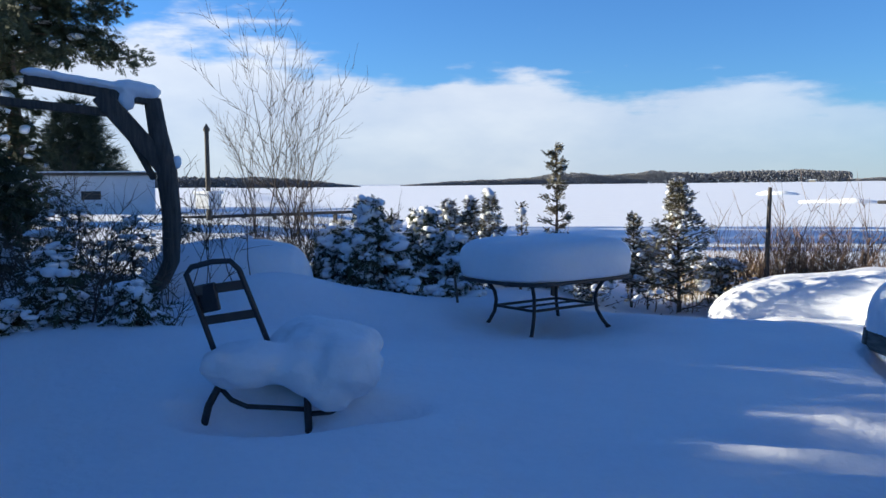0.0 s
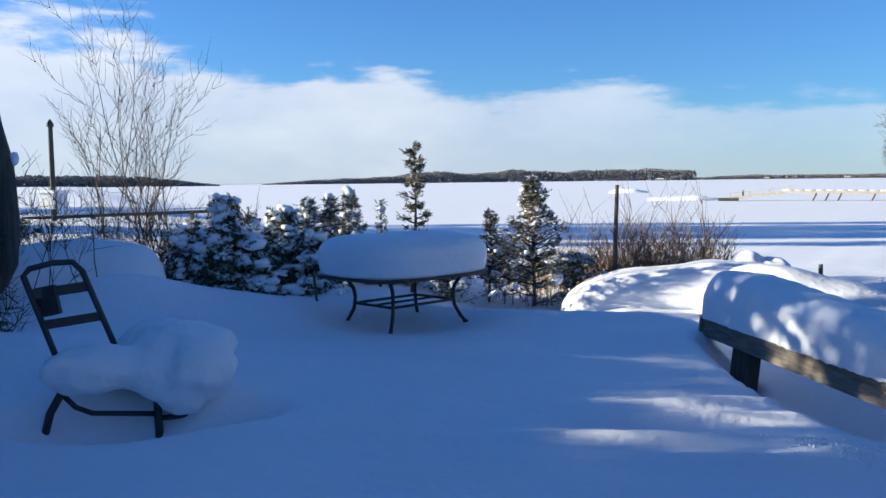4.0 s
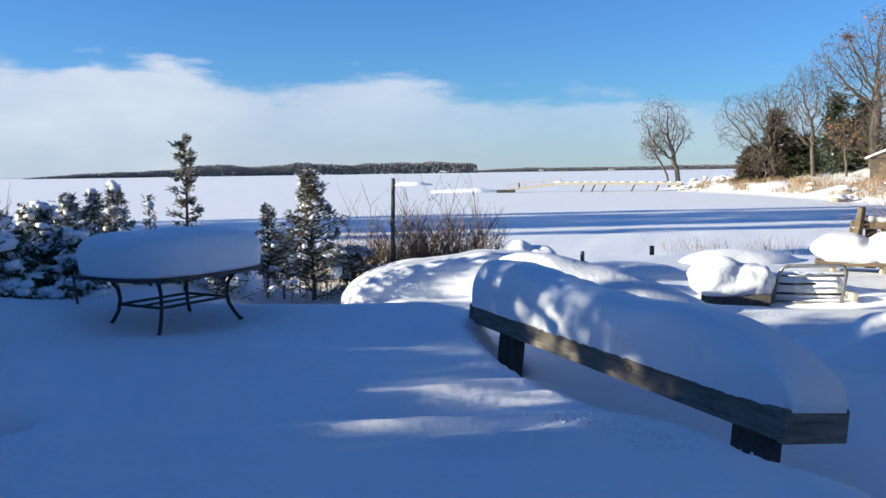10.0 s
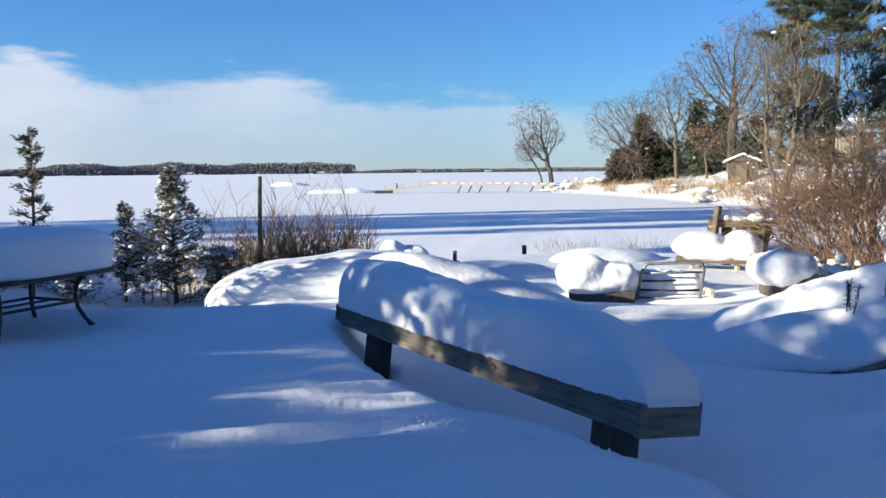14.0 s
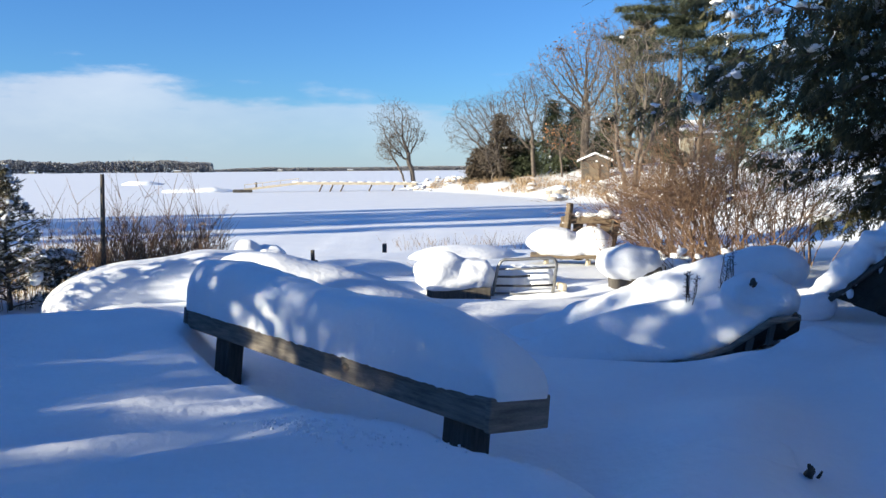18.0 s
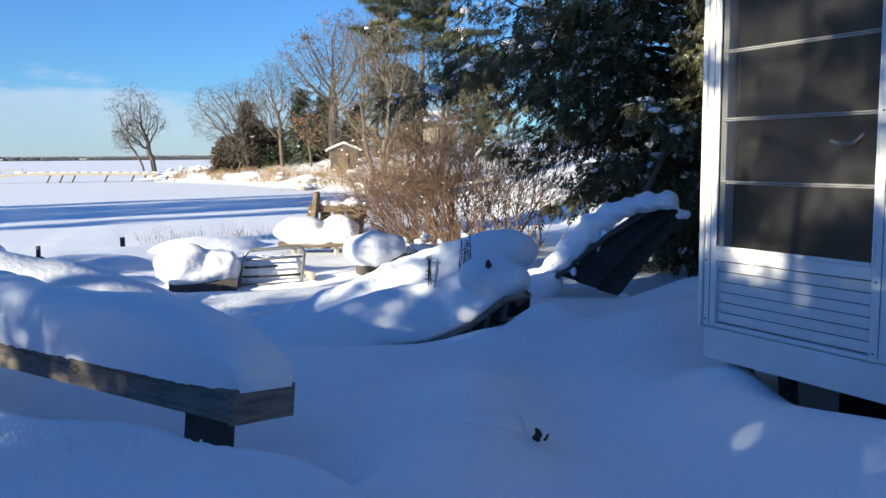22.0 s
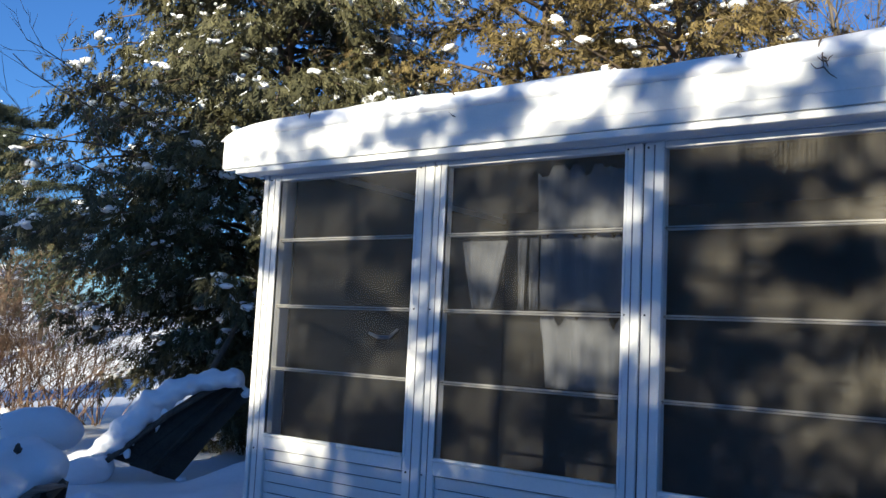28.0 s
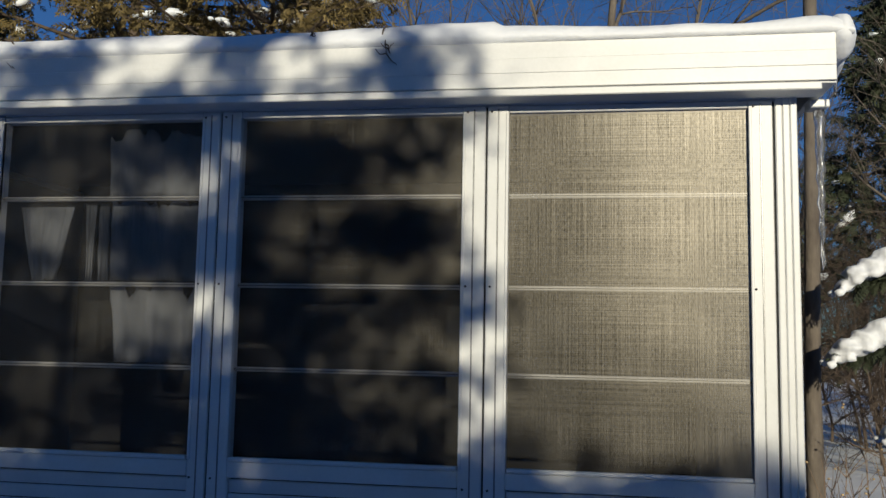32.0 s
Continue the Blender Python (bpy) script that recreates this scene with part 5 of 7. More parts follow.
# ---- snowed-in garden furniture by the shore ----
def lawn_chair():
    O = Vector((3.75, 9.7, -0.32))
    t = thing("folding_lawn_chair", O, "aluminium folding lawn chair half buried in snow, straps showing", "chair")
    a, b = Vector((3.40, 9.79, -0.34)), Vector((4.06, 9.58, -0.34))
    c, d = Vector((3.48, 9.77, 0.10)), Vector((4.12, 9.56, 0.13))
    part("back_frame", Shape().tube([p - O for p in (a, a.lerp(c, 0.9), c + Vector((0.03, 0, 0.02)), c.lerp(d, 0.1) + Vector((0, 0, 0.035)), c.lerp(d, 0.9) + Vector((0, 0, 0.035)), d + Vector((-0.03, 0, 0.015)), b.lerp(d, 0.9), b)], 0.019, 8), ALU, t, smooth=True)
    for f, m in ((0.84, ALU), (0.64, BLACK), (0.40, BLACK), (0.20, ALU)):
        end = 0.58 if f == 0.64 else 1.0
        p, q = a.lerp(c, f), a.lerp(c, f).lerp(b.lerp(d, f), end)
        part("strap", Shape().tube([p - O, p.lerp(q, 0.5) - O + Vector((0, 0, -0.008)), q - O], 0.014, 6), m, t, smooth=True)
    part("arm_rest", Shape().box(Vector((4.17, 9.55, -0.17)) - O, (0.07, 0.2, 0.09), None, 0.02), DOCKWOOD, t)
    part("seat_edge", Shape().beam(Vector((2.64, 9.84, -0.24)) - O, Vector((3.36, 9.68, -0.25)) - O, 0.06, 0.16), WOOD_DARK, t)
    s = Shape()
    hump = Shape().blob((2.84, 9.93, 0.0), (0.33, 0.27, 0.24), 3, 0.2, 14, 22).blob((3.20, 9.84, -0.03), (0.24, 0.24, 0.20), 8, 0.25, 14, 20).blob((3.02, 9.90, -0.10), (0.46, 0.25, 0.15), 5, 0.2, 12, 20)
    soften(solid("chair_snow", hump, SNOW, "double hump of snow on the lawn chair's seat", "snow"), 0.025, 5)
    for f in range(6):
        s.blob((3.46 + 0.12 * f, 9.99 - 0.038 * f, -0.14), (0.12, 0.10, 0.20), f + 30, 0.15, 10, 14)
    ob = solid("chair_snow", s, SNOW, "snow packed behind the lawn chair's straps", "snow")
    soften(ob, 0.025, 5)


def soften(ob, voxel, rounds=8):
    m = ob.modifiers.new("fuse", "REMESH")
    m.mode, m.voxel_size, m.use_smooth_shade = "VOXEL", voxel, True
    m = ob.modifiers.new("soft", "SMOOTH")
    m.iterations, m.factor = rounds, 0.6


lawn_chair()


def wooden_chair():
    t = thing("wooden_garden_chair", (4.9, 11.3, -0.5), "tan wooden garden chair with thick snow on seat and arms", "chair")
    O = Vector((4.9, 11.3, -0.5))

    def bar(name, a, b, w, h, m=WOOD_TAN):
        part(name, Shape().beam(Vector(a) - O, Vector(b) - O, w, h, 0, 0.01), m, t)

    for i in range(4):
        f = i / 3
        bar("back_board", (4.98 + 0.5 * f, 11.66 - 0.22 * f, -0.1), (5.0 + 0.52 * f, 11.72 - 0.22 * f, 0.42), 0.14, 0.03)
    bar("head_rail", (4.92, 11.66, 0.47), (5.60, 11.38, 0.46), 0.05, 0.10)
    bar("back_post", (4.98, 11.6, 0.25), (5.02, 11.56, 0.70), 0.11, 0.07)
    bar("side_board", (5.50, 11.30, 0.0), (5.62, 11.34, 0.48), 0.05, 0.13, WOOD_DARK)
    for x, y in ((4.62, 11.4), (5.16, 11.22), (5.45, 11.2)):
        bar("leg", (x, y, -0.45), (x, y, 0.0), 0.06, 0.06, DOCKWOOD)
    bar("seat", (4.45, 11.58, -0.01), (5.45, 11.24, -0.01), 0.46, 0.05)
    s = Shape()
    slab = Shape().blob((4.78, 11.46, 0.17), (0.40, 0.28, 0.22), 5, 0.2, 14, 22).blob((5.26, 11.30, 0.15), (0.28, 0.26, 0.23), 9, 0.22, 14, 20).blob((5.0, 11.38, 0.10), (0.52, 0.27, 0.15), 4, 0.2, 12, 20)
    soften(solid("chair_snow", slab, SNOW, "thick slab of snow on the wooden garden chair's seat", "snow"), 0.028, 5)
    s.blob((5.14, 11.60, 0.55), (0.10, 0.09, 0.06), 7, 0.3, 9, 14)
    s.blob((5.30, 11.54, 0.53), (0.09, 0.08, 0.05), 8, 0.3, 9, 14)
    s.blob((5.50, 11.42, 0.55), (0.13, 0.11, 0.07), 9, 0.3, 9, 14)
    ob = solid("chair_snow", s, SNOW, "lumps of snow on the wooden garden chair's back", "snow")
    soften(ob, 0.03, 4)


wooden_chair()
s = Shape().tube([(4.98, 9.5, -0.5), (4.98, 9.5, 0.05)], [0.22, 0.25], 12)
solid("planter_tub", s, WOOD_DARK, "dark round planter tub nearly buried in snow", "planter", smooth=False)
solid("tub_board", Shape().beam((4.90, 9.26, -0.10), (5.24, 9.16, 0.0), 0.05, 0.14), WOOD_DARK, "dark board leaning under the tub's snow", "board", smooth=False)
tub_cap = Shape().blob((4.92, 9.44, 0.10), (0.35, 0.32, 0.22), 11, 0.18, 14, 22).blob((5.08, 9.40, 0.10), (0.26, 0.27, 0.19), 6, 0.2, 12, 20)
soften(solid("tub_snow", tub_cap, SNOW, "round cap of snow on the planter tub", "snow"), 0.028, 6)
heap("snow_drift", 4.35, 9.75, (0.75, 0.4), 0.22, -10, 14, "soft drift between the garden chairs", rough=0.05, z=-0.42)
heap("snow_drift", 2.0, 11.6, (0.8, 0.5), 0.22, -10, 15, "soft drift at the shore", rough=0.05)
heap("snow_drift", 3.9, 13.2, (0.9, 0.6), 0.25, 10, 16, "soft drift at the shore", rough=0.05)


# ---- buried rowboat with a dark gunwale ----
def along(pts, f):
    k = f * (len(pts) - 1)
    a = min(int(k), len(pts) - 2)
    return Vector(pts[a]).lerp(Vector(pts[a + 1]), k - a)


def buried_boat():
    O = Vector((4.2, 6.3, -0.4))
    t = thing("buried_rowboat", O, "old wooden rowboat buried in snow, dark gunwale showing", "boat")
    line = [Vector(p) for p in ((3.50, 6.60, -0.40), (3.81, 6.47, -0.385), (4.02, 6.37, -0.36), (4.18, 6.28, -0.29), (4.34, 6.19, -0.21), (4.47, 6.12, -0.10), (4.60, 6.04, 0.015), (4.77, 5.93, 0.05))]
    s = Shape()
    for p in line:
        s.v += [q - O for q in (p, p + Vector((0.02, 0.04, -0.09)), p + Vector((0.05, 0.10, -0.18)), p + Vector((0.14, 0.24, -0.18)), p + Vector((0.06, 0.08, 0.0)))]
    for i in range(len(line) - 1):
        for j in range(5):
            k = (j + 1) % 5
            s.f.append((i * 5 + j, i * 5 + k, (i + 1) * 5 + k, (i + 1) * 5 + j))
    part("hull", s, WOOD_ROT, t)
    part("gunwale", Shape().tube([p + Vector((-0.01, -0.015, 0.0)) - O for p in line], [0.012, 0.016, 0.02, 0.022, 0.024, 0.026, 0.03, 0.026], 7), WOOD_GREY, t, smooth=True)
    for i, dz in ((4, 0.15), (5, 0.17), (6, 0.19)):
        p = line[i]
        part("rib", Shape().beam(p + Vector((0.0, -0.01, -0.02)) - O, p + Vector((-0.03, 0.0, -dz)) - O, 0.03, 0.05), WOOD_DARK, t)
    part("bow_stem", Shape().beam(line[7] + Vector((-0.02, 0, 0.02)) - O, line[7] + Vector((-0.10, 0.06, -0.09)) - O, 0.06, 0.06), WOOD_ROT, t)
    # The snow over it: a closed loft from the gunwale over a ridge and down behind.
    front = [(2.6, 6.95, -0.36), (3.1, 6.75, -0.40)] + [tuple(p) for p in line[:7]] + [(4.72, 5.97, 0.05)]
    ridge = [(2.75, 7.15, -0.34), (3.25, 6.98, -0.14), (3.57, 6.85, -0.01), (3.79, 6.75, 0.06), (3.98, 6.67, 0.10), (4.17, 6.57, 0.12), (4.30, 6.50, 0.15), (4.46, 6.40, 0.24), (4.60, 6.28, 0.30), (4.76, 6.12, 0.20)]
    sh = Shape()
    n, m = 46, 14
    for i in range(n + 1):
        f = i / n
        g, r = along(front, f), along(ridge, f)
        lip = Vector((0.015, 0.03, 0.030 + 0.014 * noise.noise(Vector((f * 22, 3, 1)))))
        mid = g.lerp(r, 0.30) + Vector((0, 0, 0.10 * smoothstep(0.1, 0.4, f) + 0.03 * math.sin(f * 11)))
        back = r + Vector((0.12, 0.26, -0.20))
        for j in range(8):
            q = j / 7
            sh.v.append((g + lip) * (1 - q) ** 2 + mid * 2 * q * (1 - q) + r * q * q)
        sh.v += [r + Vector((0.03, 0.07, -0.01)), r + Vector((0.07, 0.15, -0.06)), back, Vector((back.x, back.y, min(back.z, -0.35))), g.lerp(r, 0.5) + Vector((0, 0, -0.16)), g + Vector((0.02, 0.04, -0.02))]
    for i in range(n):
        for j in range(m):
            k = (j + 1) % m
            sh.f.append((i * m + j, (i + 1) * m + j, (i + 1) * m + k, i * m + k))
    sh.f += [tuple(range(m)), tuple(range(n * m, n * m + m))[::-1]]
    sh.blob((4.63, 6.22, 0.20), (0.18, 0.15, 0.17), 3, 0.2, 14, 20)
    sh.blob((4.50, 6.27, 0.20), (0.20, 0.15, 0.17), 4, 0.2, 12, 16)
    sh.blob((4.72, 6.12, 0.16), (0.16, 0.14, 0.15), 5, 0.2, 12, 16)
    soften(solid("boat_snow", sh, SNOW, "blanket of snow sagging over the buried rowboat", "snow"), 0.022, 11)
    top = [(3.2, 7.66, -0.22), (3.68, 7.5, -0.01), (3.97, 7.39, 0.09), (4.32, 7.22, 0.28), (4.67, 7.04, 0.39), (4.85, 6.94, 0.47), (5.08, 6.80, 0.52), (5.16, 6.75, 0.48)]
    b = Shape()
    for i in range(17):
        f = i / 16
        p = along(top, f)
        b.blob(p - Vector((0, 0, 0.16)), (0.20, 0.22, 0.17), i, 0.16, 12, 16)
        if f < 0.8:
            b.blob((p.x, p.y, (p.z - 0.5) / 2), (0.24, 0.34, (p.z + 0.5) / 2 - 0.02), i + 40, 0.1, 12, 16)
    soften(solid("snow_hump", b, SNOW, "long snow ridge over a buried log behind the boat", "snow"), 0.028, 8)
    solid("log_end", Shape().blob((4.47, 6.10, 0.30), (0.024, 0.03, 0.034), 2, 0.5, 9, 12), WOOD_DARK, "dark sawn log end poking from the snow", "log")


def smoothstep(a, b, x):
    q = min(1.0, max(0.0, (x - a) / (b - a)))
    return q * q * (3 - 2 * q)


buried_boat()
for i, (x, y, z, h) in enumerate(((4.40, 6.42, 0.12, 0.42), (4.18, 6.56, 0.08, 0.30))):
    rnd = random.Random(400 + i)
    s = Shape()
    for j in range(4):
        a, b = Vector((x + rnd.gauss(0, 0.025), y + rnd.gauss(0, 0.025), z)), Vector((rnd.gauss(0, 0.02), rnd.gauss(0, 0.02), h * rnd.uniform(0.6, 1.0)))
        s.tube([a, a + b * 0.5 + Vector((rnd.gauss(0, 0.008), 0, 0)), a + b], [0.004, 0.0035, 0.002], 4)
        for k in range(44):
            p = a + b * (0.2 + 0.8 * k / 44)
            o = Vector((rnd.gauss(0, 1), rnd.gauss(0, 1), rnd.uniform(0, 0.8))).normalized() * rnd.uniform(0.014, 0.042)
            s.tube([p, p + o], [0.003, 0.0012], 3)
    solid("dead_weed", s, WOOD_ROT, "dark dead spiky weed stalks standing in the snow", "weed", "dead weeds")
solid("weed_hump", Shape().blob((3.00, 3.76, -0.22), (0.26, 0.2, 0.12), 6, 0.2, 12, 18), SNOW, "small hump of snow over a broken stick", "snow")


# ---- old planked boat hull leaning against the cedar ----
def leaning_hull():
    t = thing("upturned_boat", (6.3, 7.2, -0.3), "old dark plank boat hull leaning over, snow along its edge", "boat")
    O = Vector((6.3, 7.2, -0.3))
    B0, B1 = Vector((6.20, 7.55, -0.07)), Vector((6.70, 7.14, -0.30))
    T0, T1 = Vector((7.14, 7.00, 0.68)), Vector((7.26, 6.84, 0.46))
    n = 3
    for i in range(n):
        f, g = i / n, (i + 1.03) / n
        s = Shape()
        deep = Vector((0.03, 0.05, 0))
        bow = 0.10 * math.sin(math.pi * (f + g) / 2)
        for q in range(6):
            k = q / 5
            lift = Vector((-0.05, -0.08, 0.06)) * math.sin(math.pi * k) * 0.6 + Vector((-0.6, -0.7, 0)) * bow * 0.25
            p0, p1 = B0.lerp(B1, f).lerp(T0.lerp(T1, f), k) + lift - O, B0.lerp(B1, g).lerp(T0.lerp(T1, g), k) + lift + Vector((0.0, 0, 0.012)) - O
            s.v += [p0, p1, p1 + deep, p0 + deep]
        for q in range(5):
            for j in range(4):
                m = (j + 1) % 4
                s.f.append((q * 4 + j, q * 4 + m, q * 4 + 4 + m, q * 4 + 4 + j))
        s.f += [(0, 1, 2, 3), (23, 22, 21, 20)]
        part("plank", s, WOOD_ROT, t)
    part("gunwale", Shape().beam(B0 - O + Vector((-0.01, 0, 0.02)), T0 - O + Vector((-0.03, -0.05, 0.05)), 0.05, 0.06), WOOD_GREY, t)
    part("transom", Shape().beam(T0 - O, T1 - O, 0.06, 0.16), WOOD_ROT, t)
    part("chine", Shape().tube([B0.lerp(B1, 0.62) + Vector((-0.06, -0.09, 0.03)) - O, B0.lerp(B1, 0.6).lerp(T0.lerp(T1, 0.5), 0.5) + Vector((-0.09, -0.12, 0.06)) - O, T0.lerp(T1, 0.45) + Vector((-0.05, -0.06, 0.02)) - O], [0.02, 0.026, 0.022], 6), WOOD_ROT, t, smooth=True)
    part("rub_rail", Shape().tube([B0 + Vector((-0.04, -0.06, -0.03)) - O, B0.lerp(T0, 0.5) + Vector((-0.07, -0.10, 0.05)) - O, T0 + Vector((-0.05, -0.07, 0.0)) - O], [0.028, 0.03, 0.026], 7), WOOD_DARK, t, smooth=True)
    s = Shape()
    band = [(5.98, 7.76, -0.26), (6.10, 7.66, -0.12), (6.33, 7.50, 0.16), (6.50, 7.36, 0.44), (6.70, 7.20, 0.60), (6.92, 7.04, 0.68), (7.14, 6.90, 0.71)]
    for i in range(26):
        f = i / 25
        p = along(band, f)
        s.blob(p + Vector((0.02 * math.sin(i * 1.3), -0.03 * math.sin(i * 1.9), 0)), (0.12, 0.14 + 0.03 * math.sin(i * 0.9), 0.105 - 0.02 * f + 0.025 * math.sin(i * 2.1)), i, 0.4, 10, 14)
    s.blob((7.30, 6.84, 0.56), (0.09, 0.08, 0.06), 8, 0.4, 9, 14)
    s.blob((6.53, 7.26, 0.30), (0.035, 0.035, 0.14), 3, 0.3, 9, 14)
    s.blob((6.62, 7.20, 0.46), (0.05, 0.04, 0.10), 4, 0.3, 9, 14)
    s.blob((6.36, 7.38, 0.10), (0.03, 0.03, 0.07), 4, 0.3, 9, 14)
    soften(solid("hull_snow", s, SNOW, "band of snow along the hull's upper edge", "snow"), 0.024, 3)
    s = Shape()
    for i in range(9):
        f = i / 8
        s.blob((5.45 + 0.65 * f, 8.02 - 0.34 * f, -0.44 + 0.26 * f), (0.24, 0.26, 0.18), i, 0.15, 10, 16)
    soften(solid("snow_bank", s, SNOW, "snow bank sloping up to the leaning hull", "snow"), 0.035, 8)
    solid("snow_clod", Shape().blob((6.30, 7.38, -0.03), (0.035, 0.035, 0.05), 3, 0.3), SNOW_SMALL, "small clod of snow stuck on the hull", "snow")
    solid("snow_clod", Shape().blob((6.70, 7.05, -0.27), (0.06, 0.05, 0.03), 5, 0.4), SNOW_SMALL, "small clod of snow at the hull's foot", "snow")


leaning_hull()
g = Growth(3, 0.25, 0.05, (0.5, 1), 0.4, 0.0)
g.limb((3.22, 3.57, -0.30), (0.3, 0.1, 0.7), 0.12, 0.014, 0, 4)
g.limb((3.19, 3.58, -0.26), (-0.15, -0.05, 0.9), 0.21, 0.026, 0, 5)
solid("buried_stick", g.wood, WOOD_ROT, "dark broken stick poking out of the snow", "stick")
s = Shape().tube([(6.95, 7.25, 0.50), (7.16, 7.25, 0.80), (7.42, 7.35, 1.05), (7.9, 7.6, 1.5), (8.5, 8.1, 2.0)], [0.028, 0.032, 0.032, 0.028, 0.02], 8)
solid("leaning_branch", s, BARK_DARK, "bare brown branch leaning beside the hull", "branch")
# Seed heads with snow knobs, thin shore weeds.
g = Growth(12, 0.2, 0.05, (0.4, 0.9), 0.5, 0.0)
g.limb((2.95, 10.6, -0.5), (0, 0, 1), 0.5, 0.008, 1, 4)
g.wood.add(g.twigs.v, g.twigs.f)
solid("snow_weed", g.wood, TWIG, "weed with snow knobs on its seed heads", "weed")
sn = Shape()
for p, d in g.tips[:5]:
    sn.blob(p, (0.06, 0.05, 0.035), int(p.x * 100), 0.2, 7, 10)
solid("weed_snow", sn, SNOW_SMALL, "small knobs of snow on weed tips", "snow")


# ---- trees and bushes round the yard ----
# Snowy young cedars along the patio's edge.
HEDGE = [(-4.86, 7.42, 0.66, 0.34, 11), (-4.40, 7.46, 0.97, 0.46, 12), (-4.62, 7.85, 0.80, 0.36, 13), (-4.06, 8.02, 0.90, 0.42, 14), (-3.80, 8.08, 0.62, 0.30, 15), (-4.22, 7.62, 0.62, 0.36, 17)]
for x, y, h, r, sd in HEDGE:
    fronded_cedar("young_cedar", (x, y, ground_z(x, y) - 0.03), sd, h, ((0.06, r * 0.85), (0.28, r), (0.55, r * 0.66), (0.74, r * 0.26), (1.0, 0.02)), "bushy young cedar loaded with fresh snow", "snowy hedge", CEDAR, 40, 7, 15, 0.08, 0.55, 0.075, 0.75, 0.10, 0.45, 0.45, thick=0.014, dust=0.24)
# Sunlit spires behind the hedge, and low growth behind the table.
for x, y, h, r, sd in ((-4.62, 9.6, 1.05, 0.24, 35), (-4.38, 9.75, 1.08, 0.26, 36), (-4.05, 9.6, 1.15, 0.24, 37), (-4.85, 9.9, 0.85, 0.26, 38)):
    conifer("young_juniper", (x, y, ground_z(x, y) - 0.03), sd, h, r, "spiky young juniper dusted with snow", "junipers", CEDAR_OLIVE, sprays=1300, spray=0.06, snow=110, snow_size=0.07, profile=1.0, limbs=44, dust=0.4, ragged=0.6, droop=-0.08)
for x, y, sd in ((-3.65, 9.5, 51), (-3.2, 9.7, 52), (-2.75, 9.6, 53)):
    conifer("young_juniper", (x, y, ground_z(x, y) - 0.03), sd, 0.42, 0.34, "low juniper spreading under snow", "junipers", CEDAR_OLIVE, sprays=900, spray=0.06, snow=110, snow_size=0.065, profile=0.7, base=0.03, limbs=36, droop=-0.1, ragged=0.7, dust=0.45)
conifer("young_juniper", (-1.86, 10.15, -0.22), 21, 1.46, 0.72, "spiky young juniper dusted with snow beside the table", "junipers", CEDAR_OLIVE, sprays=3600, spray=0.06, snow=150, snow_size=0.055, profile=1.25, base=0.02, limbs=60, droop=-0.08, ragged=0.8, dust=0.4)
conifer("young_juniper", (-2.25, 10.2, -0.15), 25, 0.62, 0.42, "low juniper spreading under snow", "junipers", CEDAR_OLIVE, sprays=1300, spray=0.06, snow=130, snow_size=0.065, profile=0.8, base=0.03, limbs=44, droop=-0.1, ragged=0.7, dust=0.5)
conifer("young_juniper", (-1.45, 10.5, -0.2), 26, 0.5, 0.4, "low juniper spreading under snow", "junipers", CEDAR_OLIVE, sprays=1100, spray=0.06, snow=120, snow_size=0.065, profile=0.8, base=0.03, limbs=40, droop=-0.1, ragged=0.7, dust=0.5)
conifer("young_juniper", (-2.42, 10.1, -0.18), 22, 1.02, 0.24, "slim juniper seedling dusted with snow", "junipers", CEDAR_OLIVE, sprays=800, spray=0.055, snow=40, snow_size=0.05, profile=1.1, limbs=40, droop=-0.3, ragged=0.6, dust=0.3)
conifer("young_juniper", (-2.95, 8.84, -0.05), 23, 1.66, 0.17, "tall narrow juniper with a leaning tip", "junipers", CEDAR_OLIVE, sprays=900, spray=0.065, snow=12, snow_size=0.04, profile=0.8, limbs=30, droop=-0.2, ragged=0.8, dust=0.12)
conifer("young_juniper", (-3.28, 8.72, -0.05), 24, 1.08, 0.13, "thin brown juniper seedling", "junipers", CEDAR_OLIVE, sprays=200, spray=0.055, snow=10, snow_size=0.04, profile=1.0, limbs=30, droop=-0.2)
for x, y, h, sd in ((-5.2, 8.1, 0.8, 31), (-5.1, 9.0, 0.85, 33)):
    conifer("young_juniper", (x, y, ground_z(x, y) - 0.03), sd, h, 0.3, "spiky young juniper dusted with snow", "junipers", CEDAR_OLIVE, sprays=900, spray=0.07, snow=90, snow_size=0.06, profile=0.9, limbs=40, dust=0.45, ragged=0.7, droop=-0.05)
THICKET = ((-4.74, 3.98, 0.55, 0.30), (-4.35, 4.30, 0.30, 0.22), (-5.35, 4.35, 0.50, 0.26), (-5.8, 4.8, 0.55, 0.30), (-6.5, 5.3, 0.85, 0.45), (-6.1, 5.9, 0.9, 0.45), (-7.2, 6.2, 1.0, 0.5), (-6.7, 7.1, 0.9, 0.45), (-7.9, 5.6, 0.9, 0.55), (-8.6, 7.0, 1.1, 0.6), (-6.0, 7.4, 0.7, 0.45), (-9.4, 6.2, 1.2, 0.7), (-4.95, 3.72, 0.18, 0.20))
for i, (x, y, h, r) in enumerate(THICKET):
    fronded_cedar("young_cedar", (x, y, ground_z(x, y) - 0.03), 41 + i, h, ((0.12, r), (0.4, r * 0.9), (0.75, r * 0.5), (1.0, 0.03)), "ragged young cedar weighed down by snow", "snowy thicket", CEDAR, 14, 3, 9, 0.08, 0.5, 0.055, 0.6, 0.10, 0.5, 0.6, thick=0.016, dust=0.28)
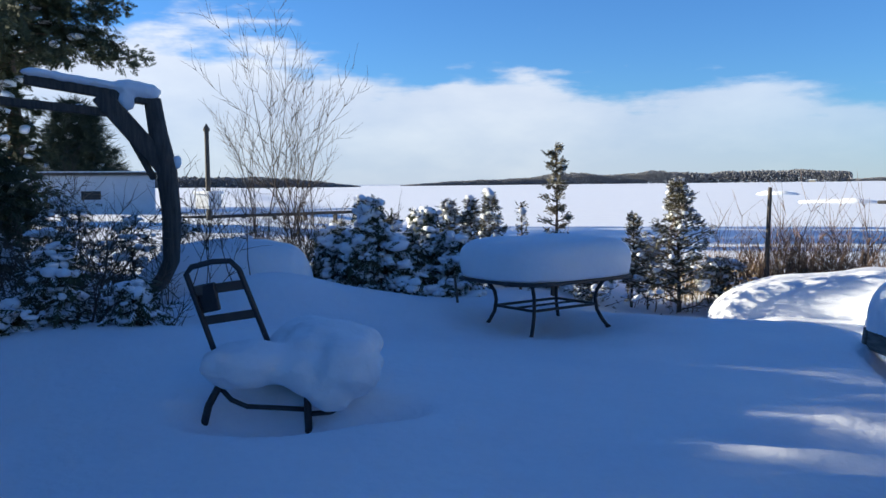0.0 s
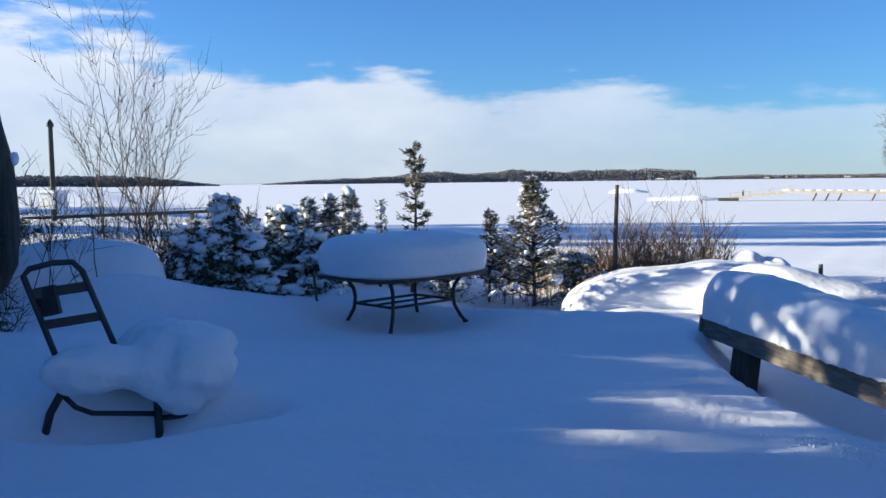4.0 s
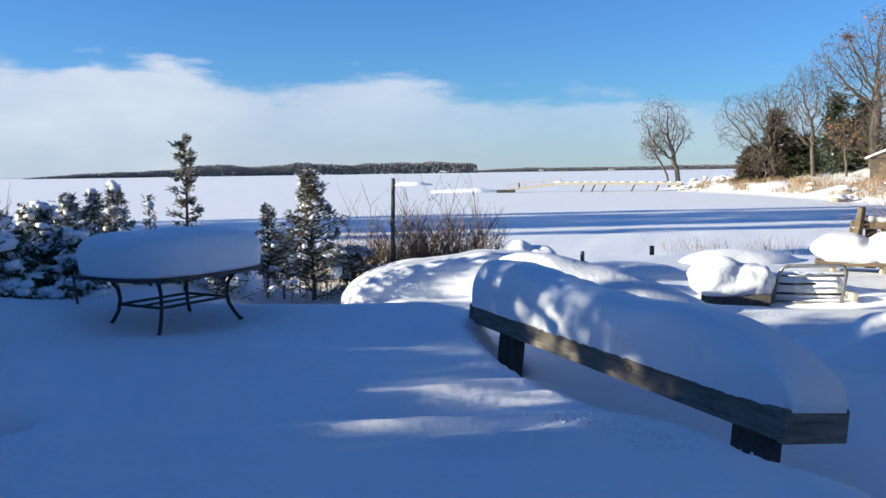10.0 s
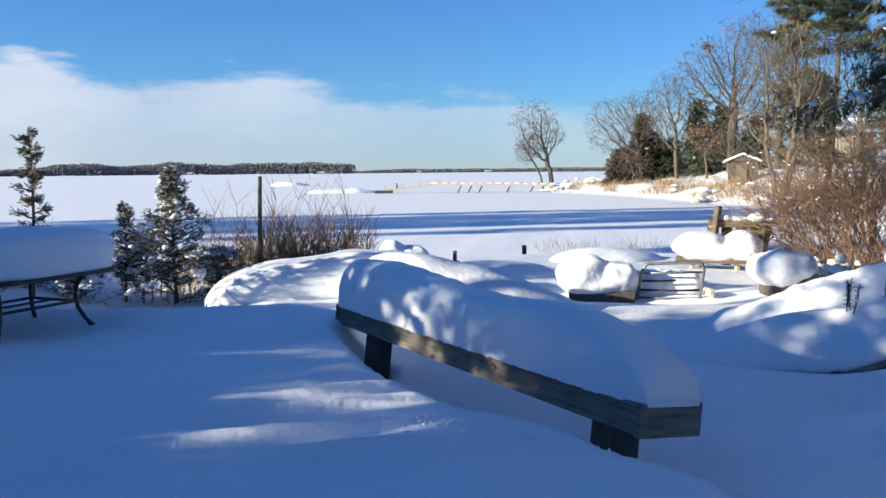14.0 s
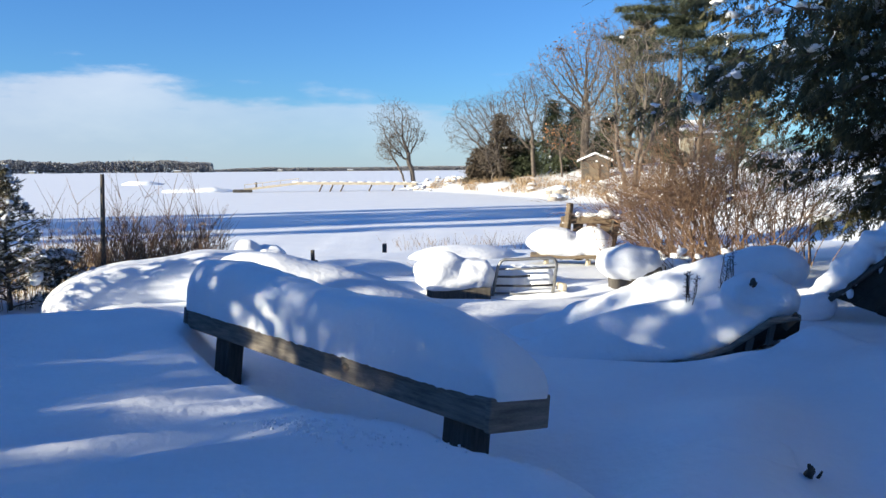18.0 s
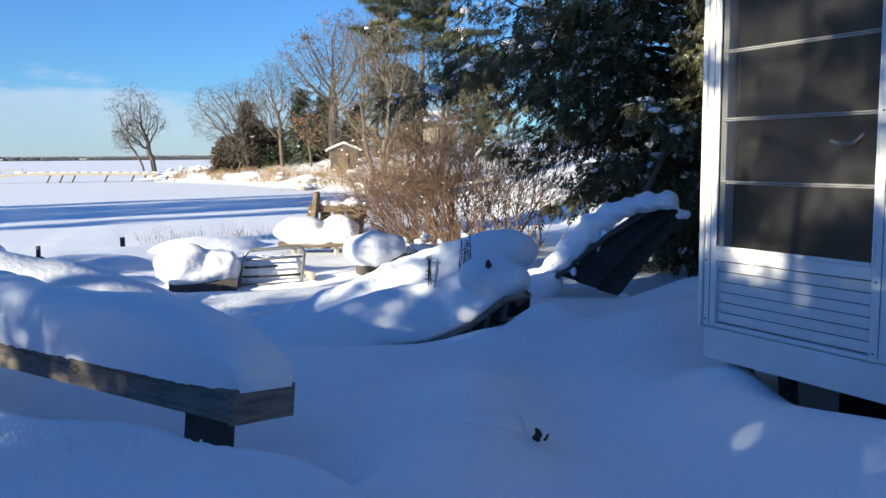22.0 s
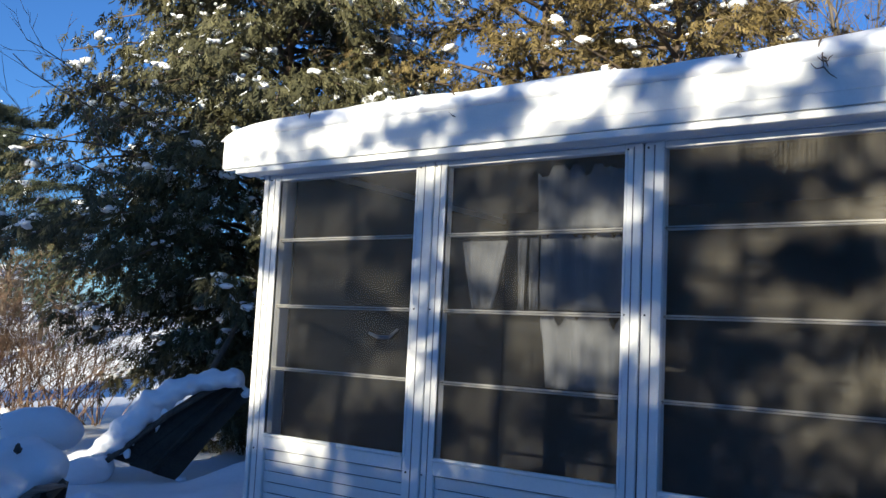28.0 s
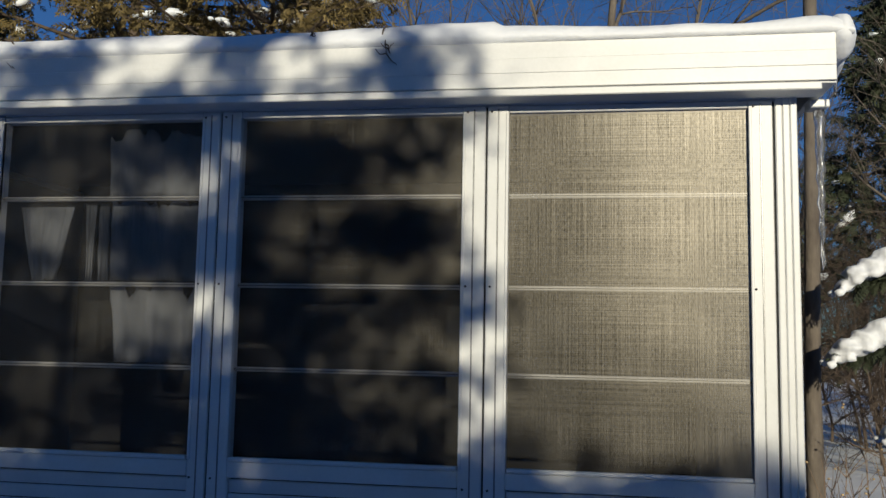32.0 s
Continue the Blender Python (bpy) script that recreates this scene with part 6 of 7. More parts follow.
solid("garden_stake", Shape().tube([Vector((-3.32, 7.32, -0.25)), Vector((-3.335, 7.31, 0.1)), Vector((-3.36, 7.3, 0.36))], [0.014, 0.013, 0.011], 7), BARK_DARK, "short dark stake leaning in the snow by the hedge", "stake")
# Bare saplings and brush by the swing.
for i, (x, y, h) in enumerate(((-4.78, 4.15, 1.30), (-5.0, 4.35, 1.15), (-5.35, 4.5, 1.45), (-5.9, 4.7, 1.5), (-6.2, 5.5, 1.7), (-6.6, 5.1, 1.6), (-5.6, 6.2, 1.6), (-7.2, 6.0, 1.9), (-4.5, 4.75, 0.8))):
    leafless_tree("bare_sapling", (x, y, ground_z(x, y)), 60 + i, h, 0.013, "thin leafless sapling in the snowy thicket", "saplings", BARK_DARK, 2, 0.7, ((-1) ** i * 0.22, 0.1), (1, 2), 0.2, 0.03)
# Birch clump with brush about its foot.
for i, (dx, dy, h, lx, ly) in enumerate(((0.1, 0, 3.75, 0.02, 0), (0.32, 0.1, 2.9, 0.07, 0.02), (-0.18, 0.1, 3.0, -0.05, 0.03), (-0.42, 0.0, 2.8, -0.10, 0.0), (0.5, -0.1, 2.6, 0.12, 0.0), (-0.62, 0.15, 2.4, -0.16, 0.0), (0.05, 0.3, 2.5, 0.0, 0.05), (0.22, -0.15, 3.2, 0.03, 0.0), (-0.05, -0.1, 3.0, -0.02, 0.02))):
    leafless_tree("young_birch", (-6.35 + dx, 8.55 + dy, -0.1), 80 + i, h * 1.22, 0.012, "slender leafless birch of a clump at the lake's edge", "birch clump", BARK_DARK, 2, 0.22, (lx, ly), (1, 2), 0.15, 0.085, shrink=0.36)

# Dark evergreens to the west.
fronded_cedar("spruce", (-20.8, 15.0, 0.1), 101, 13.5, ((0.33, 2.6), (0.5, 2.8), (0.7, 2.4), (1.0, 0.2)), "tall dark evergreen with snowy boughs", "dark evergreens", CEDAR, 110, 9, 40, 0.27, 0.16, 0.16, 0.15, 0.1, 0.28, 0.5, boughs=((5.2, -38, 4.3), (4.6, -50, 3.8)))
conifer("pine", (-34.5, 28.6, 0.2), 102, 5.0, 2.2, "far dark pine behind the white building", "dark evergreens", PINE, sprays=2600, spray=0.6, snow=30, snow_size=0.4, profile=0.7, base=0.2, limbs=50, tuft=True)
conifer("cedar", (-20.2, 14.4, 0.0), 103, 4.4, 1.3, "dark cedar below the tall evergreen", "dark evergreens", CEDAR, sprays=4000, spray=0.24, snow=120, snow_size=0.2, profile=0.4, base=0.02, limbs=50)
# Unseen evergreens added west of the patio to shade it and shape the sunlight: a dense low row, open crowns behind,
# some near ones.
for i, (x, y, h, r) in enumerate(((-9.9, -8.2, 4.0, 1.2), (-9.7, -6.9, 4.1, 1.2), (-10.0, -5.6, 4.0, 1.2), (-9.7, -4.4, 4.1, 1.2), (-9.8, -3.2, 4.2, 1.1), (-9.6, -2.0, 4.35, 1.1), (-10.0, -0.8, 4.25, 1.2), (-9.6, 0.45, 4.1, 0.85), (-10.0, 1.7, 2.45, 1.2), (-9.7, 2.9, 2.38, 1.2), (-10.0, 4.2, 2.7, 1.0), (-10.2, 5.3, 2.85, 0.8), (-10.6, 6.9, 1.85, 1.0))):
    conifer("cedar", (x, y, 0.0), 106 + i, h, r, "unseen dense low cedar added to shade the patio", "windbreak", CEDAR, sprays=4600, spray=0.26, snow=90, snow_size=0.16, profile=0.25, base=0.01, limbs=80, droop=0.2, ragged=0.3)
# Out of view, added to block low sky light from the ground.
for i, (x, y, h, r) in enumerate(((-6.7, -1.6, 2.5, 0.8), (-6.9, -0.3, 2.4, 0.8), (-6.6, 0.9, 2.5, 0.8))):
    conifer("cedar", (x, y, 0.0), 161 + i, h, r, "unseen dense low cedar added to shade the patio", "windbreak", CEDAR, sprays=3000, spray=0.24, snow=60, snow_size=0.14, profile=0.3, base=0.01, limbs=60, droop=0.2, ragged=0.3)
for i, (x, y, h, r, low, n) in enumerate(((-11.2, 2.4, 6.2, 1.2, 0.80, 1200), (-11.2, 3.9, 8.2, 1.3, 0.53, 1300), (-11.2, 5.4, 8.4, 1.1, 0.66, 450))):
    conifer("cedar", (x, y, 0.0), 120 + i, h, r, "unseen tall open-crowned cedar added to shade the yard", "windbreak", CEDAR, sprays=n, spray=0.40, snow=20, snow_size=0.2, profile=0.25, base=low, limbs=60, droop=0.15, ragged=0.4)
for i, (x, y, h, r, low, n) in enumerate(((-10.1, 1.2, 4.15, 0.9, 0.68, 2300), (-10.0, 2.62, 3.7, 1.1, 0.745, 540), (-10.1, 2.6, 4.7, 0.9, 0.82, 1300), (-10.1, 4.3, 3.3, 1.1, 0.79, 300))):
    conifer("cedar", (x, y, 0.0), 145 + i, h, r, "unseen bushy crowned cedar added to dapple the sunlight", "windbreak", CEDAR, sprays=n, spray=0.26, snow=20, snow_size=0.2, profile=0.2, base=low, limbs=70, droop=0.0, ragged=0.3)
for i, (x, y, h, r) in enumerate(((-4.6, -1.05, 4.85, 0.78), (-4.8, -0.05, 4.8, 0.80), (-4.6, 0.95, 4.6, 0.80))):
    fronded_cedar("cedar", (x, y, 0.0), 140 + i, h, ((0.50, r), (0.75, r), (0.92, r * 0.95), (1.0, r * 0.5)), "unseen open-crowned cedar added to dapple the porch wall", "cedars behind the patio", CEDAR, (33, 19, 20)[i], 4, 40, 0.12, 0.1, 0.08, 0.3, 0.1, 0.15, 0.4)
# Tall trees far down the western shore, out of view, added so that their shadows cross the lake.
for i, (x, y, h) in enumerate(((-50, 20.5, 20), (-55, 22.5, 21), (-50, 24.2, 19), (-54, 25.6, 22), (-51, 27.6, 23), (-55, 28.6, 18), (-52, 30.6, 20), (-56, 33.0, 19))):
    conifer("shore_pine", (x, y, 0.0), 125 + i, h, 1.1, "unseen tall pine added to cast shadow on the lake", "western pines", PINE, sprays=1300, spray=0.7, snow=20, snow_size=0.5, profile=0.45, base=0.15, limbs=60, tuft=True)
# Brown weeds and reeds round the post at the shore.
rng = np.random.default_rng(5)
def stalks(name, cx, cy, sx, sy, n, h, material, label, seed, bend=0.25, category="reeds", twiggy=True):
    g = Growth(seed, 0.10, 0.03, (0.3, 0.8), 0.42, 0.0)
    rnd = random.Random(seed)
    for i in range(n):
        x, y = cx + sx * max(-1.5, min(1.5, rnd.gauss(0, 1))), cy + sy * max(-1.5, min(1.5, rnd.gauss(0, 1)))
        d = (rnd.gauss(0, bend), rnd.gauss(0, bend), 1)
        g.limb((x, y, ground_z(x, y) - 0.05), d, h * rnd.uniform(0.5, 1.1), 0.0055, 1 if twiggy else 0, 4, 0.3)
    g.wood.add(g.twigs.v, g.twigs.f)
    ob = solid(name, g.wood, material, label, category, smooth=True, kind="stuff")
    return ob, g
stalks("reed_bed", -0.5, 10.9, 0.5, 0.35, 270, 0.72, TWIG, "tangle of brown weed stalks at the shore", 7, 0.22)
stalks("reed_bed", -0.95, 10.7, 0.7, 0.3, 40, 1.05, TWIG, "tall thin brown stalks above the weeds", 8, 0.2)
stalks("brush", -6.1, 8.7, 0.75, 0.35, 130, 0.85, BARK_DARK, "dark leafless brush round the birches", 13, 0.4, "bush")
stalks("brush", -6.3, 5.6, 1.1, 0.9, 120, 0.8, BARK_DARK, "dark leafless brush in the snowy thicket", 14, 0.45, "bush")
stalks("brush", -2.6, 10.35, 0.6, 0.2, 24, 0.55, TWIG_TAN, "thin brown stems behind the snowy hedge", 15, 0.2, "bush")
n = 600
pos = np.stack([rng.normal(-1.35, 0.5, n), rng.normal(11.2, 0.35, n), np.zeros(n)], 1)
pos[:, 2] = land(pos[:, 0], pos[:, 1]) - 0.03
ang = rng.uniform(0, 6.28, n)
ob = new("dry_grass", scattered("dry_grass", BLADE_V, BLADE_F, pos, np.stack([np.cos(ang), np.sin(ang), ang * 0], 1), np.tile((0.0, 0.0, 1.0), (n, 1)), rng.uniform(0.25, 0.6, n), DRY))
tagged(ob, "pale dry grass standing in the snow at the shore", "grass", kind="stuff")

# Red-brown thicket on the eastern shore: stems that fan out of a few roots and arch over.
def fanning_shrub(x, y, wide, tall, n, lean, seed, label):
    g = Growth(seed, 0.09, -0.035, (0.25, 0.75), 0.46, 0.0, (1, 1), 0.0028)
    rnd = random.Random(seed)
    for i in range(n):
        px, py = x + rnd.gauss(0, wide * 0.30), y + rnd.gauss(0, 0.16)
        tilt = rnd.gauss(lean, 0.42)
        g.limb((px, py, ground_z(px, py) - 0.05), (tilt, rnd.gauss(0, 0.25), 1), tall * rnd.uniform(0.65, 1.12), rnd.uniform(0.006, 0.010), 2, 6, 0.35)
    g.wood.add(g.twigs.v, g.twigs.f)
    solid("shrub_thicket", g.wood, TWIG, label, "bush", kind="stuff")
    rng_ = np.random.default_rng(seed)
    k = [g.tips[i][0] for i in rng_.choice(len(g.tips), 60)]
    e = rng_.uniform(0.01, 0.034, 60)
    tagged(new("thicket_snow", scattered("thicket_snow", LUMP_V, LUMP_F, [tuple(v) for v in k], rand_dirs(60, rng_) * (1, 1, 0.2), np.tile((0.0, 0.0, 1.0), (60, 1)), np.stack([e * 1.5, e, e * 0.7], 1), SNOW_SMALL, True)), "crumbs of snow caught in the thicket's twigs", "snow", kind="stuff")


fanning_shrub(6.85, 10.9, 0.85, 1.7, 120, -0.18, 9, "red-brown leafless shrub thicket catching the sun")
fanning_shrub(6.45, 11.5, 0.6, 1.35, 80, -0.22, 10, "low red-brown shrub arching over the snow")
fanning_shrub(7.7, 10.7, 0.8, 1.45, 60, -0.05, 11, "thin leafless shrub beside the big cedar")

# The big cedar by the porch and its neighbours behind the roof.
fronded_cedar("big_cedar", (9.2, 8.8, -0.3), 131, 8.4, ((0.10, 1.5), (0.18, 2.0), (0.30, 2.9), (0.55, 2.9), (0.8, 1.9), (1.0, 0.15)), "huge dark cedar with lumps of snow, beside the porch", "cedars by the porch", CEDAR_MID, 250, 10, 24, 0.16, 0.36, 0.068, 1.2, 0.16, 0.42, 0.3, boughs=((2.45, 177, 4.2), (2.65, 187, 3.8), (2.9, 172, 3.6), (3.2, 191, 3.3), (2.35, 195, 3.0), (2.6, 168, 3.4)), dust=0.045)
fronded_cedar("cedar", (8.9, 6.7, -0.3), 135, 4.4, ((0.03, 1.15), (0.5, 1.2), (0.85, 0.8), (1.0, 0.1)), "dark cedar beside the porch corner, lumps of snow on it", "cedars by the porch", CEDAR_MID, 90, 7, 24, 0.15, 0.22, 0.08, 1.2)
fronded_cedar("cedar", (9.0, 7.7, -0.3), 134, 3.0, ((0.04, 1.1), (0.5, 1.15), (1.0, 0.1)), "low dark cedar behind the leaning hull", "cedars by the porch", CEDAR_MID, 70, 7, 24, 0.15, 0.2, 0.075, 1.1)
fronded_cedar("big_cedar", (10.3, 5.3, -0.1), 132, 8.2, ((0.06, 2.0), (0.4, 2.3), (0.7, 1.9), (1.0, 0.15)), "tall bronzed cedar with lumps of snow behind the porch", "cedars by the porch", BRONZE, 120, 8, 20, 0.15, 0.16, 0.075, 0.6, 0.18, 0.25, 0.4)
fronded_cedar("big_cedar", (10.2, 3.5, -0.1), 133, 6.2, ((0.06, 1.9), (0.5, 2.2), (0.8, 1.7), (1.0, 0.25)), "bronzed cedar with many snow lumps behind the porch roof", "cedars by the porch", BRONZE, 120, 8, 20, 0.14, 0.42, 0.075, 0.5, 0.2, 0.2, 0.4)
# Woods south-east of the porch.
wr = random.Random(77)
for i in range(26):
    x, y = wr.uniform(12, 24), wr.uniform(-11, 1.5)
    leafless_tree("woodland_tree", (x, y, -0.1), 150 + i, wr.uniform(6.5, 10), wr.uniform(0.05, 0.10), "leafless grey-barked woodland tree in low sun", "woods behind the porch", BARK, 3, 0.5, (wr.uniform(-0.08, 0.08), wr.uniform(-0.08, 0.08)), (1, 2), 0.3, 0.05)
for i in range(22):
    x, y = wr.uniform(11, 18), wr.uniform(-8, -1.8)
    leafless_tree("undergrowth_sapling", (x, y, -0.1), 180 + i, wr.uniform(2.0, 4.5), 0.025, "thin leafless sapling in the wood", "undergrowth", BARK_DARK, 3, 0.8, (0, 0), (1, 2), 0.15, 0.02)


def snowy_spruce():
    O = Vector((6.0, -2.3, 0.0))
    t = thing("snowy_spruce", O, "young spruce with thick sunlit snow on its drooping boughs", "tree", "undergrowth")
    part("trunk", Shape().tube([Vector((0, 0, -0.2)), Vector((0.02, 0.01, 1.4)), Vector((0.0, 0.02, 2.4))], [0.05, 0.035, 0.01], 8), BARK_DARK, t, smooth=True)
    rnd = random.Random(4)
    r = np.random.default_rng(4)
    for root, tip in (((0, 0, 1.78), (-0.02, 0.80, 1.52)), ((0, 0, 1.42), (-0.05, 0.86, 1.13)), ((0, 0, 1.0), (0.1, 0.55, 0.72)), ((0, 0, 2.1), (0.05, 0.45, 1.95))):
        a, b = Vector(root), Vector(tip)
        bough = part("bough", Shape().tube([a, a.lerp(b, 0.5) + Vector((0, 0, 0.05)), b], [0.018, 0.012, 0.004], 5), BARK_DARK, t, smooth=True)
        k = 260
        u = r.random(k)
        pos = np.array(a)[None] * (1 - u[:, None]) + np.array(b)[None] * u[:, None] + r.normal(0, 1, (k, 3)) * np.array((0.10, 0.05, 0.03)) * (1.1 - u[:, None]) + (0, 0, -0.02)
        d = np.array((b - a))[None] + r.normal(0, 0.5, (k, 3)) + (0, 0, -0.25)
        tagged(part("needles", scattered("needles", SPRAY_V, SPRAY_F, pos, d, np.tile((0.0, 0.0, 1.0), (k, 1)), r.uniform(0.06, 0.13, k), PINE), None, bough), kind="stuff")
        s = Shape()
        for i in range(9):
            f = (i + 1) / 9
            p = a.lerp(b, f) + Vector((0, 0, 0.05 * math.sin(f * 3) + 0.03))
            w = 0.11 * (1.15 - 0.6 * f)
            s.blob(p, (w * 1.5, w * 1.2, w * 0.75), i, 0.4, 9, 14)
            for sg in (-1, 1):
                q = p + Vector((sg * 0.13 * (1.1 - f), 0.05, -0.04 - 0.03 * rnd.random()))
                s.blob(q, (w * 0.9, w * 0.9, w * 0.55), i + 20, 0.5, 8, 12)
                s.blob(q + Vector((sg * 0.05, 0.05, -0.04)), (w * 0.45, w * 0.5, w * 0.4), i + 40, 0.5, 7, 10)
        sn = part("bough_snow", s, SNOW_SMALL, bough, "lumpy snow lying on the bough", True)
        rm = sn.modifiers.new("fuse", "REMESH")
        rm.mode, rm.voxel_size, rm.use_smooth_shade = "VOXEL", 0.014, True


snowy_spruce()
ob, g = stalks("dry_weeds", 6.6, -1.75, 0.5, 0.35, 26, 0.85, TWIG_TAN, "dry tan weeds with seed heads beside the porch", 16, 0.18, "weeds")
s = Shape()
for i, (p, d) in enumerate(g.tips[::2][:90]):
    s.blob(p, (0.009, 0.009, 0.007), i, 0.4, 4, 6)
solid("seed_heads", s, DRY, "dry tan seed heads on the weeds", "weeds", kind="stuff")
conifer("young_pine", (13.5, -4.6, 0.0), 191, 6.5, 1.7, "dark evergreen in the wood", "undergrowth", PINE, sprays=2600, spray=0.3, snow=50, snow_size=0.2, limbs=60)

# Bare arching boughs that reach out beside the big cedar.
for i, (x, z, dx, dy, dz, far) in enumerate(((6.5, 3.0, -1, 0.0, 0.05, 2.0), (6.4, 2.85, -0.75, 0.1, 0.45, 1.3), (6.3, 2.75, -0.9, 0.0, 0.1, 0.9), (6.6, 3.5, -0.8, 0.1, 0.12, 1.4), (6.5, 3.2, -0.9, -0.1, 0.25, 1.6))):
    g = Growth(500 + i, 0.10, 0.03, (0.3, 0.7), 0.45, 0.001, (0, 1))
    g.limb((x, 8.0, z), (dx, dy, dz), far, 0.011, 2, 7, 0.3)
    g.wood.add(g.twigs.v, g.twigs.f)
    solid("bare_bough", g.wood, BARK_DARK, "thin bare bough arching into the sky", "branch", "bare boughs")

# Dry tufts where the snow thins at the water's edge.
for i, (x, y) in enumerate(((5.2, 25.6), (6.9, 25.0), (8.0, 23.9), (5.4, 24.2), (7.8, 25.4))):
    stalks("dry_tuft", x, y, 0.5, 0.2, 26, 0.5, TWIG_TAN, "tuft of dry tan stems in the shore snow", 600 + i, 0.4, "grass", False)
stalks("fallen_twigs", 3.52, 7.42, 0.06, 0.05, 7, 0.22, BARK_DARK, "small dark twigs poking from the snow", 610, 0.8, "twig")

# Crusted snow caught in the foot of the thicket.
for i, (x, y, r) in enumerate(((5.75, 9.75, 0.22), (6.0, 9.5, 0.18), (5.5, 10.0, 0.16), (6.6, 10.0, 0.25))):
    s = Shape()
    rnd = random.Random(700 + i)
    for j in range(16):
        e = r * rnd.uniform(0.18, 0.45)
        s.blob((x + rnd.gauss(0, r * 0.6), y + rnd.gauss(0, r * 0.6), -0.12 + abs(rnd.gauss(0, r * 0.55))), (e, e, e * 0.7), j, 0.4, 7, 10)
    solid("snow_clump", s, SNOW_SMALL, "crusted clump of snow caught in the shrub's foot", "snow", "clumps in the thicket")
stalks("shrub_thicket", 6.0, 9.9, 0.55, 0.3, 60, 0.6, TWIG, "low brown twigs through crusted snow", 12, 0.6, "bush")


# ---- the far point of land across the bay ----
def on_point(x, y):
    return (x, y, ground_z(x, y) - 0.2)


G = "trees on the point"
GREY_OAK = "leafless grey-brown shore tree in warm low sun"
crowned_tree("lone_tree", on_point(20.4, 108.4), 201, "lone leafless tree with a round crown on the point", 0.30, ((-2.3, 0, 8.4, 3.0, 2.8, 2.6), (-0.6, 0, 7.0, 2.0, 2.0, 2.2), (-2.6, 0, 5.6, 1.9, 1.8, 1.6)), G, step=0.36, count=800, fork=2.4, least=0.015)
crowned_tree("lone_tree", on_point(19.2, 108.0), 202, "slender stem beside the lone tree", 0.13, ((-2.2, 0, 5.2, 1.5, 1.4, 1.9),), G, count=260, fork=1.8, least=0.015)
crowned_tree("shore_tree", on_point(24.7, 83.6), 204, GREY_OAK, 0.26, ((-2.6, 0, 5.2, 3.0, 2.6, 2.8), (-0.3, 0, 6.0, 2.2, 2.2, 2.6)), G, count=1100, fork=2.0)
crowned_tree("shore_tree", on_point(27.0, 80.2), 205, GREY_OAK, 0.20, ((-0.9, 0, 6.6, 2.2, 2.2, 3.5),), G, count=800, fork=2.6)
crowned_tree("shore_tree", on_point(31.3, 78.0), 208, "broad leafless oak holding some withered orange leaves", 0.42, ((-2.2, 0, 8.4, 3.2, 3.0, 3.2), (0.6, 0, 10.2, 3.2, 3.0, 3.6), (1.4, 0, 7.0, 2.2, 2.0, 2.2)), G, count=1700, fork=3.6, step=0.38, leaves=900)
crowned_tree("shore_tree", on_point(34.6, 75.5), 209, GREY_OAK, 0.30, ((-0.6, 0, 11.0, 3.4, 3.0, 3.4), (1.0, 0, 7.5, 2.6, 2.4, 3.0)), G, count=1200, fork=3.2, step=0.38)
crowned_tree("shore_tree", on_point(24.8, 54.0), 211, "leafless shore tree with several pale stems", 0.15, ((-1.5, 0, 5.4, 1.6, 1.5, 2.8), (-0.6, 0, 8.2, 1.5, 1.4, 2.2)), G, BARK, count=620, fork=1.4, step=0.3)
crowned_tree("shore_tree", on_point(25.2, 53.6), 212, "leafless shore tree with several pale stems", 0.16, ((0.5, 0, 8.0, 1.5, 1.4, 2.8), (1.0, 0, 5.0, 1.2, 1.2, 2.2)), G, BARK, count=620, fork=2.0, step=0.3)
crowned_tree("shore_tree", on_point(25.6, 54.2), 210, "leafless shore tree with several pale stems", 0.14, ((2.0, 0, 6.4, 1.6, 1.5, 3.4),), G, BARK, count=520, fork=1.8, step=0.3)
crowned_tree("shore_tree", on_point(34.4, 62.0), 213, GREY_OAK, 0.22, ((0.4, 0, 6.6, 2.6, 2.4, 3.6),), G, count=800, fork=2.2)
crowned_tree("shore_tree", on_point(37.0, 60.0), 214, GREY_OAK, 0.22, ((0.0, 0, 6.4, 2.8, 2.4, 3.8),), G, count=800, fork=2.2)
crowned_tree("shore_tree", on_point(28.5, 76.5), 216, "small shore tree holding tan withered leaves", 0.10, ((-0.2, 0, 3.6, 1.7, 1.5, 1.5),), G, count=320, fork=1.5, leaves=420, leaf=0.3)
crowned_tree("shore_tree", on_point(30.0, 74.5), 217, GREY_OAK, 0.09, ((0.0, 0, 3.8, 1.3, 1.2, 2.0),), G, count=300, fork=1.0)
crowned_tree("shore_tree", on_point(22.9, 80.5), 218, GREY_OAK, 0.07, ((-0.2, 0, 2.4, 1.3, 1.2, 1.2),), G, count=200, fork=0.8)
for i, (x, y, h, r, m) in enumerate(((24.9, 84.6, 6.6, 1.9, CEDAR_BROWN), (22.9, 85.0, 3.3, 1.3, CEDAR_BROWN), (26.0, 84.4, 4.8, 1.5, CEDAR), (29.2, 80.6, 7.0, 1.8, CEDAR), (31.4, 80.2, 6.0, 1.9, CEDAR), (27.6, 84.0, 3.6, 1.4, CEDAR), (33.6, 78.5, 5.0, 1.7, CEDAR))):
    fronded_cedar("shore_evergreen", on_point(x, y), 230 + i, h, ((0.03, r), (0.35, r * 0.95), (0.7, r * 0.55), (1.0, 0.05)), "dark ragged evergreen on the far shore", G, m, 60, 6, 12, 0.42, 0.02, 0.22, 0.3, 0.1, 0.25, 0.45)
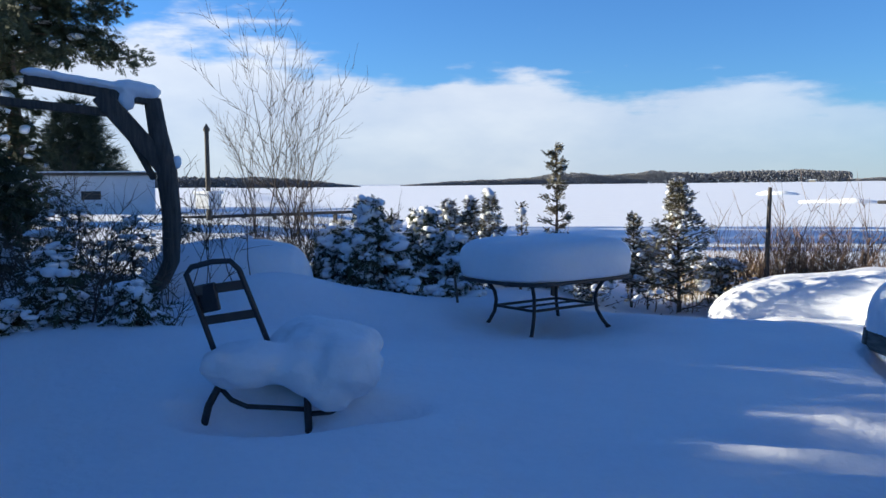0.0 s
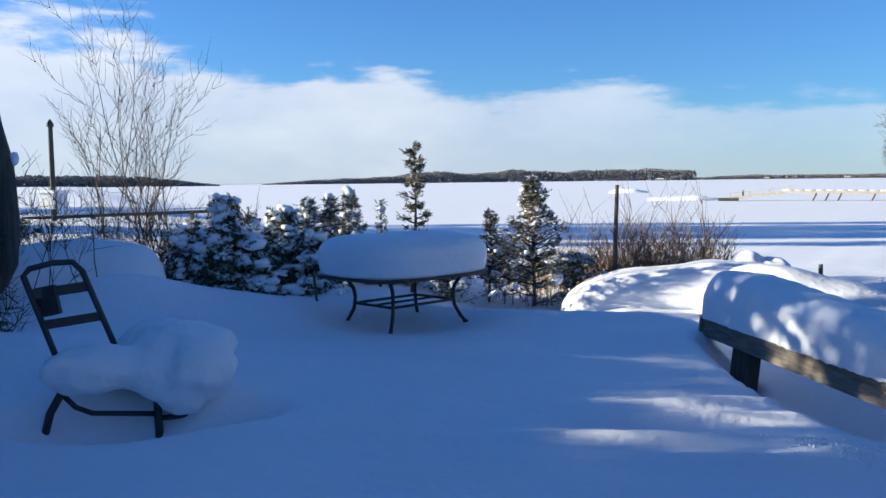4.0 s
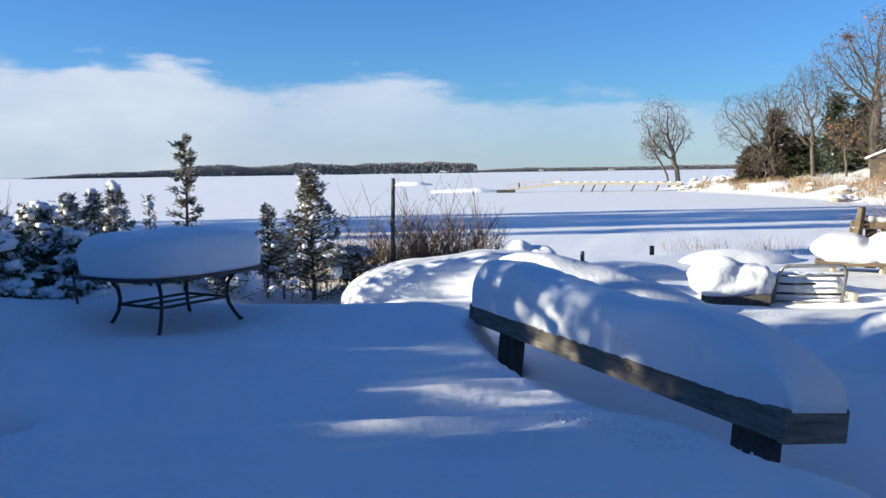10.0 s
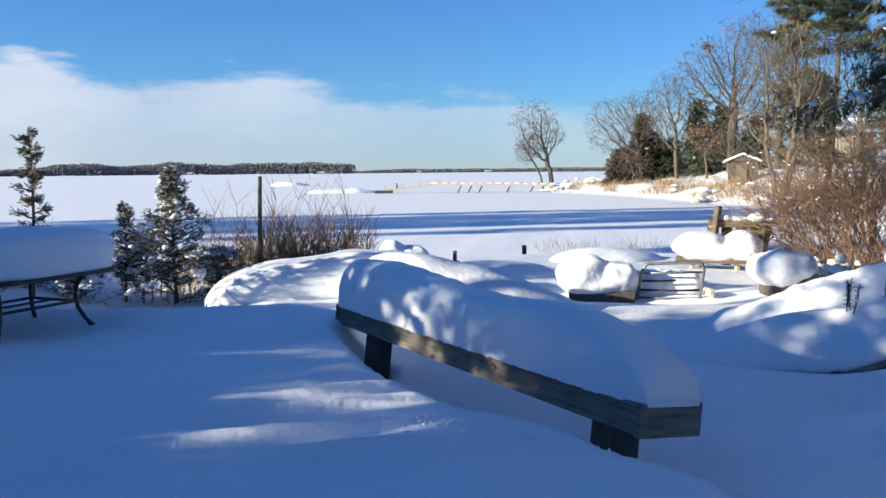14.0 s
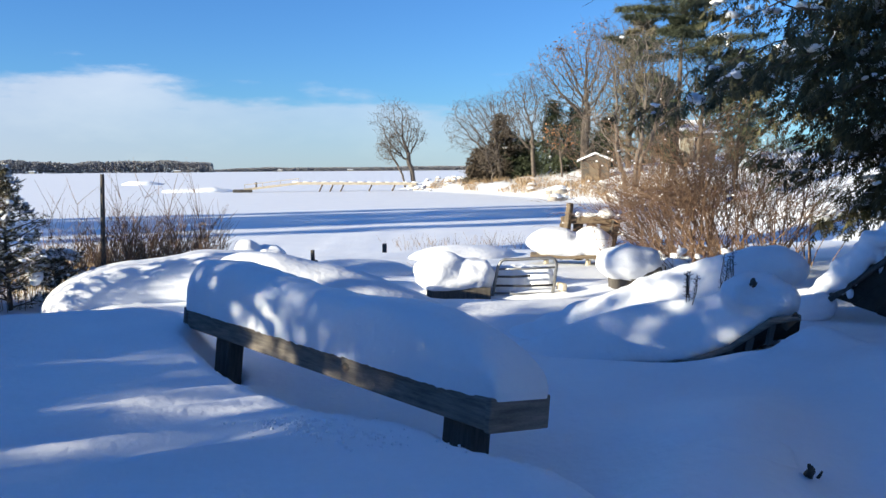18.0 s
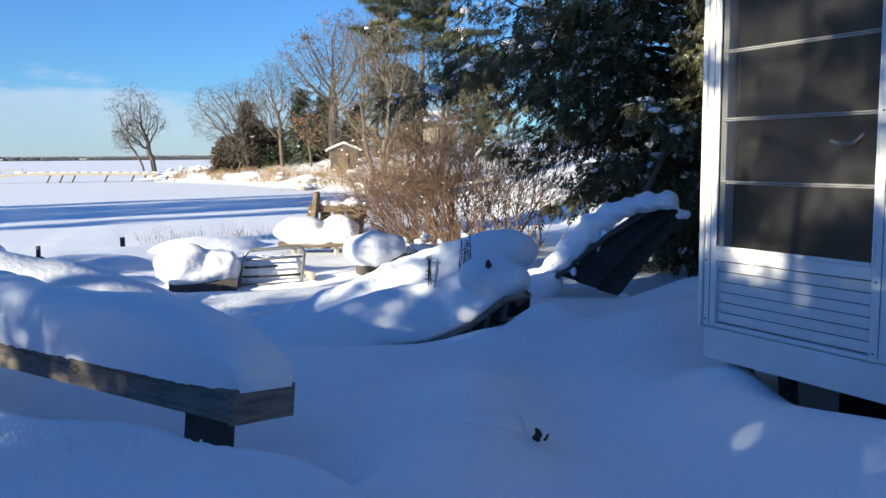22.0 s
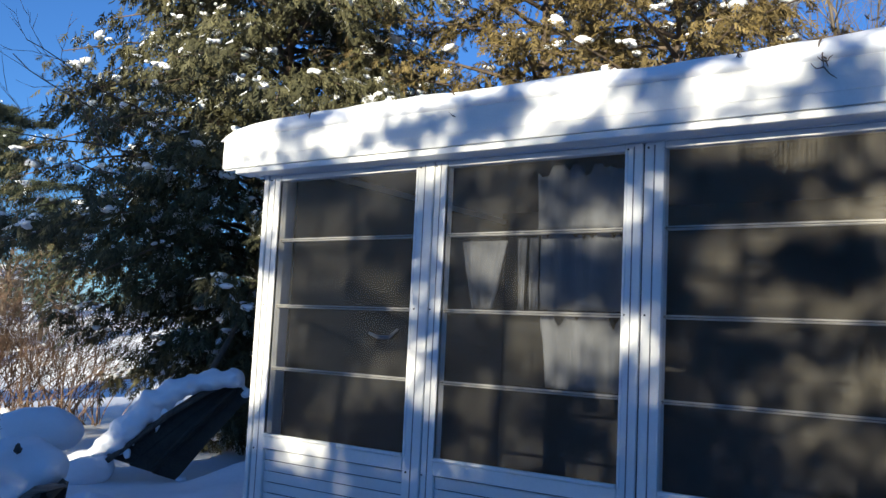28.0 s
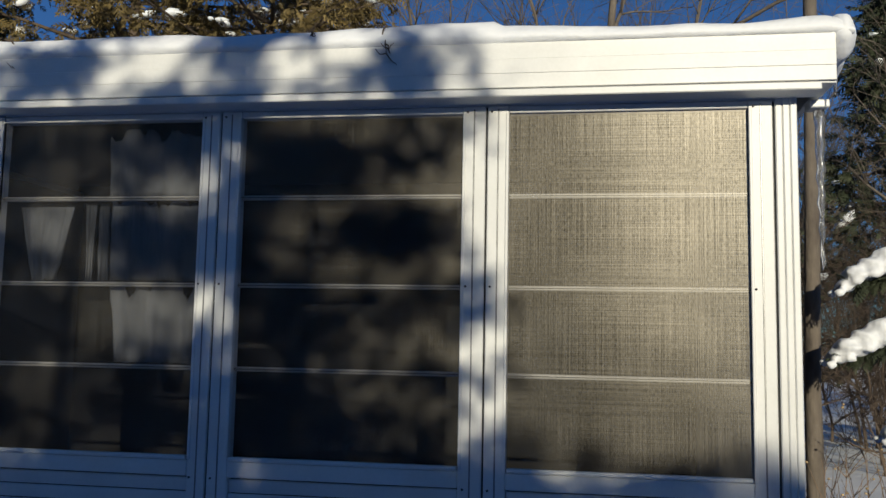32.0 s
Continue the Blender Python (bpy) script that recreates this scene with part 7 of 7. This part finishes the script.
conifer("white_pine", (30.6, 58.8, 0.6), 240, 14.8, 4.6, "tall pine with long level boughs", "trees on the point", PINE, sprays=11000, spray=0.42, snow=26, snow_size=0.35, profile=0.3, base=0.55, limbs=34, droop=0.0, tuft=True, ragged=0.75, flat=0.14)
conifer("shore_fir", (30.2, 63.4, 1.0), 241, 12.0, 2.2, "dark narrow fir below the tall pine", "trees on the point", CEDAR_OLIVE, sprays=5200, spray=0.42, snow=0, snow_size=0.4, profile=0.45, base=0.1, limbs=60, droop=0.1, flat=0.3, ragged=0.7, skip=0.2)
conifer("shore_fir", (29.5, 58.2, 0.6), 244, 7.0, 1.7, "dark fir round the tall pine's trunk", "trees on the point", PINE, sprays=5000, spray=0.4, snow=0, snow_size=0.35, profile=0.5, base=0.12, limbs=60, droop=0.15, flat=0.3, ragged=0.7, skip=0.2)
conifer("shore_fir", (24.6, 40.2, 0.2), 243, 6.8, 1.7, "dark fir on the near bank of the bay", "trees on the point", PINE, sprays=2600, spray=0.36, snow=0, snow_size=0.35, profile=0.5, base=0.15, limbs=70, droop=0.2, flat=0.3, ragged=0.6)


def shed():
    x, y = 28.7, 68.9
    z = ground_z(x, y) - 0.45
    t = thing("garden_shed", (x, y, z), "small tan board shed with snow on its roof", "shed", rz=-22)
    part("wall", Shape().box((0, 0, 0.9), (2.3, 2.2, 2.0), None, 0.03), SHED, t)
    s = Shape()
    s.v += [(-1.3, -1.2, 1.9), (1.3, -1.2, 1.9), (0, -1.2, 2.45), (-1.3, 1.2, 1.9), (1.3, 1.2, 1.9), (0, 1.2, 2.45)]
    s.f += [(0, 1, 2), (5, 4, 3), (0, 3, 4, 1), (1, 4, 5, 2), (2, 5, 3, 0)]
    part("gable", s, SHED, t)
    for sgn in (-1, 1):
        part("roof", Shape().box((sgn * 0.72, 0, 2.2), (1.6, 2.8, 0.16), Matrix.Rotation(sgn * 0.40, 3, "Y"), 0.04), SNOW, t, "snow-covered roof pitch")
    part("door", Shape().box((-0.1, -1.22, 0.8), (0.8, 0.04, 1.7), None, 0.01), WOOD_TAN, t)


shed()


def house():
    x, y = 36.4, 67.6
    z = ground_z(x, y) + 0.2
    t = thing("shore_house", (x, y, z), "cream cottage with dark windows half hidden by trees", "house", rz=-25)
    part("wall", Shape().box((0, 0, 1.3), (4.2, 4.0, 2.6), None, 0.05), CREAM, t)
    for sgn in (-1, 1):
        part("roof", Shape().box((0, sgn * 1.1, 2.95), (4.8, 2.7, 0.25), Matrix.Rotation(-sgn * 0.38, 3, "X"), 0.06), SNOW, t, "snowy roof pitch")
    for dx in (-1.2, 0.9):
        w = part("window", Shape().box((dx, -2.02, 1.5), (1.0, 0.06, 1.1), None, 0.02), WHITE, t)
        part("pane", Shape().box((dx, -2.06, 1.5), (0.84, 0.03, 0.94), None, 0.01), GLASS_DARK, w)


house()


def pier():
    t = thing("floating_pier", (8, 92, LAKE), "long pale wooden pier with a ramp over the ice", "pier")
    O = Vector((8, 92, LAKE))
    zt = LAKE + 0.75
    a, b, c, d = Vector((-0.4, 93.2, LAKE + 0.28)), Vector((5.2, 92.8, zt + 0.15)), Vector((17.5, 91.7, zt)), Vector((6, 92.7, zt))
    part("ramp", Shape().beam(a - O, b - O, 1.2, 0.22), DOCKWOOD, t)
    part("deck", Shape().beam(b - O, c - O, 1.3, 0.26), DOCKWOOD, t)
    for f in (0.0, 0.33, 0.66, 1.0):
        p = a.lerp(b, f)
        part("rail_post", Shape().beam(p - O, p + Vector((0, -0.3, 0.55)) - O, 0.06, 0.06), DOCKWOOD, t)
    part("rail", Shape().beam(a + Vector((0, -0.3, 0.5)) - O, b + Vector((0, -0.3, 0.5)) - O, 0.07, 0.07), DOCKWOOD, t)
    part("float", Shape().box(Vector((-0.6, 93.0, LAKE + 0.16)) - O, (2.0, 1.6, 0.28), None, 0.05), WOOD_DARK, t)
    for f in (0.18, 0.27, 0.36, 0.6, 0.8):
        p = b.lerp(c, f)
        part("pile", Shape().beam(p - O + Vector((0.25, -0.5, 0)), Vector((p.x - 0.2, p.y - 0.6, LAKE - 0.1)) - O, 0.13, 0.13), WOOD_TAN, t)
    part("bollard", Shape().tube([Vector((0.8, 92.9, LAKE + 0.3)) - O, Vector((0.8, 92.9, LAKE + 1.05)) - O], 0.1, 8), WOOD_DARK, t)
    sn = Shape()
    for i in range(14):
        q = b.lerp(c, i / 13)
        sn.blob(q + Vector((0, 0, 0.14)), (0.7, 0.62, 0.10), i, 0.2, 6, 10)
    solid("pier_snow", sn, SNOW, "snow lying along the pier deck", "snow")


pier()
# Low ice ridge and a stump far out.
s = Shape().loaf((3.6, 0.8), 0.5, None, 2.5, 2.2, 5, 0.15, 0.8, 8, 36)
solid("ice_ridge", s, SNOW, "low snow-covered float frozen into the lake", "float", place=(-5.0, 95, LAKE))
s = Shape().blob((0, 0, 0), (3.0, 1.0, 0.7), 5, 0.5, 9, 16)
solid("ice_ridge", s, SNOW, "heap of broken snowy ice on the lake", "ice", place=(-17, 150, LAKE))

# Boulders on the point, some capped with snow.
br = random.Random(9)
for i in range(44):
    x, y = br.uniform(17.0, 23.5), br.uniform(88, 100)
    if i > 24:
        x, y = br.uniform(21, 26.5), br.uniform(47, 72)
    r = br.uniform(0.2, 0.6)
    z = max(ground_z(x, y), LAKE)
    t = thing("boulder", (x, y, z), "granite boulder capped with snow on the point", "rock", "boulders on the point")
    part("stone", Shape().blob((0, 0, r * 0.25), (r, r * 0.8, r * 0.7), i, 0.4, 8, 12, 1.3), ROCK, t, smooth=True)
    part("snow_cap", Shape().blob((0.05, 0, r * 0.62), (r * 0.95, r * 0.8, r * 0.42), i + 3, 0.3, 8, 12), SNOW, t, smooth=True)

# Dry grass on the banks of the point.
n = 14000
yy = rng.uniform(40, 92, n)
xx = np.interp(yy, [25, 49, 75, 90, 97], [17, 22.5, 20.5, 17.5, 15.5]) + np.abs(rng.normal(0, 3.2, n)) + 1.2
clump = np.sin(xx * 0.9) * np.sin(yy * 0.45 + 1) > -0.1
xx, yy = xx[clump], yy[clump]
n = len(xx)
pos = np.stack([xx, yy, land(xx, yy) - 0.05], 1)
ang = rng.uniform(0, 6.28, n)
ob = new("shore_grass", scattered("shore_grass", [(v[0] * 2.6, v[1] * 2, v[2]) for v in BLADE_V], BLADE_F, pos, np.stack([np.cos(ang), np.sin(ang), ang * 0], 1), np.tile((0.0, 0.0, 1.0), (n, 1)), rng.uniform(0.2, 0.65, n), DRY_FAR))
tagged(ob, "golden dry grass on the far snowy bank", "grass", kind="stuff")


# ---- far shores of the lake ----
def far_wood(name, x0, x1, dist, heights, seed, label, step=4.0):
    """A distant wooded shore: rows of rounded crowns along an arc. Bearings in degrees east of north."""
    r = np.random.default_rng(seed)
    arc = radians(x1 - x0) * dist
    k = int(arc / step) * 110
    f = np.sort(r.random(k))
    h = np.interp(f, np.linspace(0, 1, len(heights)), heights) * (0.93 + 0.07 * np.sin(f * 57 + seed) * np.sin(f * 23)) * r.uniform(0.92, 1.04, k)
    a = np.radians(x0 + (x1 - x0) * f)
    d = dist + r.uniform(0, 50, k)
    up = r.random(k) ** 0.8
    w = r.uniform(1.4, 3.0, k)
    pos = np.stack([d * np.sin(a), d * np.cos(a), LAKE + up * np.maximum(h - 1.5, 0.5)], 1)
    ang = r.uniform(0, 6.28, k)
    me2 = scattered(name, CLOD_V, CLOD_F, pos, np.stack([np.cos(ang), np.sin(ang), ang * 0], 1), np.tile((0.0, 0.0, 1.0), (k, 1)), np.stack([w, w, np.minimum(w * 0.75, h)], 1), FARWOOD, True)
    tagged(new(name, me2), label, "wood", kind="stuff")


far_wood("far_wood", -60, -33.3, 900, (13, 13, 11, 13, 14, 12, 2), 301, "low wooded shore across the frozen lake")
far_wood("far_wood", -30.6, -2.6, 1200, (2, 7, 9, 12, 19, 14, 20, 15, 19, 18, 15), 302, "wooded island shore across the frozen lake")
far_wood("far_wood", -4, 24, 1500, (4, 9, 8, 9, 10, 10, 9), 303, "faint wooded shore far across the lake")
for x, y, w in ((-262, 1128, 6), (-96, 1150, 8), (40, 1420, 7), (150, 1400, 8)):
    t = thing("far_cabin", (x, y, LAKE), "tiny pale cabin on the far shore", "house", "far cabins")
    part("wall", Shape().box((0, 0, 1.2), (w, 6, 2.4), None, 0.1), CREAM, t)
    part("roof", Shape().box((0, 0, 2.8), (w + 1, 7, 0.8), None, 0.3), SNOW, t)


# ---- small structures by the shore ----
s = Shape().tube([(-0.93, 10.3, -0.6), (-0.92, 10.3, 0.4), (-0.90, 10.3, 1.16)], [0.03, 0.027, 0.022], 8)
solid("post", s, WOOD_DARK, "thin dark wooden post in the weeds", "post")
s = Shape().tube([(3.46, 18.8, -1.2), (3.46, 18.8, -0.42)], [0.05, 0.05], 8)
solid("stake", s, WOOD_DARK, "short dark stake in the snow", "post")


def trailer():
    t = thing("white_trailer", (-28.97, 23.17, 0), "long white trailer with a dark eave, in the shade", "building", rz=49.6)
    part("wall", Shape().box((0, 0, 0.62), (7.0, 3.0, 2.2), None, 0.05), PALE_WALL, t)
    part("roof", Shape().box((0, 0, 1.76), (7.3, 3.4, 0.10), None, 0.03), WOOD_DARK, t)
    part("roof_snow", Shape().box((0, 0, 1.83), (7.2, 3.3, 0.05), None, 0.03), SNOW, t)
    part("window", Shape().box((1.15, -1.52, 0.93), (0.7, 0.05, 0.32), None, 0.02), GLASS_DARK, t)


trailer()


def bird_pole():
    t = thing("bird_house_pole", (-16.6, 18.2, -0.6), "tall pole with a boxy white bird house", "pole")
    part("pole", Shape().tube([(0, 0, -0.2), (0, 0, 3.4)], [0.075, 0.06], 8), WOOD_DARK, t)
    part("finial", Shape().tube([(0, 0, 3.35), (0, 0, 3.42), (0, 0, 3.55)], [0.09, 0.09, 0.02], 8), WOOD_DARK, t)
    part("box", Shape().box((0, 0, 1.42), (0.5, 0.5, 0.42), None, 0.02), PALE_WALL, t)
    part("box_roof", Shape().box((0, 0, 1.66), (0.6, 0.6, 0.08), None, 0.02), SNOW, t)


bird_pole()


def shore_rail(name, a, b, label):
    t = thing(name, a, label, "fence")
    a, b = Vector(a), Vector(b)
    n = 6
    for i in range(n + 1):
        p = a.lerp(b, i / n) - a
        part("post", Shape().beam(p + Vector((0, 0, -0.9)), p + Vector((0, 0, 0.03)), 0.09, 0.09), WOOD_DARK, t)
    for z in (0.0, -0.33):
        part("rail", Shape().beam(Vector((0, 0, z)), b - a + Vector((0, 0, z)), 0.06, 0.09), WOOD_DARK, t)
    part("rail_snow", Shape().beam(Vector((0, 0, 0.10)), b - a + Vector((0, 0, 0.10)), 0.10, 0.05), SNOW, t)


shore_rail("boat_dock", (-17.9, 18.44, 0.34), (-13.76, 21.76, 0.44), "dark timber dock rail along the shaded shore")


# A snow-laden boat lift and posts in the weeds.
t = thing("boat_lift", (0.9, 12.6, -0.9), "small dark post frame with snow-covered brush by the shore", "frame")
for x, y, h in ((0.62, 0.0, 0.95), (0.80, -0.25, 0.72), (0.25, 0.2, 0.8)):
    part("post", Shape().tube([(x, y, 0), (x, y, h)], 0.03, 7), WOOD_DARK, t, smooth=True)
part("rail", Shape().beam((0.62, 0.0, 0.80), (0.86, -0.28, 0.70), 0.05, 0.04), WOOD_DARK, t)
heap("snow_mound", 0.75, 12.5, (0.45, 0.3), 0.42, 0, 31, "lumpy snow over brush by the shore", rough=0.12, freq=3)
# Trunk beside the porch's south corner.
s = Shape().tube([(6.45, -1.40, -0.5), (6.46, -1.39, 0.9), (6.45, -1.41, 2.0), (6.50, -1.44, 3.4), (6.56, -1.5, 5.0)], [0.06, 0.048, 0.044, 0.04, 0.03], 9)
solid("slim_tree", s, BARK, "slim brown tree trunk close behind the porch corner", "tree")

# An unseen wall behind the camera, added to block sky light, closes the yard to the south.
s = Shape().box((-3.0, -8.4, 1.6), (11.5, 0.25, 4.0), None, 0.02)
tagged(new("wall_south", s.mesh("wall_south", SHED, False)), "unseen plain board wall added behind the patio to block sky light", "wall", kind="structure")
